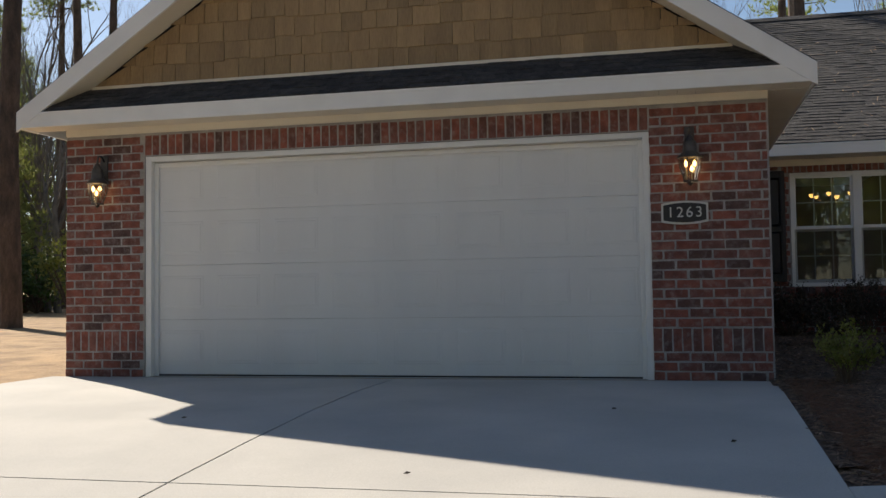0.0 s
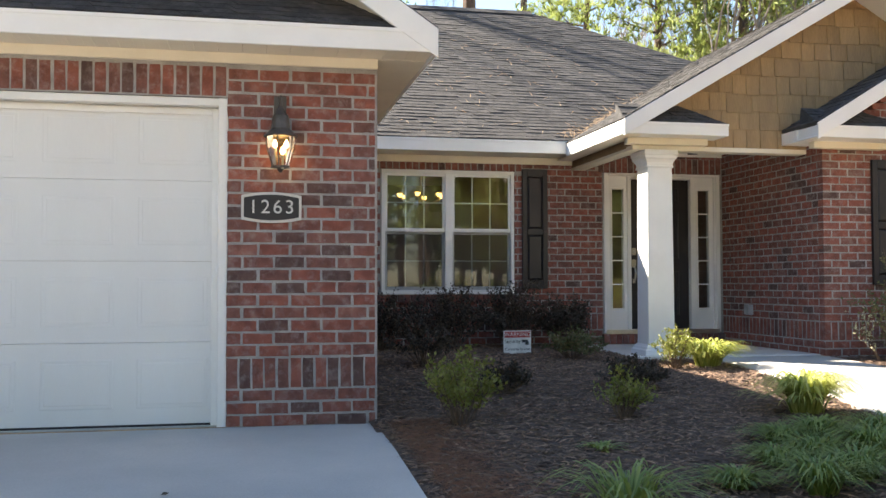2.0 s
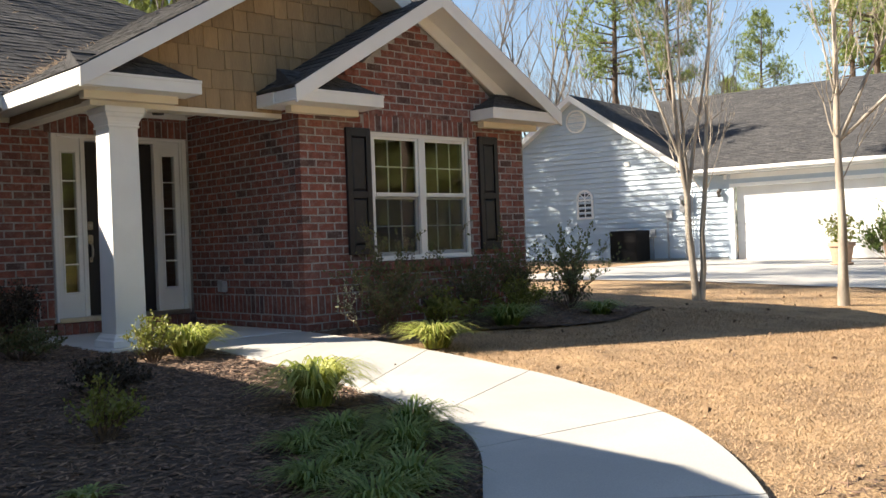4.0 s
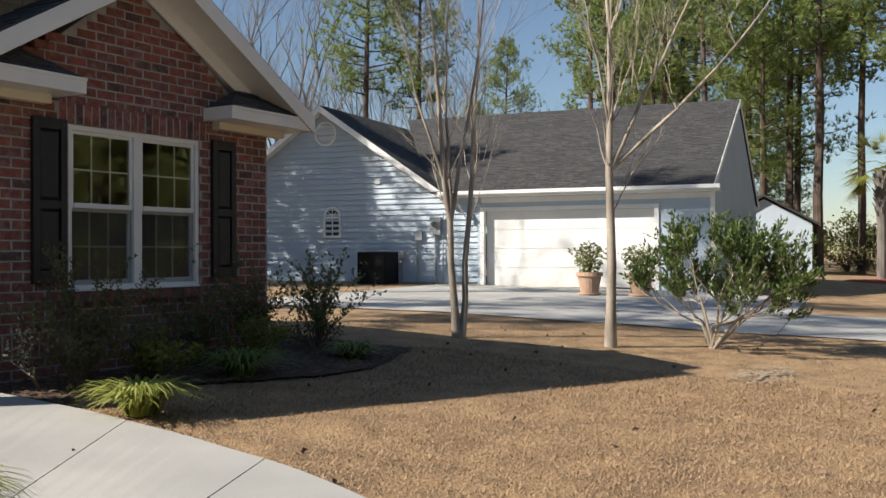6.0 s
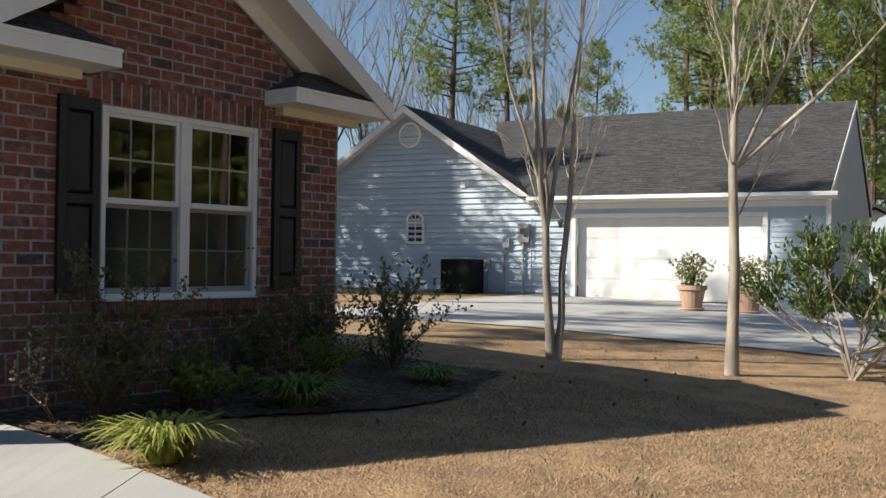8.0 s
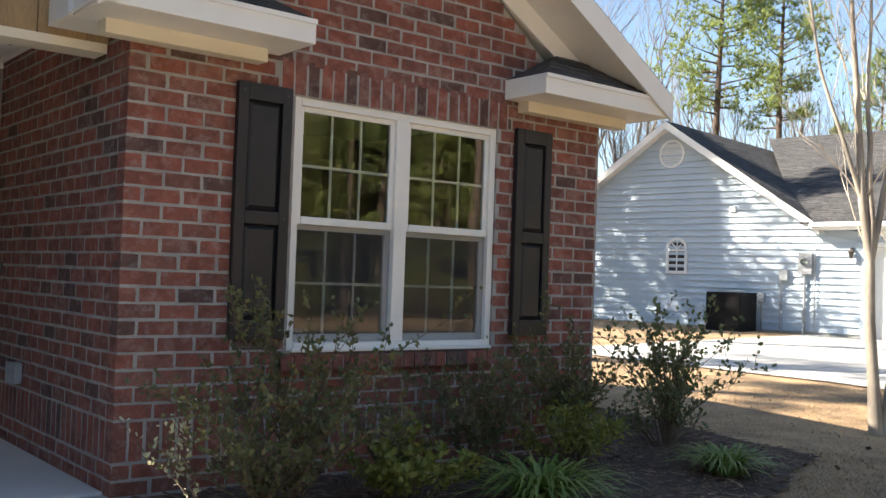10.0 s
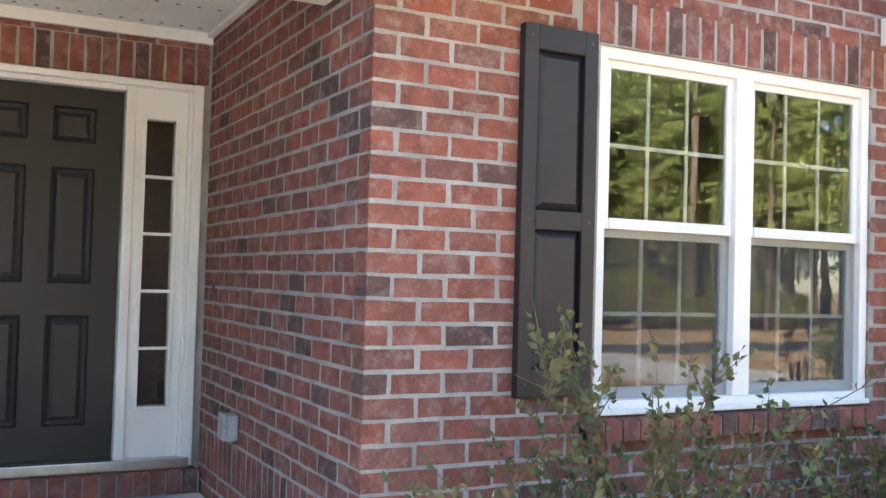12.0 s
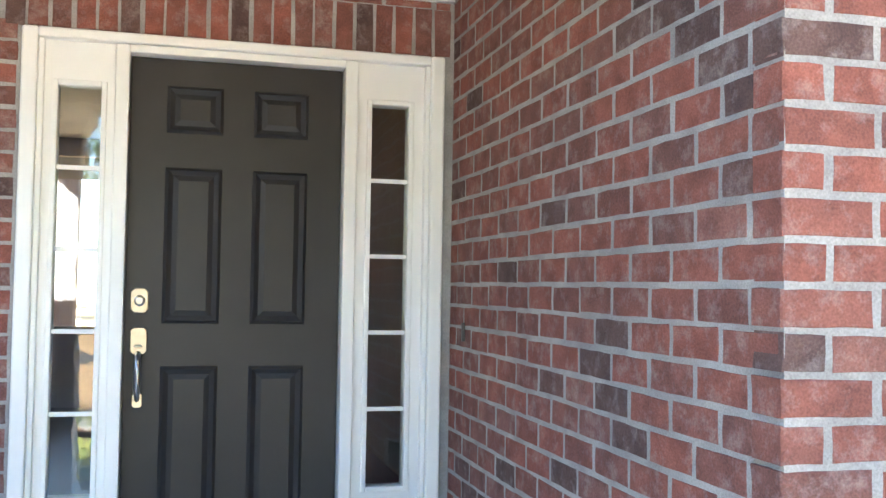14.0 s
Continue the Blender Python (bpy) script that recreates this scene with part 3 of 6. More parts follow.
def gable_line(xm, zp, p):
    return lambda x: zp - p * abs(x - xm)


roof_slope("slope", (GR, GFRONT + 0.01, GE), (GR, 19, GE), (GM, 19, GPEAK), (GM, GFRONT + 0.01, GPEAK), "", groof, tabs=False)
roof_slope("slope", (GL, GFRONT + 0.01, GE), (GL, 19, GE), (GM, 19, GPEAK), (GM, GFRONT + 0.01, GPEAK), "", groof, tabs=False)
roof_slope("pent_slope", (GL + 0.12, GFRONT + 0.015, GE - 0.01), (GR - 0.12, GFRONT + 0.015, GE - 0.01), (GR - 0.62, GF + 0.02, GE + 0.25), (GL + 0.62, GF + 0.02, GE + 0.25), "dark shingled pent strip", groof, exposure=0.1, seed=5)


def rake(name, xa, za, xb, zb, y0, y1, deep, parent, mat=TRIM):
    """A rake board from the eave (xa, za) to the peak (xb, zb), its top edge along that line."""
    return part(name, Mesh().prism([(xa, 0, za), (xb, 0, zb), (xb, 0, zb - deep), (xa, 0, za - deep)], (0, y0, 0), (0, y1, 0)), mat, parent, bevel=0.004)


for sx, xe in ((1, GR), (-1, GL)):
    rake("rake_board", xe, GE - 0.012, GM, GPEAK - 0.012, GFRONT - 0.005, GFRONT + 0.022, 0.19, groof)
    sheet("rake_soffit", (xe, GFRONT + 0.025, GE - 0.17), (xe, GF + 0.02, GE - 0.17), (GM, GF + 0.02, GPEAK - 0.17), (GM, GFRONT + 0.025, GPEAK - 0.17), 0.01 * sx, CREAM, groof, "cream soffit")
part("fascia", Mesh().box(GL, GR, GFRONT, GFRONT + 0.025, GE - 0.165, GE - 0.022), TRIM, groof, bevel=0.004)
part("fascia_lip", Mesh().box(GL + 0.12, GR - 0.12, GFRONT - 0.008, GFRONT + 0.001, GE - 0.045, GE - 0.022), TRIM, groof)
part("fascia", Mesh().box(GR - 0.025, GR, GFRONT + 0.025, 13.1, GE - 0.165, GE - 0.02), TRIM, groof, bevel=0.004)
part("fascia", Mesh().box(GL, GL + 0.025, GFRONT + 0.025, 19, GE - 0.165, GE - 0.02), TRIM, groof, bevel=0.004)
m = Mesh()
x = GL + 0.03
while x < GR - 0.04:
    m.box(x, min(x + 0.148, GR - 0.03), GFRONT + 0.025, GF - 0.022, GE - 0.16, GE - 0.15)
    m.box(x + 0.06, x + 0.09, GFRONT + 0.06, GF - 0.06, GE - 0.1615, GE - 0.16)
    x += 0.15
part("soffit", m, CREAM, groof, "cream vented soffit panels")
part("soffit", Mesh().box(GX1 + 0.001, GR - 0.026, GF - 0.02, 13.05, GE - 0.162, GE - 0.15), CREAM, groof, "cream soffit panel")
part("frieze_board", Mesh().box(GX0 + 0.002, GX1 - 0.002, GF - 0.02, GF + 0.03, 2.335, GE - 0.15), CREAM, groof, "cream frieze board", bevel=0.004)
ggable = solid("wall_garage_gable", Mesh().prism([(GX0, 0, GE - 0.1), (GX1, 0, GE - 0.1), (GM, 0, GPEAK - 0.2)], (0, GF + 0.02, 0), (0, GF + 0.15, 0)), SHAKE, "tan cedar-look shake gable above the garage", "gable wall")
shakes(ggable, GF + 0.02, GX0 + 0.2, GX1 - 0.2, GE + 0.26, gable_line(GM, GPEAK - 0.19, GP), 0.185, 3, 300)
part("gable_trim", Mesh().box(GL + 0.62, GR - 0.62, GF - 0.012, GF + 0.02, GE + 0.222, GE + 0.258), CREAM, ggable, "cream gable trim strip")

# ---------------------------------------------------------------- main house
MF, MY = 13.59, 13.12
EZ = 2.63
HX1 = 9.13
DX0, DX1, DZ0, DZ1 = 4.16, 5.73, 0.30, 2.31
W1 = (1.36, 3.01, 0.80, 2.30)
wall_main = solid("wall_main", Mesh().box(GX1, W1[0], MF + 0.002, MF + 0.2, -0.2, 2.75).box(W1[0], W1[1], MF + 0.002, MF + 0.2, -0.2, W1[2]).box(W1[0], W1[1], MF + 0.002, MF + 0.2, W1[3], 2.75)
                  .box(W1[1], DX0, MF + 0.002, MF + 0.2, -0.2, 2.75).box(DX0, DX1, MF + 0.002, MF + 0.2, DZ1, 2.75).box(DX0, DX1, MF + 0.002, MF + 0.2, -0.2, DZ0).box(DX1, 5.8, MF + 0.002, MF + 0.2, -0.2, 2.75), MORTAR,
                  "red brick front wall of the house with grey mortar", "wall")
hole = [(W1[0], W1[1], W1[2] - 0.1, W1[3]), (DX0, DX1, DZ0 - 0.2, DZ1)]
lay_bricks(wall_main, Matrix.Translation((0, MF, 0)), GX1, 5.77, 0.11, 0.354, 1, hole, limit=0)
lay_bricks(wall_main, Matrix.Translation((0, MF, 0)), GX1, 5.77, 0.557, 2.7, 0, hole, [(GX1, 4.16, 0.354), (W1[0] - 0.1, W1[1] + 0.1, W1[3] + 0.004), (DX0 - 0.06, 5.77, DZ1 + 0.006)], near=(4.9, 2.2), limit=300)
m = Mesh()
for i in range(int((W1[1] - W1[0] + 0.1) / COURSE)):
    m.add([Vector(v) for v in Mesh().box(W1[0] - 0.05 + i * COURSE, W1[0] - 0.05 + (i + 1) * COURSE - JOINT, MF - 0.05, MF + 0.06, W1[2] - 0.1, W1[2] - 0.012).v], Mesh().box(0, 1, 0, 1, 0, 1).f)
part("rowlock_sill", m, BRICK, wall_main, "rowlock brick window sill")

mroof = thing("main_roof", "weathered grey shingled hip roof of the house", "roof", kind="structure")
MP, RX, RY = 0.64, 4.4, 17.5
RZ = EZ + MP * (RY - MY)
roof_slope("slope", (-2.0, MY, EZ), (9.5, MY, EZ), (RX, RY, RZ), (-2.0, RY, RZ), "", mroof, exposure=0.135, seed=8)
roof_slope("slope", (9.5, MY, EZ), (9.5, 22, EZ), (RX, RY, RZ), (RX, RY, RZ - 0.001), "", mroof, tabs=False)
roof_slope("slope", (-6, 22, EZ), (9.5, 22, EZ), (RX, RY, RZ), (-6, RY, RZ), "", mroof, tabs=False)
part("ridge_cap", Mesh().prism([(0, -0.14, -0.075), (0, 0, 0.02), (0, 0.14, -0.075)], (-2, RY, RZ + 0.01), (RX, RY, RZ + 0.01)), SHINGLE, mroof)
part("fascia", Mesh().box(GR, 3.6, MY - 0.005, MY + 0.02, EZ - 0.16, EZ - 0.012), TRIM, mroof, bevel=0.004)
part("gutter_lip", Mesh().box(GR, 3.6, MY - 0.013, MY - 0.004, EZ - 0.04, EZ - 0.012), TRIM, mroof)
part("soffit", Mesh().box(GX1, 3.8, MY + 0.02, MF - 0.02, EZ - 0.155, EZ - 0.145), CREAM, mroof, "cream soffit panel")
part("frieze_board", Mesh().box(GX1 + 0.01, 3.75, MF - 0.02, MF + 0.02, EZ - 0.24, EZ - 0.155), CREAM, mroof, "cream frieze board", bevel=0.003)

# ---------------------------------------------------------------- bay
BX0, BX1, BF = 5.77, 9.13, 11.35
W2 = (6.695, 8.175, 0.83, 2.215)
BZ = 0.07
BM, BP, BE = (BX0 + BX1) / 2, 0.60, 2.565
BL, BR, BFRONT = 5.47, 9.43, 10.95
BPEAK = BE + BP * (BR - BM)
PG = 11.66
brl = gable_line(BM, BPEAK - 0.2, BP)
wall_bay = solid("wall_bay", Mesh().box(BX0 + 0.002, W2[0], BF + 0.002, BF + 0.2, -0.2, 2.4).box(W2[1], BX1 - 0.002, BF + 0.002, BF + 0.2, -0.2, 2.4).box(W2[0], W2[1], BF + 0.002, BF + 0.2, -0.2, W2[2]).box(W2[0], W2[1], BF + 0.002, BF + 0.2, W2[3], 2.4)
                 .prism([(BX0 + 0.15, 0, 2.4), (BX1 - 0.15, 0, 2.4), (BM, 0, BPEAK - 0.17)], (0, BF + 0.002, 0), (0, BF + 0.2, 0)), MORTAR, "red brick gabled bay with grey mortar joints", "wall")
bm_ = Matrix.Translation((0, BF, 0))
bh = [(W2[0], W2[1], W2[2] - 0.1, W2[3])]
lay_bricks(wall_bay, bm_, BX0, BX1, BZ, BZ + 0.244, 1, bh, limit=0)
lay_bricks(wall_bay, bm_, BX0, BX1, BZ + 0.447, BPEAK, 0, bh, [(BX0, BX1, BZ + 0.244), (W2[0] - 0.09, W2[1] + 0.09, W2[3] + 0.004)], roof=brl, near=(6.2, 1.5), limit=300)
n = int((W2[1] - W2[0] + 0.12) / COURSE)
for i in range(n):
    a = W2[0] - 0.06 + i * COURSE
    part("sill_brick", Mesh().prism([(a, -0.055, W2[2] - 0.1), (a, -0.055, W2[2] - 0.022), (a, 0.05, W2[2] - 0.006), (a, 0.05, W2[2] - 0.1)], (0, BF, 0), (COURSE - JOINT, BF, 0)), BRICK, wall_bay)
part("sill_mortar", Mesh().box(W2[0] - 0.06, W2[0] - 0.06 + n * COURSE - JOINT, BF - 0.045, BF + 0.04, W2[2] - 0.097, W2[2] - 0.03), MORTAR, wall_bay)
wall_porch = solid("wall_porch", Mesh().box(BX0 + 0.002, BX0 + 0.2, BF + 0.2, MF + 0.002, -0.2, 2.72), MORTAR, "red brick side wall of the porch", "wall")
ps = Matrix.Translation((BX0, 0, 0)) @ Matrix.Rotation(radians(-90), 4, "Z")
lay_bricks(wall_porch, ps, -BF - 11 * LONG, -BF, BZ, BZ + 0.244, 0, limit=0)
lay_bricks(wall_porch, ps, -BF - 11 * LONG, -BF, BZ + 0.447, 2.65, 1, (), [(-BF - 11 * LONG, -BF - 0.1, BZ + 0.244)], near=(-11.9, 1.5), limit=300)
solid("wall_right", Mesh().box(BX1 - 0.2, BX1 - 0.002, BF + 0.2, 19.0, -0.2, 2.4), MORTAR, "brick right side wall of the house", "wall")

broof = thing("bay_roof", "dark shingled gable roof of the bay with white boxed eaves", "roof", kind="structure")
roof_slope("slope", (BL, BFRONT + 0.01, BE), (BL, PG - 0.02, BE), (BM, PG - 0.02, BPEAK), (BM, BFRONT + 0.01, BPEAK), "", broof, exposure=0.135, seed=11)
roof_slope("slope", (BR, BFRONT + 0.01, BE), (BR, 17, BE), (BM, 17, BPEAK), (BM, BFRONT + 0.01, BPEAK), "", broof, tabs=False)
for sx, xe in ((1, BR), (-1, BL)):
    rake("rake_board", xe, BE - 0.012, BM, BPEAK - 0.012, BFRONT, BFRONT + 0.025, 0.17, broof)
    sheet("rake_soffit", (xe, BFRONT + 0.025, BE - 0.155), (xe, BF + 0.01, BE - 0.155), (BM, BF + 0.01, BPEAK - 0.155), (BM, BFRONT + 0.025, BPEAK - 0.155), 0.01 * sx, TRIM, broof, "white rake soffit")
    rake("rake_frieze", xe - sx * 0.3, BE - 0.16 + 0.3 * BP, BM, BPEAK - 0.16, BF - 0.02, BF + 0.02, 0.05, broof)


def eave_return(parent, xa, xb, y0, y1, ze, left, seed):
    """A boxed eave return with a small hipped shingle cap. left: the hip falls to the left end (the other end dies at the rake)."""
    part("return_box", Mesh().box(xa, xb, y0, y1, ze - 0.155, ze - 0.03), TRIM, parent, bevel=0.004)
    part("return_lip", Mesh().box(xa, xb, y0 - 0.01, y0, ze - 0.055, ze - 0.03), TRIM, parent)
    part("return_frieze", Mesh().box(xa + 0.12, xb - 0.12, y1 - 0.1, y1, ze - 0.225, ze - 0.155), CREAM, parent, bevel=0.003)
    cap = Mesh()
    p = [(xa, y0, ze - 0.03), (xb, y0, ze - 0.03), (xb, y1 - 0.02, ze - 0.03), (xa, y1 - 0.02, ze - 0.03)]
    if left:
        top = [(xa + 0.42, y1 - 0.02, ze + 0.2), (xb - 0.02, y1 - 0.02, ze + 0.2)]
    else:
        top = [(xa + 0.02, y1 - 0.02, ze + 0.2), (xb - 0.42, y1 - 0.02, ze + 0.2)]
    cap.add(p + top, [(0, 1, 5, 4), (1, 2, 5), (3, 0, 4), (2, 3, 4, 5), (3, 2, 1, 0)])
    part("return_cap", cap, SHINGLE, parent, "dark shingled cap")
    if left:
        roof_slope("cap_slope", (xa + 0.02, y0 + 0.01, ze - 0.025), (xb - 0.01, y0 + 0.01, ze - 0.025), (xb - 0.02, y1 - 0.03, ze + 0.2), (xa + 0.42, y1 - 0.03, ze + 0.2), "", parent, exposure=0.1, thick=0.004, seed=seed)
    else:
        roof_slope("cap_slope", (xa + 0.01, y0 + 0.01, ze - 0.025), (xb - 0.02, y0 + 0.01, ze - 0.025), (xb - 0.42, y1 - 0.03, ze + 0.2), (xa + 0.02, y1 - 0.03, ze + 0.2), "", parent, exposure=0.1, thick=0.004, seed=seed)


eave_return(broof, BL + 0.02, 6.58, BFRONT + 0.026, BF - 0.002, BE, False, 21)
eave_return(broof, 8.22, BR - 0.02, BFRONT + 0.026, BF - 0.002, BE, True, 22)
part("eave_box", Mesh().box(BL, BX0 - 0.002, BF - 0.002, PG - 0.02, BE - 0.155, BE - 0.03), TRIM, broof)
part("eave_box", Mesh().box(BX1 + 0.002, BR, BF - 0.002, 19, BE - 0.155, BE - 0.03), TRIM, broof)

# ---------------------------------------------------------------- porch
PM, PP, PE = 6.35, 0.585, 2.60
PL, PFRONT = 3.52, 11.3
PPEAK = PE + PP * (PM - PL)
PR = PM + (PM - PL)
proof = thing("porch_roof", "grey shingled porch gable roof with white rake boards", "roof", kind="structure")
roof_slope("slope", (PL, PFRONT + 0.01, PE), (PL, 13.12, PE), (PM, 15.75, PPEAK), (PM, PFRONT + 0.01, PPEAK), "", proof, exposure=0.135, seed=14)
roof_slope("slope", (PR, PFRONT + 0.01, PE), (PR, 13.0, PE), (PM, 15.75, PPEAK), (PM, PFRONT + 0.01, PPEAK), "", proof, tabs=False)
for xe in (PL, PR):
    rake("rake_board", xe, PE - 0.012, PM, PPEAK - 0.012, PFRONT, PFRONT + 0.025, 0.17, proof)
    s = 1 if xe > PM else -1
    sheet("rake_soffit", (xe, PFRONT + 0.025, PE - 0.155), (xe, PG, PE - 0.155), (PM, PG, PPEAK - 0.155), (PM, PFRONT + 0.025, PPEAK - 0.155), 0.01 * s, TRIM, proof, "white rake soffit")
part("fascia", Mesh().box(PL - 0.002, PL + 0.022, PFRONT + 0.025, 13.12, PE - 0.16, PE - 0.015), TRIM, proof, bevel=0.004)
part("soffit", Mesh().box(PL + 0.022, 3.74, PFRONT + 0.1, 13.55, PE - 0.16, PE - 0.15), CREAM, proof, "cream soffit panel")
eave_return(proof, PL + 0.02, 4.68, PFRONT + 0.026, PG - 0.002, PE, False, 23)
pgable = solid("wall_porch_gable", Mesh().prism([(3.75, 0, 2.36), (BX0 + 0.6, 0, 2.36), (9.0, 0, 2.6), (PM, 0, PPEAK - 0.16), (3.75, 0, PE - 0.05)], (0, PG, 0), (0, PG + 0.14, 0)), SHAKE, "tan cedar-look shake gable over the porch", "gable wall")
shakes(pgable, PG, 3.75, 8.6, 2.375, gable_line(PM, PPEAK - 0.17, PP), 0.2, 9, 300, (0.16, 0.2, 0.24, 0.3))
part("beam_trim", Mesh().box(3.745, 5.76, PG - 0.025, PG + 0.15, 2.325, 2.372), CREAM, pgable, "cream strip under the beam")
part("side_beam", Mesh().box(3.75, 3.9, PG + 0.14, MF - 0.002, 2.36, 2.62), SHAKE, pgable, "tan clad side beam")
part("side_trim", Mesh().box(3.745, 3.905, PG + 0.15, MF - 0.002, 2.33, 2.358), CREAM, pgable)
m = Mesh()
y = PG + 0.15
while y < MF:
    m.box(3.9, 5.77, y, min(y + 0.1, MF), 2.6, 2.615)
    y += 0.104
ceil_ob = solid("ceiling_porch", m.box(3.9, 5.77, PG + 0.14, MF, 2.612, 2.63), TRIM, "white beaded porch ceiling", "ceiling")
holes = Mesh()
for yy in (MF - 0.1, MF - 0.5, MF - 0.9, MF - 1.3):
    for i in range(18):
        holes.box(3.97 + i * 0.1, 3.988 + i * 0.1, yy, yy + 0.012, 2.5965, 2.599)
tagged(part("vent_holes", holes, PLAQUE, ceil_ob, "small dark vent slots"), kind="stuff")
solid("crown_porch", Mesh().box(3.9, 5.765, MF - 0.03, MF - 0.002, 2.535, 2.597).box(5.735, 5.766, PG + 0.15, MF - 0.03, 2.57, 2.594), TRIM, "white ceiling moulding in the porch", "trim")
porch = solid("floor_porch", Mesh().box(3.72, 5.768, 11.43, MF, -0.1, 0.165), PORCHSLAB, "smooth pale concrete porch floor", "floor", bevel=0.01)
stepm = thing("door_step", "brick rowlock step under the front door", "step", kind="structure")
for i in range(20):
    a = 4.13 + i * 0.0813
    if a + 0.07 < 5.765:
        part("brick", Mesh().box(a, a + 0.0713, MF - 0.09, MF + 0.05, 0.17, DZ0 - 0.012), BRICK, stepm)
part("bed", Mesh().box(4.13, 5.76, MF - 0.08, MF + 0.06, 0.166, DZ0 - 0.022), MORTAR, stepm)

col = thing("porch_column", "white square tapered porch column with moulded capital", "column", (4.05, 11.78, 0.165))
def sq(m, prof):
    k = len(m.v)
    for r, z in prof:
        m.v += [(-r, -r, z), (r, -r, z), (r, r, z), (-r, r, z)]
    n = len(prof)
    for i in range(n - 1):
        for j in range(4):
            a, b = k + i * 4 + j, k + i * 4 + (j + 1) % 4
            m.f.append((a, b, b + 4, a + 4))
    m.f += [(k + 3, k + 2, k + 1, k), tuple(k + (n - 1) * 4 + j for j in range(4))]
    return m
part("base", sq(Mesh(), [(0.2, 0), (0.2, 0.055), (0.185, 0.065), (0.18, 0.085), (0.165, 0.1), (0.155, 0.115)]), TRIM, col, bevel=0.004)
part("shaft", sq(Mesh(), [(0.148, 0.113), (0.138, 1.98)]), TRIM, col, bevel=0.005)
part("capital", sq(Mesh(), [(0.15, 1.975), (0.155, 1.99), (0.145, 2.0), (0.15, 2.03), (0.165, 2.06), (0.18, 2.075), (0.18, 2.105), (0.19, 2.11), (0.19, 2.16)]), TRIM, col, bevel=0.003)

# a small hexagonal lantern close under the porch ceiling
pend = thing("porch_lantern", "small bronze hexagonal ceiling lantern with lit bulbs", "ceiling lamp", (4.87, 12.55, 2.6))
part("canopy", Mesh().lathe([(0.045, -0.035), (0.06, -0.02), (0.062, 0.0)], sides=16), BRONZE, pend, smooth=True)
part("cap", Mesh().lathe([(0.092, -0.062), (0.09, -0.05), (0.03, -0.034)], sides=6), BRONZE, pend)
for k in range(6):
    c, q_ = math.cos(k * math.pi / 3), math.sin(k * math.pi / 3)
    part("cage_bar", Mesh().tube([(0.085 * c, 0.085 * q_, -0.062), (0.062 * c, 0.062 * q_, -0.168)], [0.0045] * 2, 4), BRONZE, pend)
part("bottom_rim", Mesh().lathe([(0.056, -0.178), (0.066, -0.176), (0.066, -0.166), (0.056, -0.164)], sides=6), BRONZE, pend)
g = Mesh()
for z, rr in ((-0.064, 0.079), (-0.165, 0.057)):
    g.v += [(rr * math.cos(j * math.pi / 3), rr * math.sin(j * math.pi / 3), z) for j in range(6)]
g.f += [(j, (j + 1) % 6, 6 + (j + 1) % 6, 6 + j) for j in range(6)]
part("glass", g, LAMPGLASS, pend, "clear glass").visible_shadow = False
for c, q_ in ((0.02, 0.0), (-0.014, 0.018), (-0.014, -0.018)):
    bb = part("bulb", Mesh().lathe([(0.006, -0.02), (0.013, -0.008), (0.014, 0.004), (0.008, 0.02), (0.002, 0.032)], (c, q_, -0.12), 10), BULB, pend, "glowing candle bulb", smooth=True)
    part("candle", Mesh().lathe([(0.007, -0.045), (0.007, -0.021)], (c, q_, -0.12), 8), BRASS, bb)
pl_light = new("porch_lantern_light", bpy.data.lights.new("porch_lantern_light", "POINT"))
pl_light.data.energy, pl_light.data.color, pl_light.data.shadow_soft_size = 0.15, (1.0, 0.7, 0.36), 0.03
pl_light.location = (4.87, 12.55, 2.475)

# ---------------------------------------------------------------- interior behind the windows
solid("wall_interior_back", Mesh().box(0.6, 3.35, 18.9, 19.0, 0, 2.75).box(4.0, 9.0, 18.9, 19.0, 0, 2.75).box(3.35, 4.0, 18.9, 19.0, 0, 1.0).box(3.35, 4.0, 18.9, 19.0, 2.5, 2.75), INTERIOR, "beige painted interior wall with a rear window", "wall")
solid("floor_interior", Mesh().box(0.62, 9.0, MF + 0.2, 18.9, 0.1, 0.3).box(6.0, 9.0, BF + 0.2, MF + 0.2, 0.1, 0.3), WOODFLOOR, "dark wood floor inside the house", "floor")
solid("ceiling_interior", Mesh().box(0.62, 9.0, MF + 0.2, 18.9, 2.66, 2.7).box(5.98, 8.93, BF + 0.2, MF + 0.2, 2.42, 2.46), TRIM, "white interior ceiling", "ceiling")
solid("wall_interior_bedroom", Mesh().box(5.97, 6.05, MF + 0.2, 18.9, 0.3, 2.66).box(8.85, 8.93, BF + 0.2, 18.9, 0.3, 2.66), INTERIOR, "beige painted interior wall", "wall")
solid("wall_interior_hall", Mesh().box(3.14, 3.24, MF + 0.2, 18.9, 0.3, 2.66), INTERIOR, "beige painted wall between rooms", "wall")
solid("wall_interior_left", Mesh().box(0.62, 0.7, MF + 0.2, 18.9, 0.3, 2.66), INTERIOR, "beige painted interior wall", "wall")

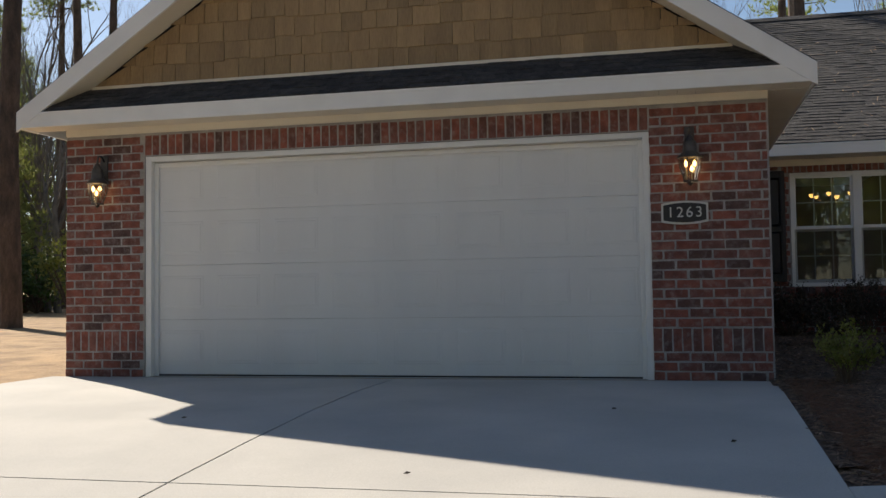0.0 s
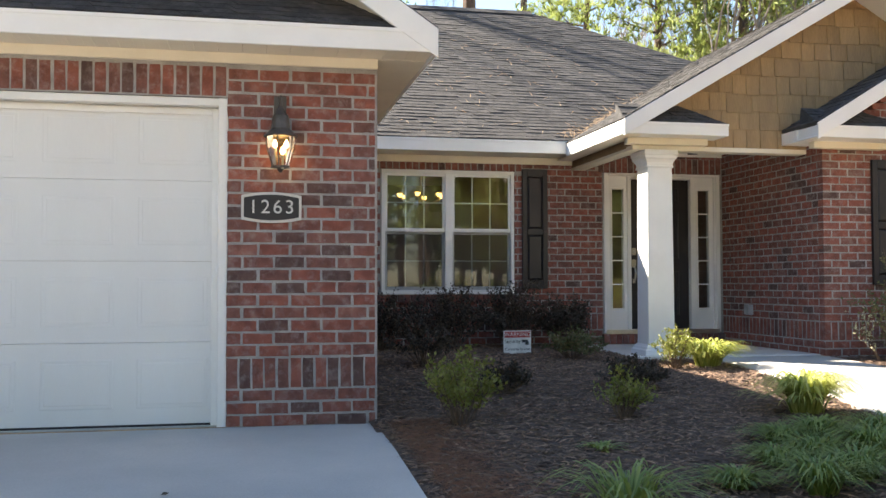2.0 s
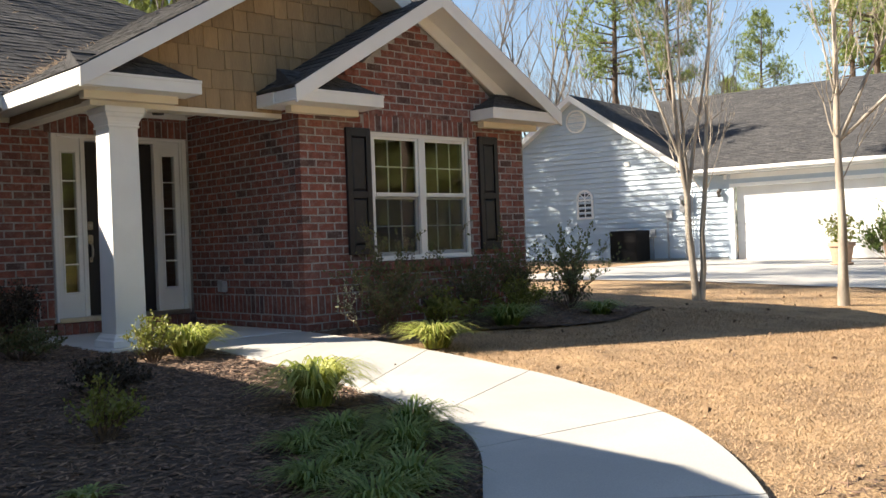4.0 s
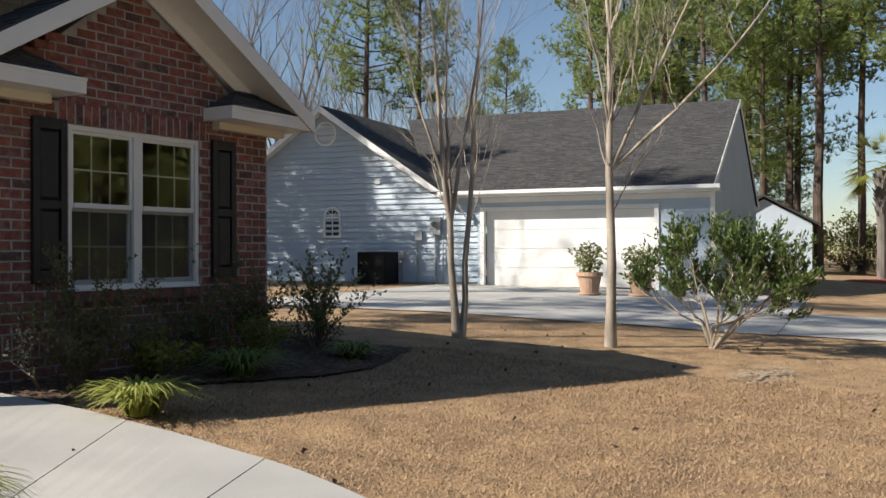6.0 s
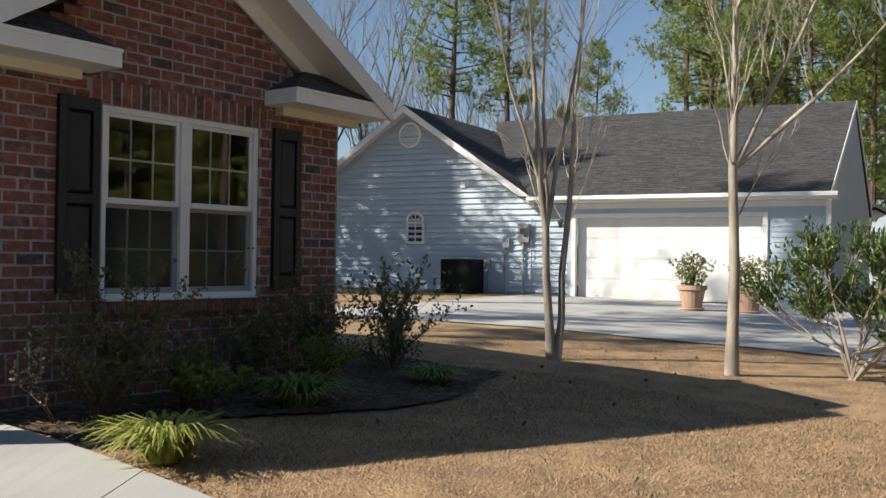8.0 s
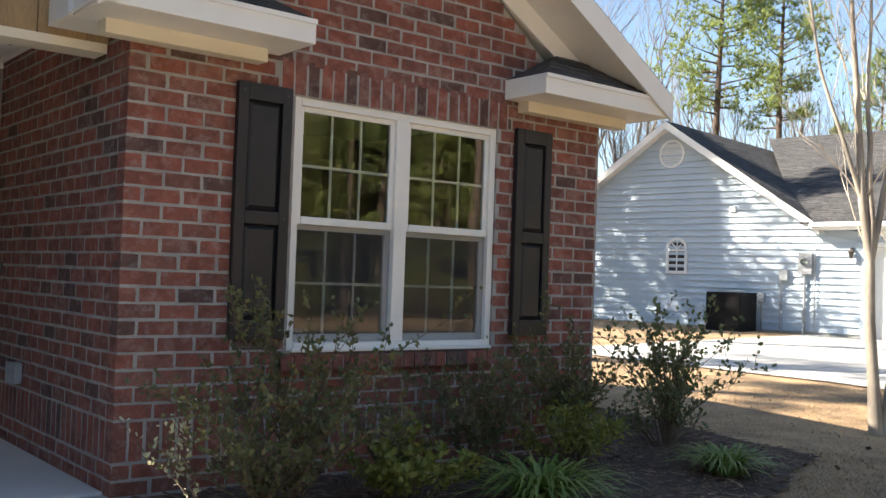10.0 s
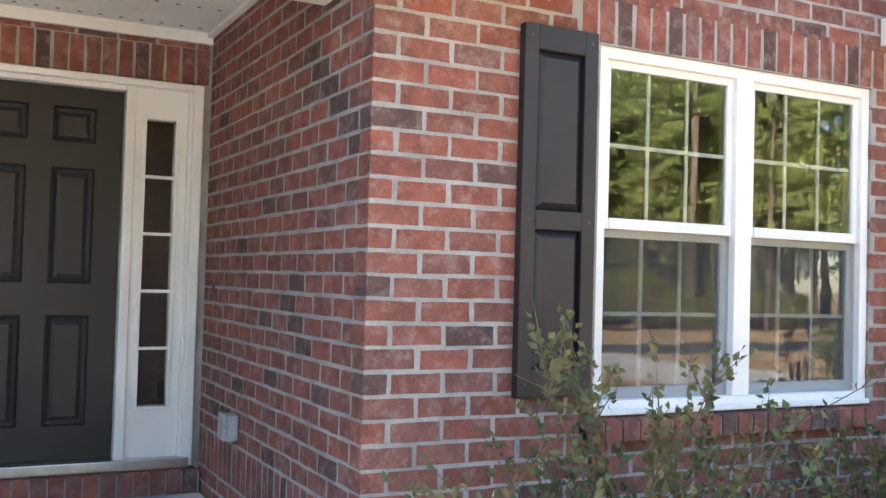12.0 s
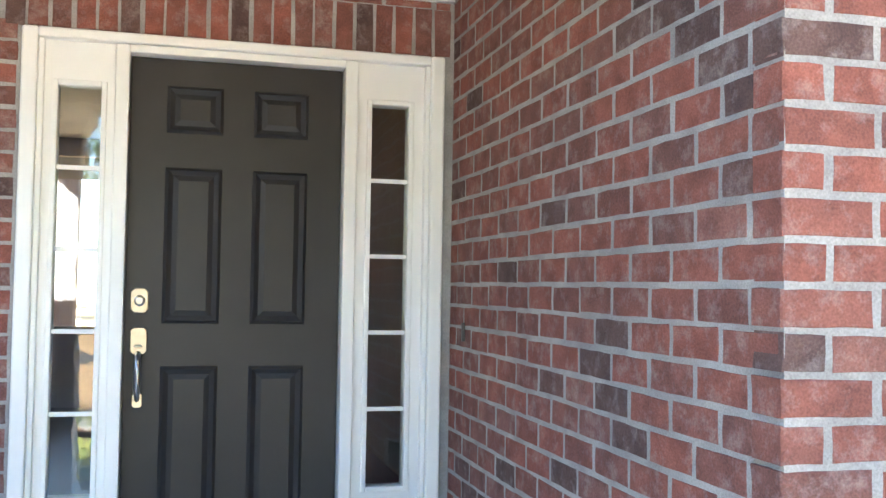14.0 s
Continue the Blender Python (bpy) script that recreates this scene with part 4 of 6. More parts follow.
# ---------------------------------------------------------------- windows, shutters, doors
def window_unit(name, x0, x1, y, z0, z1, label):
    """A twin double-hung window facing -y: white frame, mullion, sashes with grilles, screens over the lower sashes."""
    w = thing(name, label, "window", kind="structure")
    f, mid = 0.045, (x0 + x1) / 2
    fr = Mesh().box(x0, x0 + f, y, y + 0.1, z0, z1).box(x1 - f, x1, y, y + 0.1, z0, z1).box(x0 + f, x1 - f, y, y + 0.1, z1 - f, z1).box(x0 + f, x1 - f, y - 0.012, y + 0.1, z0, z0 + f)
    part("window_frame", fr, TRIM, w, bevel=0.003)
    part("mullion", Mesh().box(mid - 0.045, mid + 0.045, y - 0.004, y + 0.1, z0 + f, z1 - f), TRIM, w, bevel=0.003)
    zm = (z0 + z1) / 2
    for a, b in ((x0 + f, mid - 0.045), (mid + 0.045, x1 - f)):
        for lo, hi, yy, up in ((zm, z1 - f, y + 0.02, True), (z0 + f, zm, y + 0.045, False)):
            s = 0.03
            sash = part("upper_sash" if up else "lower_sash", Mesh().box(a, a + s, yy, yy + 0.03, lo, hi).box(b - s, b, yy, yy + 0.03, lo, hi).box(a + s, b - s, yy, yy + 0.03, hi - s, hi).box(a + s, b - s, yy - (0.01 if up else 0), yy + 0.03, lo, lo + s + 0.012), TRIM, w, bevel=0.002)
            g = Mesh()
            for k in (1, 2):
                xx = a + s + (b - a - 2 * s) * k / 3
                g.box(xx - 0.008, xx + 0.008, yy + 0.018, yy + 0.026, lo + s, hi - s)
            zz = (lo + hi) / 2
            g.box(a + s, b - s, yy + 0.0175, yy + 0.0255, zz - 0.008, zz + 0.008)
            part("grille", g, TRIM, sash)
            pane = part("pane", Mesh().add([(a + s, yy + 0.012, lo + s), (b - s, yy + 0.012, lo + s), (b - s, yy + 0.012, hi - s), (a + s, yy + 0.012, hi - s)], [(0, 1, 2, 3)]), GLASS, sash)
            pane.visible_shadow = False
    return w


def insect_screen_material():
    m = bpy.data.materials.new("insect_screen")
    m.use_nodes = True
    n, l = m.node_tree.nodes, m.node_tree.links
    b = n["Principled BSDF"]
    b.inputs["Base Color"].default_value, b.inputs["Roughness"].default_value = (0.045, 0.045, 0.05, 1), 0.8
    t, mx = n.new("ShaderNodeBsdfTransparent"), n.new("ShaderNodeMixShader")
    mx.inputs[0].default_value = 0.4
    l.new(t.outputs[0], mx.inputs[1])
    l.new(b.outputs[0], mx.inputs[2])
    l.new(mx.outputs[0], n["Material Output"].inputs[0])
    return m


SCREEN = insect_screen_material()
for nm, W, y in (("window_1", W1, MF + 0.015), ("window_2", W2, BF + 0.015)):
    w = window_unit(nm, W[0], W[1], y, W[2], W[3], "white twin double-hung window with grilles reflecting the woods")
    mid = (W[0] + W[1]) / 2
    for a, b in ((W[0] + 0.045, mid - 0.045), (mid + 0.045, W[1] - 0.045)):
        sc = part("insect_screen", Mesh().add([(a, y + 0.03, W[2] + 0.045), (b, y + 0.03, W[2] + 0.045), (b, y + 0.03, (W[2] + W[3]) / 2), (a, y + 0.03, (W[2] + W[3]) / 2)], [(0, 1, 2, 3)]), SCREEN, w, "dark insect screen")
        sc.visible_shadow = False
    part("sill_flashing", Mesh().box(W[0] + 0.02, W[1] - 0.02, y - 0.04, y - 0.012, W[2] - 0.006, W[2] + 0.014), TRIM, w, "white sill nosing", bevel=0.003)


def shutter(x0, x1, y, z0, z1):
    s = thing("shutter", "black raised-panel vinyl window shutter on brick", "shutter", (0, 0, 0), "window shutters")
    zm = z0 + (z1 - z0) * 0.475
    st, t = 0.06, 0.04
    part("frame", Mesh().box(x0, x0 + st, y - t, y, z0, z1).box(x1 - st, x1, y - t, y, z0, z1).box(x0 + st, x1 - st, y - t, y, z0, z0 + 0.1).box(x0 + st, x1 - st, y - t, y, z1 - 0.09, z1).box(x0 + st, x1 - st, y - t, y, zm - 0.035, zm + 0.035), SHUTTER, s, bevel=0.004)
    for lo, hi in ((z0 + 0.1, zm - 0.035), (zm + 0.035, z1 - 0.09)):
        m = Mesh()
        a, b, g, yb, yf = x0 + st, x1 - st, 0.028, y - 0.014, y - 0.036
        m.add([(a, yb, lo), (b, yb, lo), (b, yb, hi), (a, yb, hi), (a + g, yf, lo + g), (b - g, yf, lo + g), (b - g, yf, hi - g), (a + g, yf, hi - g)],
              [(4, 5, 6, 7), (0, 1, 5, 4), (1, 2, 6, 5), (2, 3, 7, 6), (3, 0, 4, 7)])
        part("panel", m, SHUTTER, s)
    for zz in (z0 + 0.05, zm, z1 - 0.045):
        for xx in (x0 + 0.03, x1 - 0.03):
            part("screw", Mesh().add([(xx + 0.006 * math.cos(k * math.pi / 3), y - t - 0.003, zz + 0.006 * math.sin(k * math.pi / 3)) for k in range(6)], [(0, 1, 2, 3, 4, 5)]), BRONZE, s)
    return s


shutter(6.335, 6.655, BF - 0.002, 0.9, 2.238)
shutter(8.315, 8.63, BF - 0.002, 0.9, 2.238)
shutter(3.1, 3.42, MF - 0.002, 0.86, 2.33)
shutter(0.98, 1.29, MF - 0.002, 0.86, 2.33)

# front door with two sidelights
dr = thing("door_1", "black six-panel front door, closed, in a white frame with glazed sidelights", "door", kind="structure")
SX0, SX1 = 4.53, 5.335
yd = MF - 0.01
part("outer_trim", Mesh().box(DX0, DX0 + 0.055, yd - 0.02, yd + 0.12, DZ0, DZ1).box(DX1 - 0.055, DX1, yd - 0.02, yd + 0.12, DZ0, DZ1).box(DX0 + 0.055, DX1 - 0.055, yd - 0.02, yd + 0.12, DZ1 - 0.037, DZ1), TRIM, dr, bevel=0.008)
part("inner_bead", Mesh().box(DX0 + 0.055, DX0 + 0.075, yd + 0.0, yd + 0.12, DZ0, DZ1 - 0.037).box(DX1 - 0.075, DX1 - 0.055, yd, yd + 0.12, DZ0, DZ1 - 0.037), TRIM, dr, bevel=0.004)
part("mull_post", Mesh().box(SX0 - 0.05, SX0, yd + 0.005, yd + 0.13, DZ0, DZ1 - 0.037), TRIM, dr, bevel=0.005)
part("mull_post", Mesh().box(SX1, SX1 + 0.05, yd + 0.005, yd + 0.13, DZ0, DZ1 - 0.037), TRIM, dr, bevel=0.005)
part("door_head", Mesh().box(SX0, SX1, yd + 0.005, yd + 0.13, DZ1 - 0.066, DZ1 - 0.037), TRIM, dr, bevel=0.004)
part("threshold", Mesh().box(DX0 + 0.02, DX1 - 0.02, yd - 0.03, yd + 0.12, DZ0 - 0.012, DZ0 + 0.045), NICKEL, dr, "metal threshold", bevel=0.006)
slab = part("slab", Mesh().box(SX0 + 0.003, SX1 - 0.003, yd + 0.07, yd + 0.115, DZ0 + 0.047, DZ1 - 0.068), BLACKDOOR, dr, "satin black door slab")


def door_panel(x0, x1, z0, z1):
    m = Mesh()
    y0, yr = yd + 0.0695, yd + 0.058
    g = 0.03
    fr = 0.012
    # raised ovolo ring, then a sunk groove and a raised field
    m.add([(x0, y0, z0), (x1, y0, z0), (x1, y0, z1), (x0, y0, z1), (x0 + fr, yr, z0 + fr), (x1 - fr, yr, z0 + fr), (x1 - fr, yr, z1 - fr), (x0 + fr, yr, z1 - fr),
           (x0 + g, y0 - 0.001, z0 + g), (x1 - g, y0 - 0.001, z0 + g), (x1 - g, y0 - 0.001, z1 - g), (x0 + g, y0 - 0.001, z1 - g)],
          [(0, 1, 5, 4), (1, 2, 6, 5), (2, 3, 7, 6), (3, 0, 4, 7), (4, 5, 9, 8), (5, 6, 10, 9), (6, 7, 11, 10), (7, 4, 8, 11)])
    h = g + 0.02
    m.add([(x0 + g, y0 - 0.001, z0 + g), (x1 - g, y0 - 0.001, z0 + g), (x1 - g, y0 - 0.001, z1 - g), (x0 + g, y0 - 0.001, z1 - g), (x0 + h, yr + 0.002, z0 + h), (x1 - h, yr + 0.002, z0 + h), (x1 - h, yr + 0.002, z1 - h), (x0 + h, yr + 0.002, z1 - h)],
          [(4, 5, 6, 7), (0, 1, 5, 4), (1, 2, 6, 5), (2, 3, 7, 6), (3, 0, 4, 7)])
    return part("panel", m, BLACKDOOR, slab)


for a, b in ((SX0 + 0.135, SX0 + 0.345), (SX1 - 0.345, SX1 - 0.135)):
    door_panel(a, b, DZ0 + 0.22, DZ0 + 0.78)
    door_panel(a, b, DZ0 + 0.94, DZ0 + 1.53)
    door_panel(a, b, DZ0 + 1.66, DZ0 + 1.84)
for a, b in ((DX0 + 0.075, SX0 - 0.05), (SX1 + 0.05, DX1 - 0.075)):
    gx0, gx1, gz0, gz1 = (a + b) / 2 - 0.075, (a + b) / 2 + 0.075, DZ0 + 0.31, DZ0 + 1.81
    sd = part("sidelight", Mesh().box(a, gx0, yd + 0.03, yd + 0.1, DZ0 + 0.04, DZ1 - 0.037).box(gx1, b, yd + 0.03, yd + 0.1, DZ0 + 0.04, DZ1 - 0.037).box(gx0, gx1, yd + 0.03, yd + 0.1, DZ0 + 0.04, gz0).box(gx0, gx1, yd + 0.03, yd + 0.1, gz1, DZ1 - 0.037), TRIM, dr, "white glazed sidelight")
    part("glazing_bead", Mesh().box(gx0 - 0.02, gx0, yd + 0.02, yd + 0.031, gz0 - 0.02, gz1 + 0.02).box(gx1, gx1 + 0.02, yd + 0.02, yd + 0.031, gz0 - 0.02, gz1 + 0.02).box(gx0, gx1, yd + 0.02, yd + 0.031, gz0 - 0.02, gz0).box(gx0, gx1, yd + 0.02, yd + 0.031, gz1, gz1 + 0.02), TRIM, sd, bevel=0.004)
    for k in range(5):
        z0, z1 = gz0 + (gz1 - gz0) * k / 5, gz0 + (gz1 - gz0) * (k + 1) / 5
        pn = part("pane", Mesh().add([(gx0, yd + 0.055, z0), (gx1, yd + 0.055, z0), (gx1, yd + 0.055, z1), (gx0, yd + 0.055, z1)], [(0, 1, 2, 3)]), GLASS, sd)
        pn.visible_shadow = False
        if k:
            part("muntin", Mesh().box(gx0, gx1, yd + 0.042, yd + 0.054, z0 - 0.008, z0 + 0.008), TRIM, sd)
# handle set: deadbolt, thumb latch plate, grip, lower rose
hx, hy = SX0 + 0.055, yd + 0.068


def plate(xc, zc, w, h, t, cham):
    p = [(xc - w + cham, 0, zc - h), (xc + w - cham, 0, zc - h), (xc + w, 0, zc - h + cham), (xc + w, 0, zc + h - cham), (xc + w - cham, 0, zc + h), (xc - w + cham, 0, zc + h), (xc - w, 0, zc + h - cham), (xc - w, 0, zc - h + cham)]
    return Mesh().prism(p, (0, hy - t, 0), (0, hy, 0))


lock = part("deadbolt", plate(hx, 1.325, 0.032, 0.046, 0.012, 0.014), BRASS, dr, "brass deadbolt plate", bevel=0.003)
cyl = Mesh().lathe([(0.021, 0), (0.02, 0.012), (0.012, 0.016)], sides=14)
cyl.v = [(hx + a, hy - 0.012 - c, 1.325 + b) for a, b, c in cyl.v]
part("cylinder", cyl, NICKEL, lock)
hs = part("latch_plate", plate(hx, 1.175, 0.03, 0.05, 0.01, 0.012), BRASS, dr, "brass thumb latch plate", bevel=0.003)
part("thumb_piece", Mesh().box(hx - 0.014, hx + 0.014, hy - 0.045, hy - 0.01, 1.152, 1.16), BRASS, hs, bevel=0.003)
part("grip", Mesh().tube([(hx, hy - 0.01, 1.128), (hx, hy - 0.045, 1.11), (hx, hy - 0.058, 1.06), (hx, hy - 0.05, 1.0), (hx, hy - 0.02, 0.965), (hx, hy - 0.004, 0.955)], [0.011, 0.011, 0.012, 0.012, 0.01, 0.009], 8), NICKEL, dr, "satin grip", smooth=True)
part("lower_rose", plate(hx, 0.955, 0.018, 0.028, 0.008, 0.008), BRASS, dr, bevel=0.002)
part("doorbell", Mesh().box(BX0 - 0.012, BX0 - 0.001, 13.36, 13.378, 1.19, 1.26), BRONZE, wall_porch, "small bronze doorbell", bevel=0.003)
box = thing("outlet_cover", "grey weatherproof outlet cover on porch brick", "outlet cover", (BX0 - 0.004, 12.86, 0.6))
part("body", Mesh().box(-0.055, 0.0, -0.045, 0.045, -0.062, 0.062), GREYBOX, box, bevel=0.008)
part("lid", Mesh().box(-0.075, -0.055, -0.05, 0.05, -0.055, 0.068), GREYBOX, box, bevel=0.006)

# ---------------------------------------------------------------- lanterns, number plaque, sign
def lantern(x, zc, label):
    """A wall lantern: back plate, scrolled arm, flared roof, clear tapered glass cage with three candle bulbs."""
    y = GF - 0.004
    t = thing("wall_lantern", label, "wall lamp", (x, y, zc), "garage lanterns")
    part("back_plate", Mesh().box(-0.04, 0.04, -0.018, 0, 0.02, 0.34), BRONZE, t, bevel=0.006)
    part("arm", Mesh().tube([(0, -0.01, 0.28), (0, -0.06, 0.33), (0, -0.115, 0.32), (0, -0.125, 0.27)], [0.009] * 4, 6), BRONZE, t, smooth=True)
    part("finial", Mesh().lathe([(0.004, 0.255), (0.012, 0.262), (0.01, 0.275), (0.004, 0.3)], (0, -0.125, 0), 10), BRONZE, t, smooth=True)
    part("roof", Mesh().lathe([(0.105, 0.055), (0.11, 0.062), (0.085, 0.085), (0.06, 0.11), (0.052, 0.19), (0.035, 0.215), (0.012, 0.255)], (0, -0.125, 0), 12), BRONZE, t)
    for k in range(6):
        cage = Mesh()
        a = k * math.pi / 3 + 0.3
        c, s = math.cos(a), math.sin(a)
        cage.tube([(0.095 * c, -0.125 + 0.095 * s, 0.058), (0.088 * c, -0.125 + 0.088 * s, -0.02), (0.055 * c, -0.125 + 0.055 * s, -0.13)], [0.004] * 3, 4)
        part("cage_bar", cage, BRONZE, t)
    cage = Mesh()
    cage.lathe([(0.06, -0.14), (0.06, -0.128), (0.03, -0.126)], (0, -0.125, 0), 12)
    cage.lathe([(0.006, -0.17), (0.02, -0.155), (0.02, -0.14)], (0, -0.125, 0), 10)
    part("bottom_cup", cage, BRONZE, t)
    g = Mesh()
    n = 12
    for z, r in ((0.055, 0.1), (-0.02, 0.092), (-0.125, 0.056)):
        g.v += [(r * math.cos(2 * math.pi * j / n), -0.125 + r * math.sin(2 * math.pi * j / n), z) for j in range(n)]
    g.f += [(i * n + j, i * n + (j + 1) % n, (i + 1) * n + (j + 1) % n, (i + 1) * n + j) for i in range(2) for j in range(n)]
    gl = part("glass", g, LAMPGLASS, t, "clear bevelled glass")
    gl.visible_shadow = False
    for k, dz in ((0, 0.0), (1, 0.0), (2, -0.045)):
        cx, cy = ((-0.036, -0.14), (0.036, -0.14), (0.012, -0.16))[k]
        b = part("bulb", Mesh().lathe([(0.006, -0.02), (0.015, -0.008), (0.017, 0.004), (0.01, 0.022), (0.002, 0.036)], (cx, cy, dz + 0.005), 10), BULB, t, "glowing candle bulb", smooth=True)
        part("candle", Mesh().lathe([(0.008, -0.11), (0.008, -0.021)], (cx, cy, dz + 0.005), 8), BRASS, b)
    return t


LZ = 1.79
lantern(-0.02, LZ, "black lantern with clear glass, three lit bulbs, beside the number plaque")
lantern(-5.53, LZ, "black lantern with clear glass, lit, on the far garage pier")
for x in (-0.02, -5.53):
    li = new("lantern_light", bpy.data.lights.new("lantern_light", "POINT"))
    li.data.energy, li.data.color, li.data.shadow_soft_size = 0.2, (1.0, 0.66, 0.3), 0.03
    li.location = (x, GF - 0.145, LZ + 0.0)

pl = thing("number_plaque", "black house number plaque with silver rim, number 1263", "house number", (-0.072, GF - 0.003, 1.405))


def arch_poly(w, h, rise):
    top = [(w * (1 - 2 * k / 16), 0, h + rise * (1 - (1 - 2 * k / 16) ** 2)) for k in range(17)]
    bot = [(-w * (1 - 2 * k / 16), 0, -h - rise * (1 - (1 - 2 * k / 16) ** 2)) for k in range(17)]
    return top + bot


part("rim", Mesh().prism(arch_poly(0.192, 0.078, 0.022), (0, -0.016, 0), (0, 0, 0)), SILVER, pl, "silver rim", bevel=0.003)
part("field", Mesh().prism(arch_poly(0.175, 0.062, 0.021), (0, -0.02, 0), (0, -0.014, 0)), PLAQUE, pl)
for k, ch_ in enumerate("1263"):
    words("numeral", ch_, 0.125, SILVER, pl, Matrix.Translation((0.077 * (k - 1.5), -0.0215, 0)) @ Matrix.Rotation(radians(90), 4, "X"), 0.003)

sg = thing("warning_sign", "small white security warning sign on a stake in mulch", "sign", pose(2.66, 12.27, 0.28, 0, 0, 4))
part("board", Mesh().box(-0.158, 0.158, -0.003, 0.003, -0.13, 0.13), SIGNWHITE, sg, bevel=0.002)
part("red_band", Mesh().box(-0.147, 0.147, -0.005, -0.0031, 0.055, 0.12), REDINK, sg)
part("stake", Mesh().box(-0.012, 0.012, 0.0035, 0.012, -0.3, 0.05), NICKEL, sg)
up = Matrix.Rotation(radians(90), 4, "X")
words("heading", "WARNING", 0.062, SIGNWHITE, sg, Matrix.Translation((0, -0.0055, 0.087)) @ up, 0.0006)
words("line", "Security", 0.055, INK, sg, Matrix.Translation((-0.055, -0.0045, 0.012)) @ up, 0.0006)
words("line", "Cameras In Use", 0.044, INK, sg, Matrix.Translation((0, -0.0045, -0.07)) @ up, 0.0006)
part("camera_icon", Mesh().box(0.05, 0.12, -0.0045, -0.0031, 0.0, 0.03).box(0.09, 0.13, -0.0046, -0.0031, -0.025, 0.012), INK, sg)

# chandelier behind window_1
ch = thing("chandelier", "brass chandelier with glowing amber shades inside", "chandelier", (2.2, 15.6, 2.16))
part("stem", Mesh().tube([(0, 0, 0.5), (0, 0, 0.0), (0, 0, -0.12)], [0.012, 0.02, 0.03], 8), BRASS, ch, smooth=True)
for k in range(6):
    a = k * math.pi / 3 + 0.2
    c, s = math.cos(a), math.sin(a)
    arm = part("arm", Mesh().tube([(0, 0, -0.05), (0.15 * c, 0.15 * s, -0.1), (0.3 * c, 0.3 * s, -0.02)], [0.008] * 3, 6), BRASS, ch, smooth=True)
    part("shade", Mesh().lathe([(0.014, 0.0), (0.03, 0.016), (0.037, 0.04), (0.04, 0.052)], (0.32 * c, 0.32 * s, -0.02), 12), CHANDELIER_BULB, arm, "glowing amber glass shade", smooth=True)

# ---------------------------------------------------------------- neighbouring house
NO = Matrix.Translation((25.15, 17.68, 0.2)) @ Matrix.Rotation(radians(-81.6), 4, "Z")
nh = thing("neighbour_house", "pale blue-white vinyl-sided house with grey gable roof", "house", NO)
NE, NP = 2.63, 0.69
NXL, NXM, NXR, NGX = -8.9, -4.99, -1.08, 6.3
RD, RH = 5.87, 5.66  # the main ridge: how far back, how high
npk = NE + NP * (NXR - NXM)
nroof = gable_line(NXM, npk - 0.1, NP)
wl = part("wall", Mesh().prism([(NXL + 0.35, 0, -0.3), (0.0, 0, -0.3), (0.0, 0, NE - 0.2), (NXR - 0.25, 0, NE - 0.05), (NXM, 0, npk - 0.12), (NXL + 0.35, 0, NE - 0.05)], (0, 0.03, 0), (0, 0.2, 0)), SIDING, nh)
z, i = 0.12, 0
while z < npk - 0.25:
    zb = min(z + 0.16, npk)
    half = (npk - 0.14 - z) / NP
    a = max(NXL + 0.35, NXM - half)
    b = min(-0.12, NXM + half) if z > NE - 0.3 else -0.12
    a2, b2 = max(NXL + 0.35, NXM - (npk - 0.14 - zb) / NP), (min(-0.12, NXM + (npk - 0.14 - zb) / NP) if zb > NE - 0.3 else -0.12)
    part("siding_board", Mesh().add([(a, -0.034, z), (b, -0.034, z), (b2, 0.012, zb), (a2, 0.012, zb), (a, 0.03, z), (b, 0.03, z)], [(0, 1, 2, 3), (4, 5, 1, 0)]), SIDING, wl)
    z += 0.16
part("foundation", Mesh().box(NXL + 0.35, 0.0, 0.0, 0.1, -0.3, 0.12), CONCRETE, nh)
gw = part("garage_wall", Mesh().box(-0.12, 0.0, -0.02, 0.2, -0.3, NE - 0.15).box(4.88, NGX, 0, 0.2, -0.3, NE - 0.15).box(0.0, 4.88, 0, 0.2, 2.13, NE - 0.15), SIDING, nh)
z = 0.1
while z < NE - 0.3:
    part("siding_board", Mesh().add([(5.0, -0.02, z), (NGX, -0.02, z), (NGX, -0.004, z + 0.125), (5.0, -0.004, z + 0.125), (5.0, 0, z), (NGX, 0, z)], [(0, 1, 2, 3), (4, 5, 1, 0)]), SIDING, gw)
    z += 0.125
part("right_wall", Mesh().prism([(0, 0.2, -0.3), (0, 11.5, -0.3), (0, 11.5, NE - 0.1), (0, RD, RH - 0.2), (0, 0.2, NE - 0.1)], (NGX - 0.2, 0, 0), (NGX, 0, 0)), SIDING, nh)
part("door_trim", Mesh().box(-0.03, 0.09, -0.05, 0.1, -0.1, 2.2).box(4.79, 4.91, -0.05, 0.1, -0.1, 2.2).box(0.09, 4.79, -0.05, 0.1, 2.1, 2.2), TRIM, nh, bevel=0.005)
part("corner_post", Mesh().box(NGX - 0.1, NGX + 0.02, -0.04, 0.0, -0.3, NE - 0.15), TRIM, nh)
ngd = part("garage_door", Mesh().box(0.09, 4.79, 0.18, 0.22, 0.0, 2.1), DOORWHITE, nh, "white sectional garage door")
for r in range(4):
    part("door_section", Mesh().box(0.1, 4.78, 0.165, 0.181, 0.01 + r * 0.525, 0.525 * (r + 1)), DOORWHITE, ngd)
part("frieze", Mesh().box(-0.2, NGX, -0.02, 0.0, NE - 0.3, NE - 0.16), TRIM, nh)
part("front_fascia", Mesh().box(NXR - 0.05, NGX + 0.2, -0.42, -0.39, NE - 0.14, NE + 0.0), TRIM, nh)
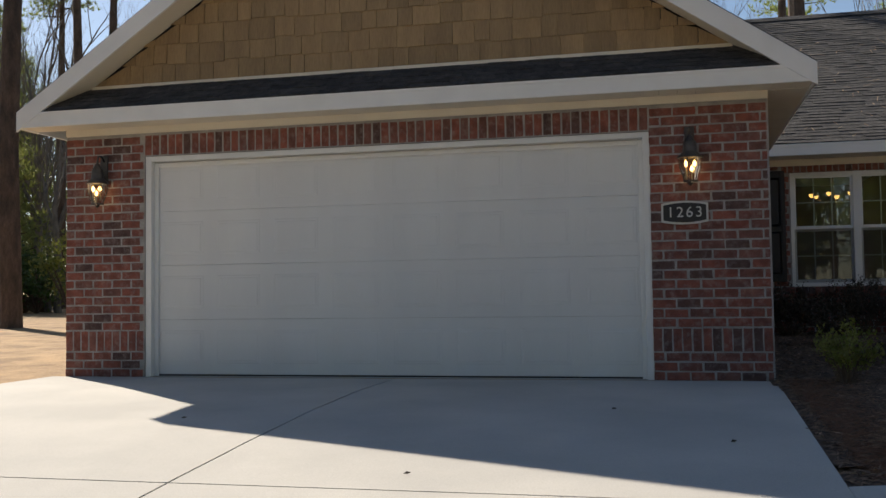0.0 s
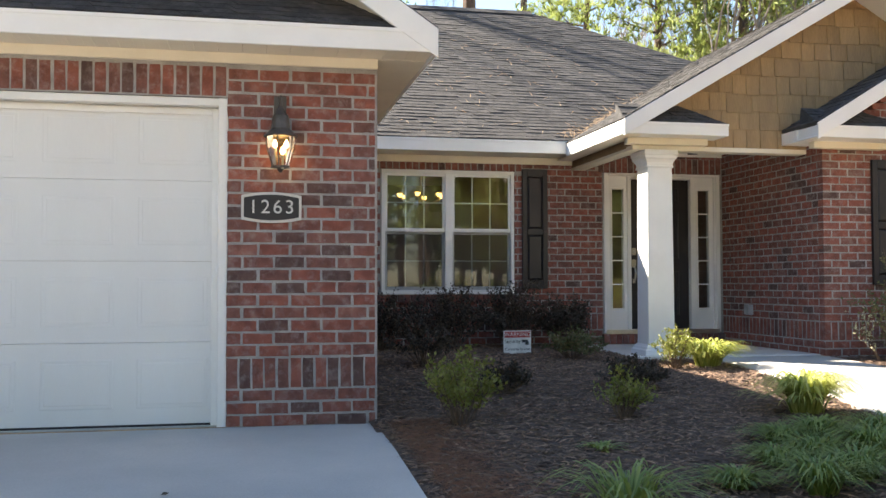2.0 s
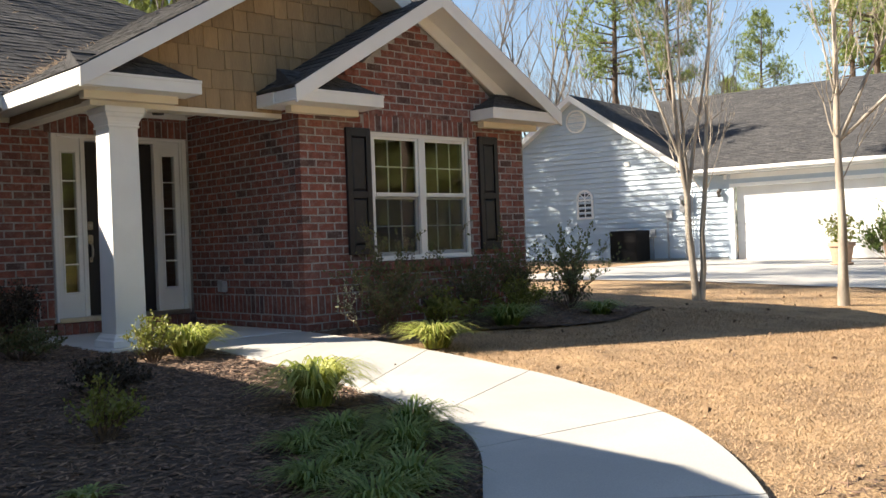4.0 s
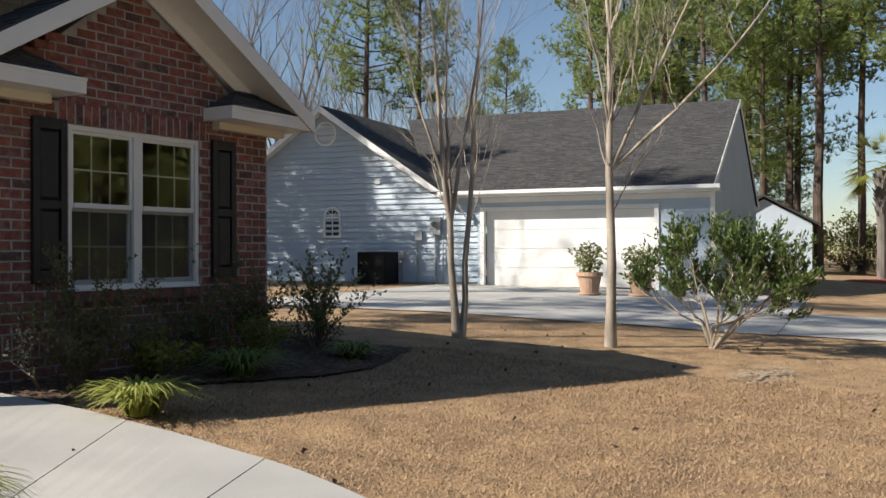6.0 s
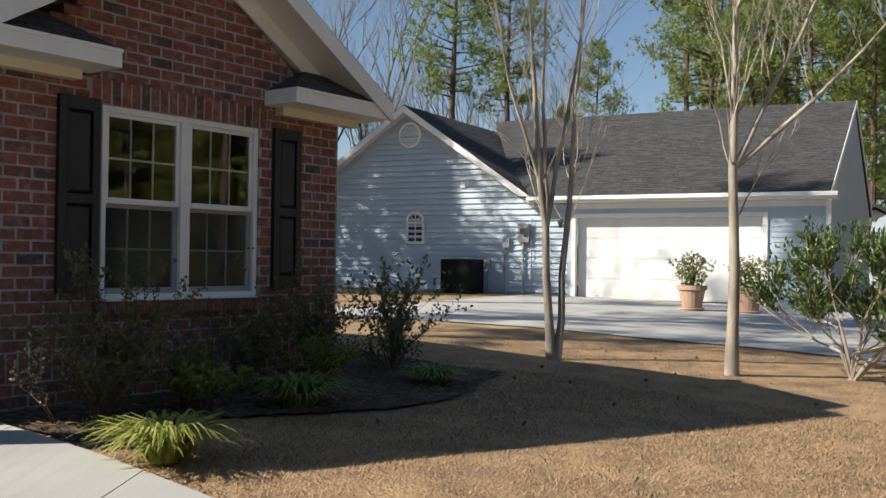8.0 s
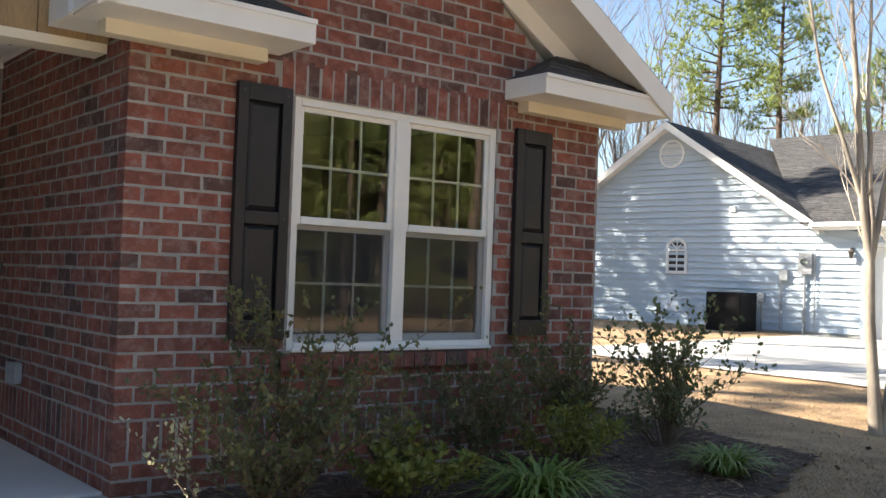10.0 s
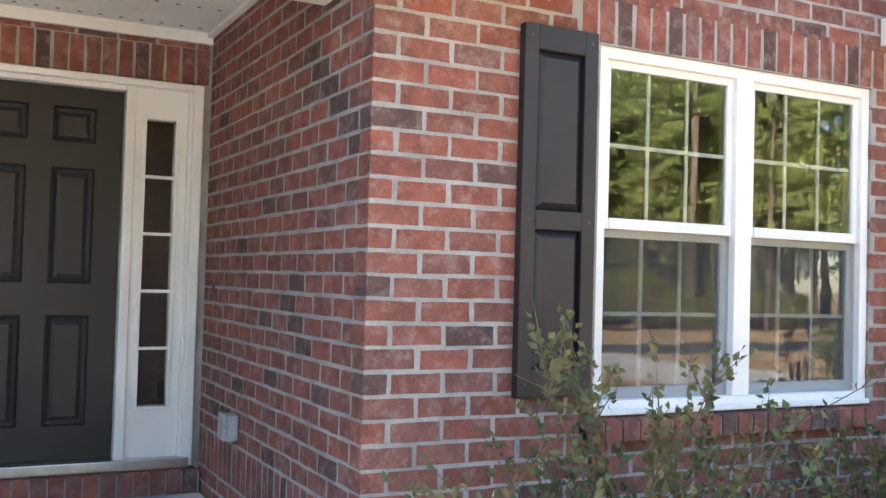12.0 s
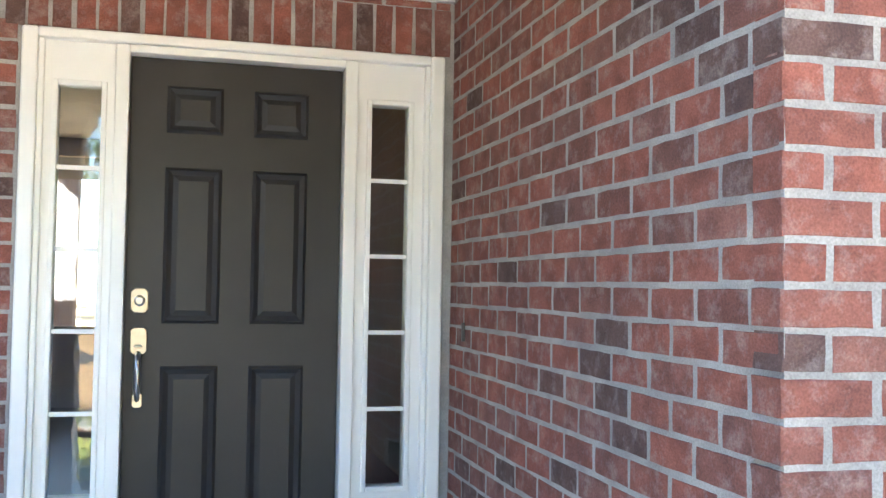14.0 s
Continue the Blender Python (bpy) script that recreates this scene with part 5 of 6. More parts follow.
part("gutter", Mesh().box(NXR - 0.05, NGX + 0.2, -0.5, -0.42, NE - 0.09, NE + 0.01), TRIM, nh, bevel=0.01)
part("soffit", Mesh().box(NXR - 0.05, NGX + 0.2, -0.39, 0.0, NE - 0.15, NE - 0.14), TRIM, nh)
part("downspout", Mesh().box(NGX - 0.06, NGX + 0.02, -0.1, -0.042, -0.2, NE - 0.15), TRIM, nh)
roof_slope("front_slope", (NXR - 0.3, -0.42, NE), (NGX + 0.03, -0.42, NE), (NGX + 0.03, RD, RH), (NXM, RD, RH), "", nh, exposure=0.14, seed=31)
roof_slope("back_slope", (NGX + 0.03, 12.1, NE), (NXR, 12.1, NE), (NXM, RD, RH), (NGX + 0.03, RD, RH), "", nh, tabs=False)
roof_slope("gable_slope", (NXR + 0.12, -0.35, NE - 0.05), (NXR + 0.12, 6, NE - 0.05), (NXM, 6, npk), (NXM, -0.35, npk), "", nh, exposure=0.14, seed=32)
roof_slope("gable_slope", (NXL - 0.12, -0.35, NE - 0.05), (NXL - 0.12, 6, NE - 0.05), (NXM, 6, npk), (NXM, -0.35, npk), "", nh, tabs=False)
for xe in (NXR + 0.12, NXL - 0.12):
    rake("rake_board", xe, NE - 0.06, NXM, npk - 0.01, -0.36, -0.33, 0.2, nh)
    sheet("rake_soffit", (xe, -0.33, NE - 0.2), (xe, 0.02, NE - 0.2), (NXM, 0.02, npk - 0.15), (NXM, -0.33, npk - 0.15), 0.01, TRIM, nh)
for ya, za, yb, zb in ((-0.42, NE - 0.01, RD - 0.002, RH - 0.01), (RD + 0.002, RH - 0.01, 12.1, NE - 0.01)):
    part("end_rake", Mesh().prism([(0, ya, za), (0, yb, zb), (0, yb, zb - 0.18), (0, ya, za - 0.18)], (NGX + 0.033, 0, 0), (NGX + 0.06, 0, 0)), TRIM, nh)
VTX = -4.95
vent = Mesh()
for k in range(13):
    h = 0.3 * math.sqrt(max(0.01, 1 - ((k - 6) / 6.5) ** 2))
    zc = 4.5 + (k - 6) * 0.045
    vent.add([(VTX - h, -0.035, zc - 0.02), (VTX + h, -0.035, zc - 0.02), (VTX + h, -0.015, zc + 0.02), (VTX - h, -0.015, zc + 0.02)], [(0, 1, 2, 3)])
vt = part("gable_vent", vent, TRIM, nh, "round white louvred gable vent")
ring = Mesh().lathe([(0.37, 0.0), (0.37, 0.03), (0.31, 0.035), (0.31, 0.0)], sides=28)
ring.v = [(VTX + a, -0.008 - c, 4.5 + b) for a, b, c in ring.v]
ring.f = ring.f[:-2]
part("ring", ring, TRIM, vt)
# arched window
AWX = -4.73
aw = part("arched_window", Mesh().box(AWX - 0.3, AWX - 0.23, -0.05, 0.0, 1.4, 2.0).box(AWX + 0.23, AWX + 0.3, -0.05, 0.0, 1.4, 2.0).box(AWX - 0.23, AWX + 0.23, -0.05, 0.0, 1.4, 1.46).box(AWX - 0.23, AWX + 0.23, -0.05, 0.0, 1.97, 2.03), TRIM, nh, "white arched window")
arc, fan = Mesh(), Mesh()
for k in range(12):
    a0, a1 = math.pi * k / 12, math.pi * (k + 1) / 12
    q = [(AWX + r * math.cos(a), 0, 2.03 + r * math.sin(a)) for r, a in ((0.3, a0), (0.3, a1), (0.23, a1), (0.23, a0))]
    arc.prism(q, (0, -0.05, 0), (0, 0.0, 0))
for k in range(1, 4):
    a = math.pi * k / 4
    fan.tube([(AWX, -0.025, 2.03), (AWX + 0.24 * math.cos(a), -0.025, 2.03 + 0.24 * math.sin(a))], [0.014] * 2, 4)
for zz in (1.62, 1.78):
    fan.box(AWX - 0.23, AWX + 0.23, -0.03, -0.018, zz - 0.012, zz + 0.012)
fan.box(AWX - 0.015, AWX + 0.015, -0.03, -0.018, 1.46, 1.97)
part("arch", arc, TRIM, aw)
part("muntins", fan, TRIM, aw)
gp = Mesh().box(AWX - 0.23, AWX + 0.23, -0.012, -0.006, 1.46, 1.97)
gp.prism([(AWX + 0.23 * math.cos(math.pi * k / 12), 0, 2.03 + 0.23 * math.sin(math.pi * k / 12)) for k in range(13)], (0, -0.012, 0), (0, -0.006, 0))
part("glass", gp, BLACKDOOR, aw, "dark glass")
part("vent_hood", Mesh().box(-3.3, -3.14, -0.06, 0.0, 2.95, 3.1), TRIM, nh, bevel=0.01)

ac = thing("air_conditioner", "black outdoor air conditioning unit beside the siding", "air conditioner", NO @ Matrix.Translation((-2.85, -0.75, 0.0)))
part("pad", Mesh().box(-0.5, 0.5, -0.5, 0.5, -0.1, 0.06), CONCRETE, ac)
part("body", Mesh().box(-0.44, 0.44, -0.44, 0.44, 0.06, 0.98), BLACKMETAL, ac, bevel=0.03)
part("top_grille", Mesh().lathe([(0.36, 0.98), (0.34, 1.02), (0.1, 1.04)], sides=20), GREYBOX, ac)
lv = Mesh()
for k in range(20):
    lv.box(-0.42, 0.42, -0.452, -0.44, 0.12 + k * 0.04, 0.135 + k * 0.04)
part("louvre_bank", lv, BLACKMETAL, ac)
mt = thing("electric_meter", "grey electric meter and conduits on siding", "electric meter", NO @ Matrix.Translation((-1.35, -0.03, 0)))
part("meter_box", Mesh().box(-0.16, 0.16, -0.12, 0, 1.45, 1.95), GREYBOX, mt, bevel=0.01)
dial = Mesh().lathe([(0.09, 0), (0.09, 0.06), (0.07, 0.09)], sides=16)
dial.v = [(a, -0.12 - c, 1.74 + b) for a, b, c in dial.v]
part("dial", dial, GLASS, mt)
part("conduit", Mesh().tube([(-0.02, -0.05, 1.45), (-0.02, -0.05, 0)], [0.035] * 2, 8), GREYBOX, mt)
part("conduit", Mesh().tube([(0.22, -0.05, 2.1), (0.22, -0.05, 0.1)], [0.015] * 2, 6), GREYBOX, mt)
part("junction_box", Mesh().box(-0.62, -0.42, -0.1, 0, 1.3, 1.55), GREYBOX, mt, bevel=0.01)
part("conduit", Mesh().tube([(-0.58, -0.05, 1.35), (-0.58, -0.05, 0)], [0.03] * 2, 8), GREYBOX, mt)
part("disconnect_box", Mesh().box(-1.15, -0.98, -0.1, 0, 0.75, 1.0), GREYBOX, mt, bevel=0.01)
part("conduit", Mesh().tube([(-1.06, -0.05, 0.75), (-1.06, -0.05, 0)], [0.02] * 2, 6), GREYBOX, mt)
lamp = thing("carriage_lamp", "small dark lamp on the neighbouring garage corner", "wall lamp", NO @ Matrix.Translation((-0.3, -0.02, 1.95)))
part("body", Mesh().lathe([(0.04, -0.12), (0.07, 0.02), (0.09, 0.03), (0.02, 0.1)], (0, -0.12, 0), 8), BRONZE, lamp)
part("bracket", Mesh().box(-0.03, 0.03, -0.12, 0, 0.08, 0.12), BRONZE, lamp)

ni = NO.inverted()


def in_ndrive(x, y):
    p = ni @ Vector((x, y, 0))
    return (-1.2 < p.x < 8.5 and -10.5 < p.y < 0.3) or (8.5 <= p.x < 45 and -10.4 < p.y < -5.6)


ndr = thing("pavement_neighbour_drive", "pale concrete drive of the neighbouring house", "driveway", kind="structure")
for u0, u1, v0, v1 in ((-1.2, 2.4, -10.5, -5.2), (-1.2, 2.4, -5.18, -0.03), (2.42, 8.5, -10.5, -5.2), (2.42, 8.5, -5.18, -0.03), (8.52, 16, -10.4, -5.6), (16.02, 26, -10.4, -5.6), (26.02, 42, -10.4, -5.6)):
    us, vs = steps(u0, u1, 0.8), steps(v0, v1, 0.8)
    m = Mesh()
    for v in vs:
        for u in us:
            p = NO @ Vector((u, v, 0))
            m.v.append((p.x, p.y, ground_z(p.x, p.y) + 0.006))
    m.f += [(b * len(us) + a, b * len(us) + a + 1, (b + 1) * len(us) + a + 1, (b + 1) * len(us) + a) for a in range(len(us) - 1) for b in range(len(vs) - 1)]
    part("slab", m, CONCRETE, ndr)
for u, p in ((3.5, Vector((22.2, 13.23, 0))), (4.8, Vector((22.82, 12.24, 0)))):
    gz = ground_z(p.x, p.y) + 0.006
    pot = thing("flower_pot", "terracotta flower pot with a leafy shrub on concrete", "flower pot", (p.x, p.y, gz), "pots by the garage")
    part("saucer", Mesh().lathe([(0.24, 0), (0.27, 0.04), (0.25, 0.05)], sides=18), TERRACOTTA, pot, smooth=True)
    part("pot", Mesh().lathe([(0.2, 0.045), (0.27, 0.42), (0.31, 0.43), (0.31, 0.52), (0.27, 0.52), (0.26, 0.46)], sides=20), TERRACOTTA, pot)
    part("soil", Mesh().lathe([(0.26, 0.45), (0.255, 0.47)], sides=16), SOIL, pot)
    rnd = random.Random(int(u * 10))
    lf = Mesh()
    for k in range(560):
        a, rr, h = rnd.uniform(0, 6.28), rnd.uniform(0, 1) ** 0.6, rnd.uniform(0, 1)
        c = Vector((math.cos(a) * rr * (0.18 + 0.36 * h), math.sin(a) * rr * (0.18 + 0.36 * h), 0.5 + 0.75 * h * (1 - 0.3 * rr)))
        d = Vector((rnd.uniform(-1, 1), rnd.uniform(-1, 1), rnd.uniform(-0.3, 1))).normalized() * 0.05
        s = d.cross(Vector((rnd.uniform(-1, 1), rnd.uniform(-1, 1), 0.3))).normalized() * 0.02
        lf.add([c - d, c + s, c + d, c - s], [(0, 1, 2, 3)])
    tw = Mesh()
    for k in range(16):
        a, rr = rnd.uniform(0, 6.28), rnd.uniform(0.1, 0.42)
        tw.tube([(0, 0, 0.45), (math.cos(a) * rr * 0.4, math.sin(a) * rr * 0.4, 0.8), (math.cos(a) * rr, math.sin(a) * rr, rnd.uniform(0.95, 1.2))], [0.008, 0.006, 0.003], 4, False)
    part("stems", tw, TWIG, pot)
    part("leaves", lf, YLEAF, pot)
# shed further off
so = Matrix.Translation((45.9, 14.8, 0.2)) @ Matrix.Rotation(radians(-78), 4, "Z")
sh = thing("garden_shed", "small white shed with dark roof among the trees", "shed", so)
part("wall", Mesh().box(-2, 2, 0, 3.5, 0, 2.2).prism([(-2, 0, 2.2), (2, 0, 2.2), (0, 0, 3.3)], (0, 0.01, 0), (0, 3.5, 0)), SIDING, sh)
part("roof", Mesh().prism([(-2.3, 0, 2.1), (0, 0, 3.4), (2.3, 0, 2.1), (2.3, 0, 2.2), (0, 0, 3.52), (-2.3, 0, 2.2)], (0, -0.3, 0), (0, 3.8, 0)), SHINGLE, sh)

# ---------------------------------------------------------------- plants near the house
def leaf(m, c, d, side, long, wide):
    """A pointed leaf from c along d, folded a little along its rib."""
    s = d.cross(side)
    s = s.normalized() * wide if s.length > 1e-6 else Vector((wide, 0, 0))
    n = s.cross(d).normalized() * wide * 0.25
    m.add([c, c + d * long * 0.45 + s + n, c + d * long, c + d * long * 0.45 - s + n], [(0, 1, 2), (0, 2, 3)])


def rnd_dir(r, up=0.3):
    return Vector((r.uniform(-1, 1), r.uniform(-1, 1), r.uniform(-0.5, 1) + up)).normalized()


def shrub(x, y, w, h, leaves, mat, label, seed, size=0.045, stems=9, category="shrub", group=""):
    """A rounded uneven shrub: many twigs from the base with clumped leaves along their outer half."""
    r = random.Random(seed)
    t = thing("shrub", label, category, (x, y, ground_z(x, y)), group)
    st, lf = Mesh(), Mesh()
    tips = []
    for k in range(stems * 3):
        a, out = r.uniform(0, 6.28), r.uniform(0.1, 1) ** 0.7
        top = Vector((math.cos(a) * w / 2 * out, math.sin(a) * w / 2 * out, h * (1 - 0.45 * out * out) * r.uniform(0.7, 1.08)))
        base = Vector((top.x * 0.15, top.y * 0.15, 0))
        mid = base.lerp(top, 0.5) + Vector((r.uniform(-0.04, 0.04), r.uniform(-0.04, 0.04), h * 0.08))
        st.tube([base, mid, top], [0.006, 0.004, 0.0015], 4, False)
        tips.append((base, mid, top))
    per = max(1, leaves // len(tips))
    for base, mid, top in tips:
        for k in range(per):
            f = r.uniform(0.35, 1.05)
            p = (base.lerp(mid, f * 2) if f < 0.5 else mid.lerp(top, f * 2 - 1)) + rnd_dir(r, 0) * r.uniform(0, 0.11) * (w + h) / 2
            if p.z > 0.01:
                leaf(lf, p, rnd_dir(r, 0.35), rnd_dir(r), size * r.uniform(0.7, 1.3), size * 0.3)
    part("branching", st, TWIG, t)
    tagged(part("foliage", lf, mat, t), kind="stuff")
    return t


def loose_shrub(x, y, w, h, stems, mat, label, seed, size=0.03, lean=(0, 0), per=46):
    """Long arching canes with side twigs and small leaves along them."""
    r = random.Random(seed)
    t = thing("shrub", label, "shrub", (x, y, ground_z(x, y)))
    st, lf = Mesh(), Mesh()
    for k in range(stems):
        a = r.uniform(0, 6.28)
        reach = r.uniform(0.25, 1) * w / 2
        hh = h * r.uniform(0.45, 1.05)
        pts = []
        for i in range(8):
            f = i / 7
            pts.append(Vector((math.cos(a) * reach * f ** 1.4 + lean[0] * f, math.sin(a) * reach * f ** 1.4 + lean[1] * f, hh * (1 - (1 - f) ** 1.5))) + Vector((r.uniform(-0.02, 0.02), r.uniform(-0.02, 0.02), 0)))
        pts[0].z = 0
        st.tube(pts, [0.0055 * (1 - 0.85 * i / 7) for i in range(8)], 5, False)
        for q in range(5):
            i = r.randint(2, 6)
            p = pts[i]
            d = (rnd_dir(r, 0.5) + (pts[i] - pts[i - 1]).normalized() * 0.6).normalized() * r.uniform(0.1, 0.28)
            st.tube([p, p + d * 0.5 + Vector((0, 0, 0.01)), p + d], [0.003, 0.002, 0.001], 3, False)
            for u in range(per // 5):
                f = r.uniform(0.1, 1.05)
                leaf(lf, p + d * f + rnd_dir(r) * 0.02, (rnd_dir(r, 0.2) + d.normalized() * 0.5).normalized(), rnd_dir(r), size * r.uniform(0.6, 1.3), size * 0.34)
        for u in range(per // 2):
            f = r.uniform(0.25, 1) * 6.9
            i = int(f)
            leaf(lf, pts[i].lerp(pts[i + 1], f - i), rnd_dir(r, 0.2), rnd_dir(r), size * r.uniform(0.6, 1.2), size * 0.34)
    part("branching", st, TWIG, t)
    tagged(part("foliage", lf, mat, t), kind="stuff")
    return t


def blades(x, y, w, h, n, mat, label, seed, wide=0.007):
    """A fountain of arching strap leaves."""
    r = random.Random(seed)
    t = thing("liriope", label, "plant", (x, y, ground_z(x, y)))
    tufts = [Mesh() for _ in range(6)]
    for k in range(n):
        a = r.uniform(0, 6.28)
        m = tufts[int(a / 6.2832 * 6) % 6]
        reach, hh = w / 2 * r.uniform(0.35, 1.15), h * r.uniform(0.6, 1.15)
        d = Vector((math.cos(a), math.sin(a), 0))
        s = Vector((-d.y, d.x, 0)) * wide * r.uniform(0.6, 1.2)
        b = d * r.uniform(0, w * 0.12) + s * r.uniform(-6, 6)
        pts = [b + d * reach * f ** 1.25 + Vector((0, 0, hh * (1.9 * f - 1.45 * f * f))) for f in (0, 0.22, 0.45, 0.7, 0.88, 1.0)]
        k0 = len(m.v)
        for i, p in enumerate(pts):
            q = s * (1, 1, 0.95, 0.75, 0.45, 0.05)[i]
            m.v += [tuple(p - q), tuple(p + q)]
        m.f += [(k0 + 2 * i, k0 + 2 * i + 1, k0 + 2 * i + 3, k0 + 2 * i + 2) for i in range(5)]
    for m in tufts:
        tagged(part("leaf_tuft", m, mat, t), kind="stuff")
    return t


shrub(1.12, 8.2, 0.56, 0.5, 1700, YLEAF, "small yellow-green shrub in the shaded mulch", 1, 0.032)
shrub(2.25, 8.25, 0.42, 0.36, 900, YLEAF, "small yellow-green shrub with sparse leaves in mulch", 2, 0.03)
shrub(2.78, 9.4, 0.6, 0.27, 2200, DARKLEAF, "low dark bronze mounded shrub in mulch", 3, 0.03, 14)
shrub(1.72, 9.35, 0.45, 0.24, 1500, DARKLEAF, "low dark bronze shrub in mulch", 4, 0.03, 12)
shrub(3.05, 11.6, 0.75, 0.3, 1300, DULL, "low dull green shrub near the sign", 5, 0.035)
shrub(1.45, 11.2, 0.8, 0.5, 1300, DARKLEAF, "dark leafy shrub near the garage wall", 6, 0.035)
for i, (xx, ww, hh) in enumerate(((1.25, 1.0, 0.68), (2.05, 1.1, 0.74), (2.85, 1.1, 0.78), (3.45, 0.8, 0.62))):
    shrub(xx, 12.95, ww, hh, 4200, DARKLEAF, "dense dark shrub under the dining window", 10 + i, 0.032, 18, group="foundation shrubs")
shrub(3.72, 10.6, 0.5, 0.4, 1100, YLEAF, "thin yellow-green shrub beside the porch column", 16, 0.03)
blades(4.12, 10.75, 0.8, 0.4, 300, BLADE, "striped yellow-green liriope clump by the porch", 20, 0.011)
blades(3.6, 8.25, 0.82, 0.42, 420, BLADE, "sunlit striped liriope clump at the walk edge", 21, 0.008)
blades(5.92, 9.6, 0.78, 0.34, 300, BLADE, "sunlit striped liriope clump at the lawn edge", 22, 0.01)
for i, (xx, yy, ww, hh) in enumerate(((3.5, 7.25, 0.62, 0.3), (3.15, 7.4, 0.55, 0.24), (2.85, 7.3, 0.5, 0.2), (3.2, 6.95, 0.62, 0.28), (2.8, 6.85, 0.55, 0.22), (2.5, 6.75, 0.5, 0.2), (2.75, 6.42, 0.6, 0.27), (2.4, 6.2, 0.6, 0.3), (2.05, 6.35, 0.42, 0.18))):
    blades(xx, yy, ww, hh * 0.85, 250, DARKBLADE, "green liriope clump in the mulch beside the walk", 230 + i, 0.0052)
blades(1.35, 5.95, 0.8, 0.34, 130, DARKBLADE, "arching liriope clump with dry tips", 27, 0.006)
blades(0.98, 5.4, 0.5, 0.22, 110, STRAW, "dry grass tuft at the drive edge", 28, 0.004)
blades(9.35, 10.4, 0.75, 0.26, 170, DARKBLADE, "green liriope clump at the lawn edge", 29, 0.01)
blades(7.6, 10.3, 0.95, 0.34, 260, DARKBLADE, "green liriope clump before the bay", 30, 0.009)
blades(1.75, 7.3, 0.3, 0.08, 60, DARKBLADE, "small green weed in mulch", 31, 0.008)
shrub(8.35, 10.8, 0.75, 0.5, 2200, YLEAF, "bright yellow-green shrub before the bay", 32, 0.035)
shrub(7.0, 10.6, 0.7, 0.42, 1300, YLEAF, "yellow-green shrub with upright leaves before the bay", 33, 0.045)
loose_shrub(6.42, 10.8, 1.6, 1.0, 20, DULL, "loose twiggy shrub with small leaves before the shutter", 34, 0.033, (0.05, -0.05), 66)
loose_shrub(6.2, 10.65, 1.2, 0.62, 22, DULL, "dull leafy shrub at the brick corner", 35, 0.032, (0, 0), 60)
loose_shrub(6.95, 10.75, 1.0, 0.5, 12, DULL, "dull reddish-twigged shrub before the bay window", 135, 0.028, (0, 0), 40)
loose_shrub(7.75, 10.95, 1.25, 0.68, 26, DULL, "dull twiggy shrub under the bay window", 36, 0.029, (0, 0), 66)
loose_shrub(8.5, 11.0, 1.1, 0.9, 28, DULL, "dull green twiggy shrub beside the shutter", 37, 0.031, (0, 0), 70)
loose_shrub(6.0, 10.75, 0.4, 0.42, 3, VARIEGATED, "arching branch with pale variegated leaves by the walk", 38, 0.028, (-0.3, 0.0), 34)
loose_shrub(9.8, 11.2, 1.9, 1.05, 30, NANDINA, "tall airy nandina shrub with cane stems", 39, 0.042, (0, 0), 44)
shrub(9.75, 11.2, 0.8, 0.45, 420, DULL, "low leafy shrub at the bay corner", 40, 0.04)

# ---------------------------------------------------------------- mulch chips, pine straw and dormant grass
r = random.Random(77)
chips = Mesh()
n = 0
while n < 38000:
    x, y = r.uniform(0.58, 10.6), r.uniform(4.75, 13.5)
    if not in_bed(x, y) or (x > 4.8 and r.random() < 0.4):
        continue
    n += 1
    z = ground_z(x, y) + 0.014 + r.uniform(0, 0.012)
    a, l, w = r.uniform(0, 6.28), r.uniform(0.012, 0.05) * r.choice((0.8, 1, 1, 1.5)), r.uniform(0.002, 0.0085)
    d, s = Vector((math.cos(a), math.sin(a), r.uniform(-0.25, 0.25))) * l, Vector((-math.sin(a), math.cos(a), r.uniform(-0.3, 0.3))) * w
    c = Vector((x, y, z))
    chips.add([c - d - s * 0.6, c + d * 0.2 - s, c + d + s * 0.3, c - d * 0.5 + s, c + Vector((0, 0, w * 1.1))], [(0, 1, 4), (1, 2, 4), (2, 3, 4), (3, 0, 4)])
tagged(part("mulch_chips", chips, CHIP), "loose brown bark chips and pine straw", "mulch", kind="stuff")


needles = Mesh()
for k in range(5200):
    y = r.uniform(4.9, 8.4)
    x = 0.66 + abs(r.gauss(0, 0.22)) + 0.05 * r.random()
    if not in_bed(x, y):
        continue
    a, l = r.uniform(0, 6.28), r.uniform(0.03, 0.075)
    c = Vector((x, y, ground_z(x, y) + 0.018 + r.uniform(0, 0.014)))
    d, q_ = Vector((math.cos(a), math.sin(a), r.uniform(-0.1, 0.15))) * l, Vector((-math.sin(a), math.cos(a), 0)) * 0.0016
    needles.add([c - d - q_, c + d - q_, c + d + q_, c - d + q_], [(0, 1, 2, 3)])
tagged(part("bed_pine_straw", needles, REDSTRAW), "red-brown fallen pine needles on the mulch by the drive", "pine straw", kind="stuff")


def on_lawn(x, y):
    if x < 0.7 or in_bed(x, y) or in_ndrive(x, y):
        return False
    if y > 11.3 and x < 9.2:
        return False
    k = min(range(61), key=lambda q: (wo[q].x - x) ** 2 + (wo[q].y - y) ** 2)
    k2 = min(range(61), key=lambda q: (wi[q].x - x) ** 2 + (wi[q].y - y) ** 2)
    d = wo[min(k + 1, 60)] - wo[max(k - 1, 0)]
    side = d.x * (y - wo[k].y) - d.y * (x - wo[k].x)
    return side < 0 and (Vector((x, y)) - wo[k]).length > 0.02


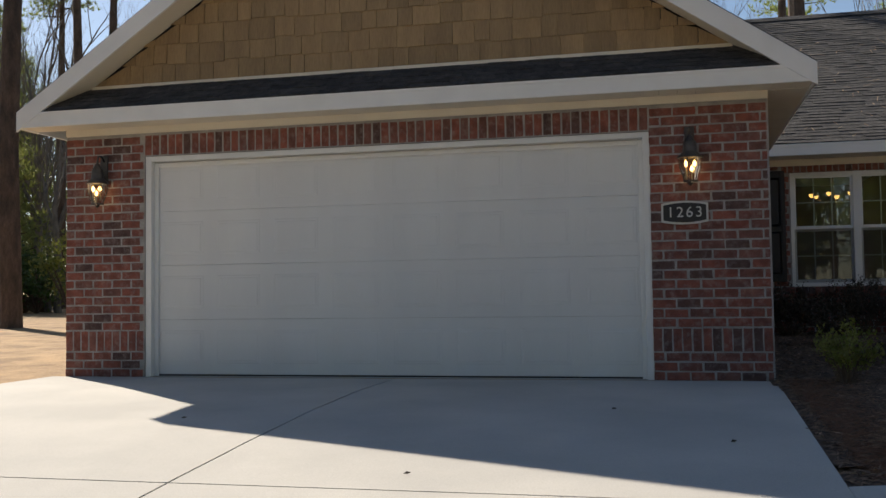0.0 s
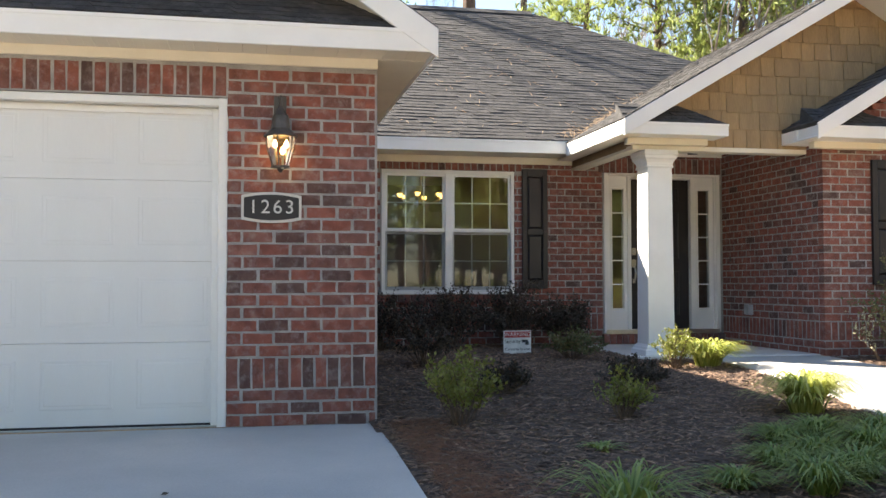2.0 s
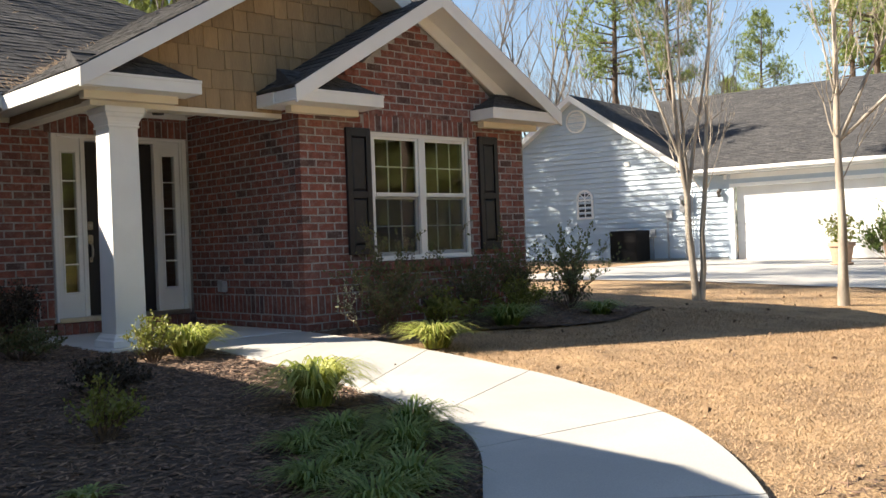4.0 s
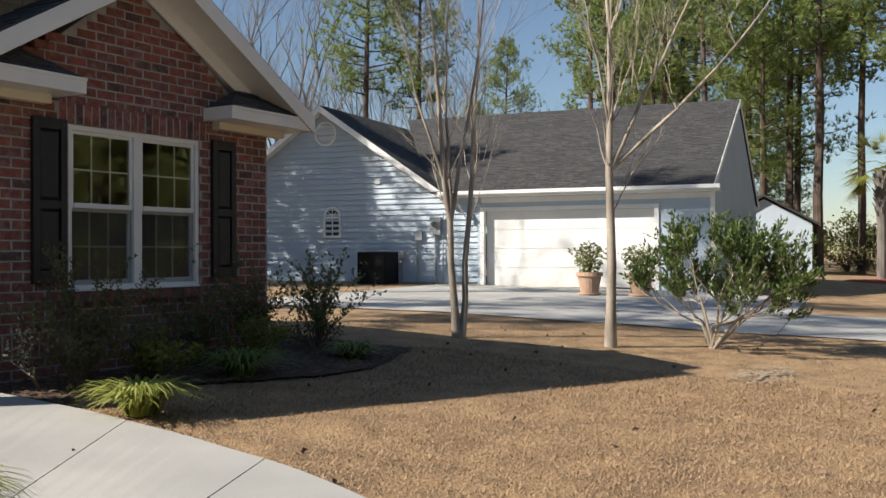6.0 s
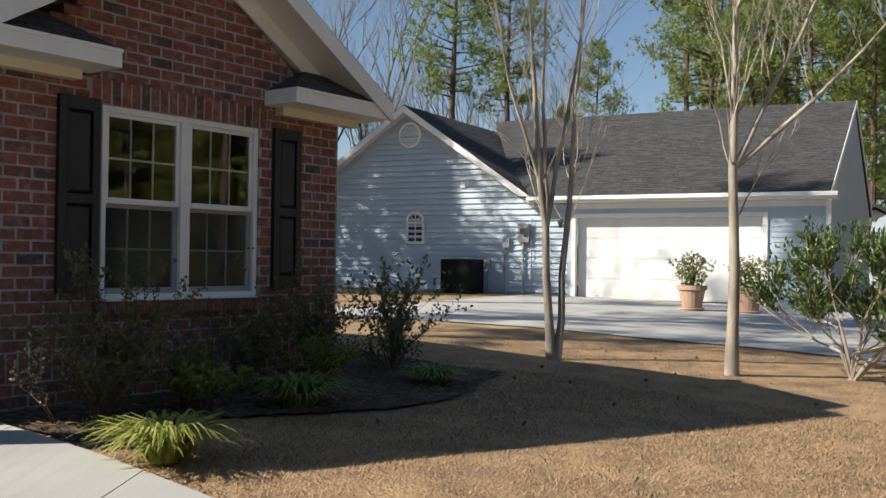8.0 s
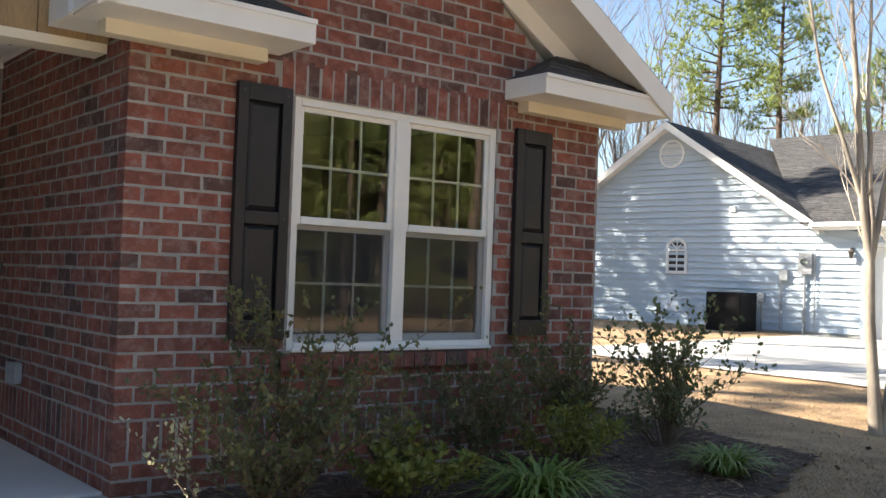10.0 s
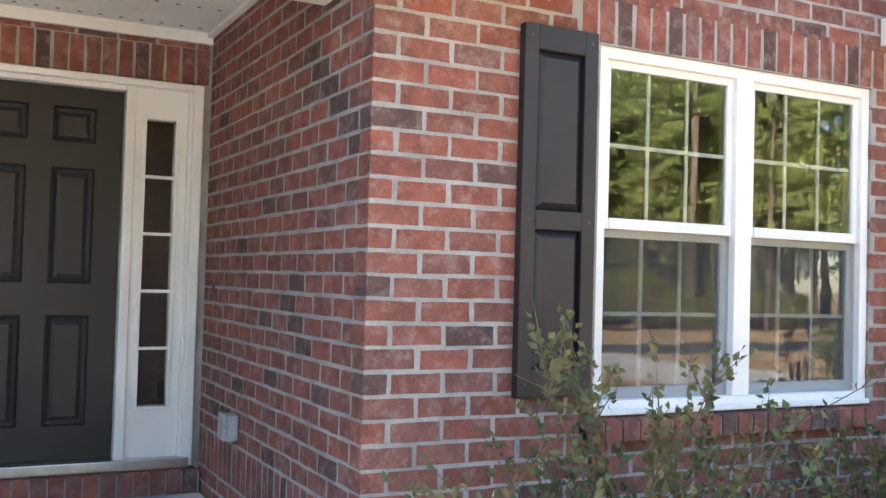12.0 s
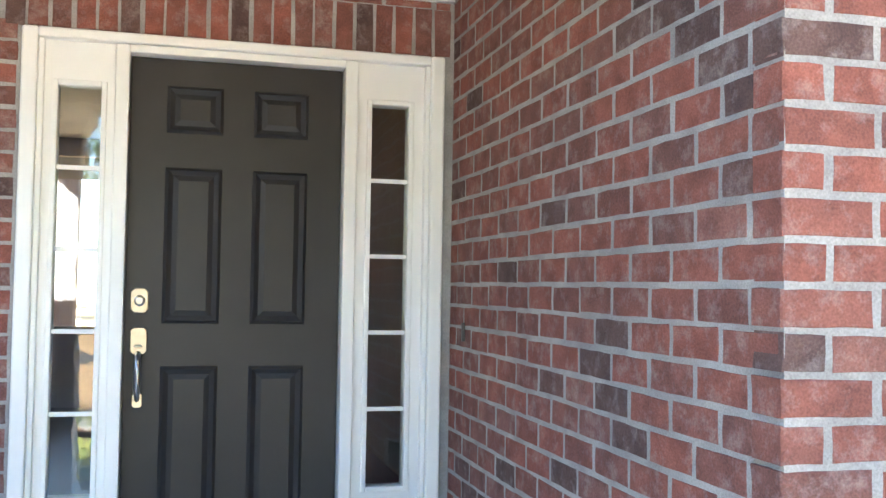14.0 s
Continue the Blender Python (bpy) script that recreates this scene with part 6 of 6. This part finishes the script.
grass = Mesh()
n = 0
while n < 190000:
    u = r.random()
    x, y = (r.uniform(3.0, 11), r.uniform(3.5, 10.9)) if u < 0.72 else (r.uniform(9, 20), r.uniform(3, 13))
    if not on_lawn(x, y):
        continue
    n += 1
    a, l = r.uniform(0, 6.28), r.uniform(0.018, 0.05)
    c = Vector((x, y, ground_z(x, y) - 0.012))
    d, s = Vector((math.cos(a) * 0.9, math.sin(a) * 0.9, r.uniform(0.15, 0.75))) * l, Vector((-math.sin(a), math.cos(a), 0)) * 0.0028
    grass.add([c - s, c + s, c + d], [(0, 1, 2)])
tagged(part("grass", grass, STRAW), "short dry tan dormant grass blades", "grass", kind="stuff")
sand = Mesh()
for k in range(420):
    a, q = r.uniform(0, 6.28), r.uniform(0, 1) ** 0.7
    cx, cy, rr = 11.45 + math.cos(a) * 0.85 * q, 6.85 + math.sin(a) * 0.3 * q, r.uniform(0.006, 0.026)
    sand.add([(cx + rr * math.cos(j * 0.785) * r.uniform(0.6, 1.4), cy + rr * math.sin(j * 0.785) * r.uniform(0.4, 1), ground_z(cx, cy) + 0.004 + 0.00004 * k) for j in range(8)], [tuple(range(8))])
tagged(part("bare_sand", sand, SANDY), "pale bare sandy patch in the lawn", "sand", kind="stuff")
straw = Mesh()
for k in range(230):
    if k < 120:
        f, g = r.uniform(0.02, 0.75), r.uniform(0, 1)
        p = Vector((1.0 + 3.6 * g, MY + (RY - MY) * f, EZ + MP * (RY - MY) * f + 0.022))
        if p.x > PL + 0.2 + (p.y - 13.1) * 0.9:
            continue
    else:
        f = r.uniform(0, 1) ** 1.6
        p = Vector((PL + 0.1 + 1.2 * f + r.gauss(0, 0.1), 13.12 + 1.1 * f + r.gauss(0, 0.06), 0))
        p.z = max(EZ + MP * (p.y - MY), PE + PP * (p.x - PL)) + 0.03
    a, l = r.uniform(0, 6.28), r.uniform(0.035, 0.085)
    d = Vector((math.cos(a), math.sin(a), math.sin(a) * MP)).normalized() * l
    s_ = d.cross(Vector((0, -MP, 1))).normalized() * 0.004
    straw.add([p - d - s_, p + d - s_ * 0.4, p + d + s_ * 0.4, p - d + s_], [(0, 1, 2, 3)])
tagged(part("roof_pine_straw", straw, PINESTRAW), "fallen pine straw lying on the roof shingles", "pine straw", kind="stuff")
litter = Mesh()
for k in range(110):
    x, y = r.uniform(4, 14), r.uniform(2.5, 11)
    if on_lawn(x, y):
        leaf(litter, Vector((x, y, ground_z(x, y) + 0.004)), Vector((r.uniform(-1, 1), r.uniform(-1, 1), r.uniform(0, 0.4))).normalized(), Vector((0, 0, 1)).cross(Vector((r.random(), r.random(), 0.1))), 0.06, 0.02)
tagged(part("fallen_leaves", litter, CHIP), "scattered brown fallen leaves on the lawn", "leaves", kind="stuff")
dl = Mesh()
for x, y in ((0.1, 5.6), (-1.5, 4.7), (-0.6, 6.6), (-3.4, 6.0), (4.9, 9.0), (4.85, 12.9)):
    leaf(dl, Vector((x, y, ground_z(x, y) + (0.034 if y < 11 else 0.028))), Vector((0.8, 0.5, 0.1)), Vector((0.2, -0.5, 1)), 0.045, 0.011)
tagged(part("drive_leaves", dl, DARKLEAF), "few dead leaves lying on the concrete", "leaves", kind="stuff")

# ---------------------------------------------------------------- trees
def limb(st, p, d, length, rad, depth, r, spread=0.55, up=0.25, tips=None, sides=5, fork=(2, 3)):
    """A crooked tapering limb that forks."""
    pts, q, dd = [p], p.copy(), d.normalized()
    n = 4
    for i in range(n):
        dd = (dd + Vector((r.uniform(-1, 1), r.uniform(-1, 1), r.uniform(-0.6, 1) * 0.6 + up * 0.3)) * 0.16).normalized()
        q = q + dd * length / n
        pts.append(q.copy())
    st.tube(pts, [rad * (1 - 0.45 * i / n) for i in range(n + 1)], sides if rad > 0.02 else 3, False)
    if depth == 0:
        if tips is not None:
            tips.append((q.copy(), dd.copy()))
        return
    for k in range(r.randint(*fork)):
        nd = (dd + Vector((r.uniform(-1, 1), r.uniform(-1, 1), r.uniform(-0.4, 0.9))) * spread).normalized()
        at = pts[-1] if k == 0 else pts[r.randint(2, n)]
        limb(st, at, nd, length * r.uniform(0.55, 0.8), rad * 0.55 * r.uniform(0.8, 1.1), depth - 1, r, spread, up, tips, sides, fork)


def pine(height, crown0, seed, mat, reach=2.6, branches=34, dens=20, rad=0.19):
    """A tall loblolly pine: bare tapering trunk, whorled limbs, clusters of needle tufts with gaps."""
    r = random.Random(seed)
    t = thing("pine_tree", "tall pine tree with bare trunk and green needled crown", "tree", (0, 0, -500), "pine woods")
    st = Mesh()
    lean = Vector((r.uniform(-0.5, 0.5), r.uniform(-0.5, 0.5), 0))
    pts = [Vector((0, 0, -0.2)) + lean * (f * f) + Vector((0, 0, height * f)) + Vector((r.uniform(-0.06, 0.06), r.uniform(-0.06, 0.06), 0)) for f in (0, 0.02, 0.2, 0.4, 0.6, 0.8, 1)]
    st.tube(pts, [rad * 1.35, rad * 1.1, rad, rad * 0.85, rad * 0.68, rad * 0.42, 0.02], 9, False)
    nd = Mesh()
    for k in range(branches):
        f = (k + r.random()) / branches
        z = crown0 + (height - crown0) * f
        a = r.uniform(0, 6.28)
        ln = reach * (1 - f) ** 0.6 * r.uniform(0.55, 1.1) + 0.5
        if f < 0.12:
            ln *= 0.6
        base = lean * (z / height) ** 2 + Vector((0, 0, z))
        d = Vector((math.cos(a), math.sin(a), 0.15 + 0.5 * f))
        mid = base + d * ln * 0.5 + Vector((0, 0, -0.05 * ln))
        tip = base + d * ln
        st.tube([base, mid, tip], [0.05 * (1 - f) + 0.015, 0.02, 0.006], 4, False)
        for q in range(dens):
            g = r.uniform(0.35, 1.05)
            c = base.lerp(tip, g) + Vector((r.gauss(0, 0.26), r.gauss(0, 0.26), r.gauss(0, 0.2))) * (0.6 + 0.25 * ln)
            ax = rnd_dir(r, 0.5)
            for u in range(7):
                dd = (ax + rnd_dir(r, 0) * 0.9).normalized() * r.uniform(0.22, 0.4)
                s = dd.cross(rnd_dir(r)).normalized() * 0.026
                nd.add([c - s, c + s, c + dd], [(0, 1, 2)])
    part("trunk", st, BARK, t)
    tagged(part("crown", nd, mat, t), kind="stuff")
    return t


def bare_tree(height, seed, mat, spread=0.5, depth=4, rad=0.12, label="bare grey deciduous tree without leaves", name="bare_tree"):
    r = random.Random(seed)
    t = thing(name, label, "tree", (0, 0, -500), "bare woods")
    st = Mesh()
    p = Vector((0, 0, -0.2))
    pts = [p]
    for i in range(4):
        p = p + Vector((r.uniform(-0.15, 0.15), r.uniform(-0.15, 0.15), height * 0.4 / 4))
        pts.append(p.copy())
    st.tube(pts, [rad * 1.3, rad, rad * 0.95, rad * 0.88, rad * 0.8], 8, False)
    for k in range(4):
        limb(st, pts[-1 - (k % 2)], Vector((r.uniform(-0.5, 0.5), r.uniform(-0.5, 0.5), 1)), height * 0.24, rad * 0.6, depth, r, spread, 0.6)
    part("trunk", st, mat, t)
    return t


def bushy(seed, mat, w, h, n, label, name="woodland_bush"):
    r = random.Random(seed)
    t = thing(name, label, "bush", (0, 0, -500), "woodland understory")
    st, lf = Mesh(), Mesh()
    clumps = []
    for k in range(26):
        a, q, z = r.uniform(0, 6.28), r.uniform(0.1, 1) ** 0.6, r.uniform(0.12, 1)
        clumps.append(Vector((math.cos(a) * q * w / 2 * (1.15 - 0.6 * z), math.sin(a) * q * w / 2 * (1.15 - 0.6 * z), z * h)))
        st.tube([(0, 0, 0), clumps[-1] * 0.5 + Vector((0, 0, 0.1)), clumps[-1]], [0.03, 0.02, 0.008], 4, False)
    for k in range(n):
        c = clumps[k % 26] + Vector((r.gauss(0, 0.16) * w * 0.6, r.gauss(0, 0.16) * w * 0.6, r.gauss(0, 0.12) * h * 0.6))
        if c.z > 0.02:
            leaf(lf, c, rnd_dir(r, 0.2), rnd_dir(r), 0.16 * r.uniform(0.6, 1.2), 0.05)
    part("branching", st, TWIG, t)
    tagged(part("foliage", lf, mat, t), kind="stuff")
    return t


PINES = [pine(19, 9.5, 1, NEEDLE, 3.0, 50, 40, 0.2), pine(15, 4.5, 2, NEEDLE, 2.9, 52, 36, 0.17), pine(13, 3.2, 3, NEEDLE2, 2.9, 52, 36, 0.15), pine(22, 15, 4, NEEDLE, 2.6, 30, 34, 0.24), pine(8, 0.8, 5, NEEDLE2, 2.4, 50, 24, 0.1)]
BARES = [bare_tree(14, 11, GREYBARK, 0.5, 5), bare_tree(11, 12, GREYBARK, 0.6, 5), bare_tree(16, 13, GREYBARK, 0.45, 5, 0.15)]
BUSHES = [bushy(21, LEAF, 2.6, 2.2, 1500, "dense green woodland bush"), bushy(22, YLEAF, 2.8, 2.6, 1500, "loose yellow-green woodland bush"), bushy(23, DULL, 2.4, 1.8, 1200, "dull brown-green twiggy woodland bush")]
used = set()


def plant(ob, x, y, r, s=None):
    s = s or r.uniform(0.85, 1.15)
    m = Matrix.Translation((x, y, ground_z(x, y) - 0.05)) @ Matrix.Rotation(r.uniform(0, 6.28), 4, "Z")
    if ob.name not in used:
        used.add(ob.name)
        ob.matrix_basis = m @ Matrix.Diagonal((s, s, s, 1))
        return ob
    c = copy_thing(ob, m)
    c.scale = (s, s, s)
    return c


r = random.Random(5)


def wood(x0, x1, y0, y1, n, kinds, gap=1.5, lo=0.85, hi=1.15):
    """Plants n trees at random in the rectangle, keeping them apart."""
    done, tries = [], 0
    while len(done) < n and tries < n * 30:
        tries += 1
        x, y = r.uniform(x0, x1), r.uniform(y0, y1)
        if all((x - a) ** 2 + (y - b) ** 2 > gap * gap for a, b in done):
            done.append((x, y))
            plant(r.choice(kinds), x, y, r, r.uniform(lo, hi))


P, B, U = PINES, BARES, BUSHES
wood(-64, -33, 44, 74, 40, [P[0], P[1], P[0], B[0], B[2], P[2]])            # beyond the garage
wood(-50, -30, 40, 50, 14, U)
wood(-42, -19, 29, 44, 22, [B[1], P[4], B[1], B[0]], 1.2)
wood(-36, -17, 27, 36, 16, U)
wood(-28, 14, 46, 66, 36, [P[3], P[3], P[0], B[0], B[1], B[2], B[2]])            # behind the house
wood(14, 44, 40, 58, 44, [B[1], B[2], B[0], B[0], B[1], B[2], B[2], B[1]], 1.5, 0.6, 0.95)  # behind both houses
wood(10, 60, 60, 82, 34, [P[1], P[0], B[2], B[0]], 1.5, 0.5, 0.85)
wood(38, 52, 26, 42, 26, [B[0], B[1], B[2], B[2]], 1.5, 0.55, 0.85)
wood(14, 52, 50, 56, 22, U)
wood(50, 56, 22, 44, 12, U)
wood(48, 64, -2, 28, 17, [P[1], P[0], P[0], P[1]], 2.6, 0.9, 1.15)                      # beyond the neighbouring garage
wood(62, 80, -10, 40, 20, [P[1], P[2], P[0]], 2.0, 0.75, 0.95)
wood(48, 66, -24, 2, 34, [P[1], P[2], P[4], P[2]])
wood(44, 58, -14, 24, 26, U)
wood(-24, 14, -52, -31, 55, [P[1], P[2], P[2], P[4], P[4], P[0]])           # across the street
wood(14, 60, -52, -30, 95, [P[1], P[2], P[2], P[4], P[4], P[1]])
wood(-24, 56, -31, -28.5, 40, [U[0], U[1], U[1]])
wood(42, 76, -46, -27, 26, [P[1], P[2], P[0], P[1]], 1.8, 1.1, 1.35)
wood(-50, -24, -34, 14, 24, [P[1], P[2], P[0]])
for x, y, k in ((14.5, 29.0, 1), (12.6, 31.0, 1), (16.2, 31.5, 2), (11.0, 33.5, 1)):  # these dapple the gable next door
    plant(P[k], x, y, r, 1.0)
plant(B[2], 13.4, 27.8, r, 0.8)
plant(B[0], 15.8, 28.0, r, 0.8)
for x, y in ((-9.5, 30.0), (-11.8, 31.0)):
    plant(B[2], x, y, r, 1.1)
for x, y in ((-24.5, 18.5), (-27.0, 21.0)):  # unseen pines, added out of view to shade the lawn beside the garage
    plant(P[1], x, y, r, 1.0)
plant(B[2], -7.0, 27.5, r, 1.15)
plant(B[0], -4.5, 29.5, r, 1.15)
plant(P[3], -12.95, 16.8, r, 0.84)
for x, y, k in ((-21.5, 32.0, 3), (-27.5, 39.5, 3)):
    plant(P[k], x, y, r, 0.9)
for x, y in ((-22.5, 31.5), (-20.9, 29.8), (-25.3, 36.0), (-23.3, 34.6)):
    plant(B[1], x, y, r, 0.9)
plant(P[3], -24.5, 30.5, r, 0.9)
plant(P[3], -21.5, 34.0, r, 0.9)
plant(B[2], -26.0, 36.0, r, 1.0)
plant(U[1], -18.5, 27.0, r, 0.9)
plant(U[0], -21.5, 29.5, r, 0.9)


def myrtle(x, y, seed, trunks, label):
    """A crape myrtle: smooth pale trunks (height where it leaves the first trunk, slope, length, radius) with sparse bare ascending branches."""
    q = random.Random(seed)
    t = thing("crape_myrtle", label, "tree", (x, y, ground_z(x, y)))
    main = None
    for k, (off, z0, sx, sy, h, rad) in enumerate(trunks):
        st = Mesh()
        p = Vector((off, -off, -0.06)) if z0 == 0 else main[min(range(len(main)), key=lambda i: abs(main[i].z - z0))].copy()
        pts = [p]
        n = 9
        for i in range(n):
            f = (i + 1) / n
            d = Vector((sx * (0.35 + 0.65 * f if z0 == 0 else 1.2 - 0.5 * f), sy * (0.35 + 0.65 * f if z0 == 0 else 1.2 - 0.5 * f), 1)).normalized()
            pts.append(pts[-1] + d * h / n + Vector((q.uniform(-0.03, 0.03), q.uniform(-0.03, 0.03), 0)))
        main = main or pts
        st.tube(pts, [rad * (1.3 if i == 0 else 1.05 - 0.8 * i / n) for i in range(n + 1)], 9, False)
        tr = part('trunk', st, MYRTLE, t, smooth=True)
        st = Mesh()
        for j in range(15):
            i = q.randint(3, n)
            a = q.uniform(0, 6.28)
            limb(st, pts[i], Vector((math.cos(a) * 0.6, math.sin(a) * 0.6, 1)), q.uniform(0.4, 0.85), rad * 0.18, 3, q, 0.5, 0.6, sides=5)
        limb(st, pts[-1], pts[-1] - pts[-2], 0.8, rad * 0.36, 3, q, 0.4, 0.8)
        tagged(part('branchwork', st, MYRTLE, tr), kind='stuff')
    return t


wood(17, 46, 37, 58, 46, [B[0], B[1], B[2], B[2]], 1.3, 0.75, 1.15)
wood(16, 30, 42, 50, 9, [B[2], B[1], P[3], B[0]], 2.5, 0.9, 1.1)
wood(26, 52, -42, -31, 18, [P[0], P[1], P[0]], 2.0, 0.95, 1.15)
for x, y, s in ((38.0, 31.0, 0.86), (39.5, 29.0, 0.8), (48.4, 22.8, 0.95), (50.5, 20.0, 0.9), (55.0, 32.6, 0.72), (51.0, 11.5, 0.95), (49.5, 10.0, 1.0), (44.5, 17.0, 0.85), (52.0, 15.0, 1.0)):
    plant(P[0], x, y, r, s)
for x, y, k in ((3.0, 25.0, 3), (0.0, 27.5, 3), (-3.0, 26.0, 3), (6.0, 29.0, 3)):  # these dapple the drive next door
    plant(P[k], x, y, r, 0.95)
myrtle(12.2, 10.85, 3, ((-0.012, 0, -0.1, 0.08, 4.6, 0.052), (0.03, 0, 0.055, -0.05, 4.6, 0.044), (0, 1.5, -0.02, 0.02, 3.0, 0.028), (0, 1.3, 0.16, -0.14, 3.4, 0.03), (0, 1.8, -0.22, 0.2, 2.6, 0.02)), "bare crape myrtle with several pale trunks in the lawn")
myrtle(12.75, 9.0, 4, ((0, 0, -0.02, 0.02, 5.0, 0.066), (0, 1.9, 0.32, -0.36, 3.0, 0.032), (0, 2.2, 0.75, -0.8, 3.6, 0.028), (0, 2.6, -0.2, 0.2, 1.8, 0.016)), "bare crape myrtle with one main pale trunk in the lawn")
q = random.Random(8)
lean_eb = Vector((0.22, -0.38, 0))
eb = thing("evergreen_bush", "rounded evergreen bush with pale forked trunk on the lawn", "bush", (13.6, 8.0, ground_z(13.6, 8.0)))
st, lf, tips = Mesh(), Mesh(), []
for k in range(5):
    a = k * 1.26 + 0.3
    limb(st, Vector((0, 0, -0.05)), Vector((math.cos(a) * 0.6, math.sin(a) * 0.6, 1)) + lean_eb, 0.72, 0.027, 3, q, 0.75, 0.3, tips, 6)
for k in range(7):
    a = k * 0.9
    c = Vector((math.cos(a) * 0.12, math.sin(a) * 0.12, 0.3))
    st.tube([(0, 0, 0), c], [0.02, 0.014], 5, False)
    limb(st, c, Vector((math.cos(a) * 0.9, math.sin(a) * 0.9, 0.2)) + lean_eb, 0.62, 0.018, 2, q, 0.8, 0.1, tips, 5)
for p, d in tips:
    for w in range(4):
        g = (d + rnd_dir(q, 0.5) * 0.9).normalized() * q.uniform(0.18, 0.42)
        b0 = p - d * q.uniform(0, 0.2)
        st.tube([b0, b0 + g], [0.004, 0.0015], 3, False)
        for u in range(20):
            leaf(lf, b0 + g * q.uniform(0.1, 1.05) + rnd_dir(q, 0) * 0.03, (rnd_dir(q, 0.2) + g.normalized() * 0.7).normalized(), rnd_dir(q), 0.08 * q.uniform(0.7, 1.3), 0.017)
eb.scale = (0.85, 0.85, 0.95)
part("trunk", st, MYRTLE, eb)
tagged(part("foliage", lf, LEAF, eb), kind="stuff")

pt = thing("palm_tree", "cabbage palm with fan leaves beside a red mulch ring", "palm", (40.8, 9.35, ground_z(40, 9)))
pt.scale = (0.9, 0.9, 1.3)
st = Mesh().tube([(0, 0, -0.2), (0.05, 0, 1.5), (0, 0.05, 3.2)], [0.22, 0.2, 0.24], 10)
for k in range(40):
    a, z = k * 2.4, 1.9 + 1.3 * k / 40
    c = Vector((math.cos(a) * 0.2, math.sin(a) * 0.2, z))
    st.tube([c, c + Vector((math.cos(a) * 0.16, math.sin(a) * 0.16, 0.2))], [0.05, 0.02], 4)
part("trunk", st, GREYBARK, pt)
fr = Mesh()
for k in range(34):
    a, e = q.uniform(0, 6.28), q.uniform(-0.5, 1.1)
    d = Vector((math.cos(a) * math.cos(e), math.sin(a) * math.cos(e), math.sin(e)))
    hub = Vector((0, 0.05, 3.25)) + d * 0.9
    side = d.cross(Vector((0, 0, 1))).normalized()
    for u in range(18):
        g = (u / 17 - 0.5) * 2.6
        dd = (d * math.cos(g) + side * math.sin(g)).normalized()
        s = dd.cross(Vector((0, 0, 1))).normalized() * 0.03
        fr.add([hub - s, hub + s, hub + dd * 0.85 + Vector((0, 0, -0.25))], [(0, 1, 2)])
part("fronds", fr, YLEAF, pt)
tagged(part("red_mulch_ring", Mesh().lathe([(1.5, 0.0), (1.2, 0.1), (0.1, 0.14)], (40.8, 9.35, ground_z(40, 9)), 24), REDMULCH), "red mulch ring round the palm", "mulch", kind="stuff")
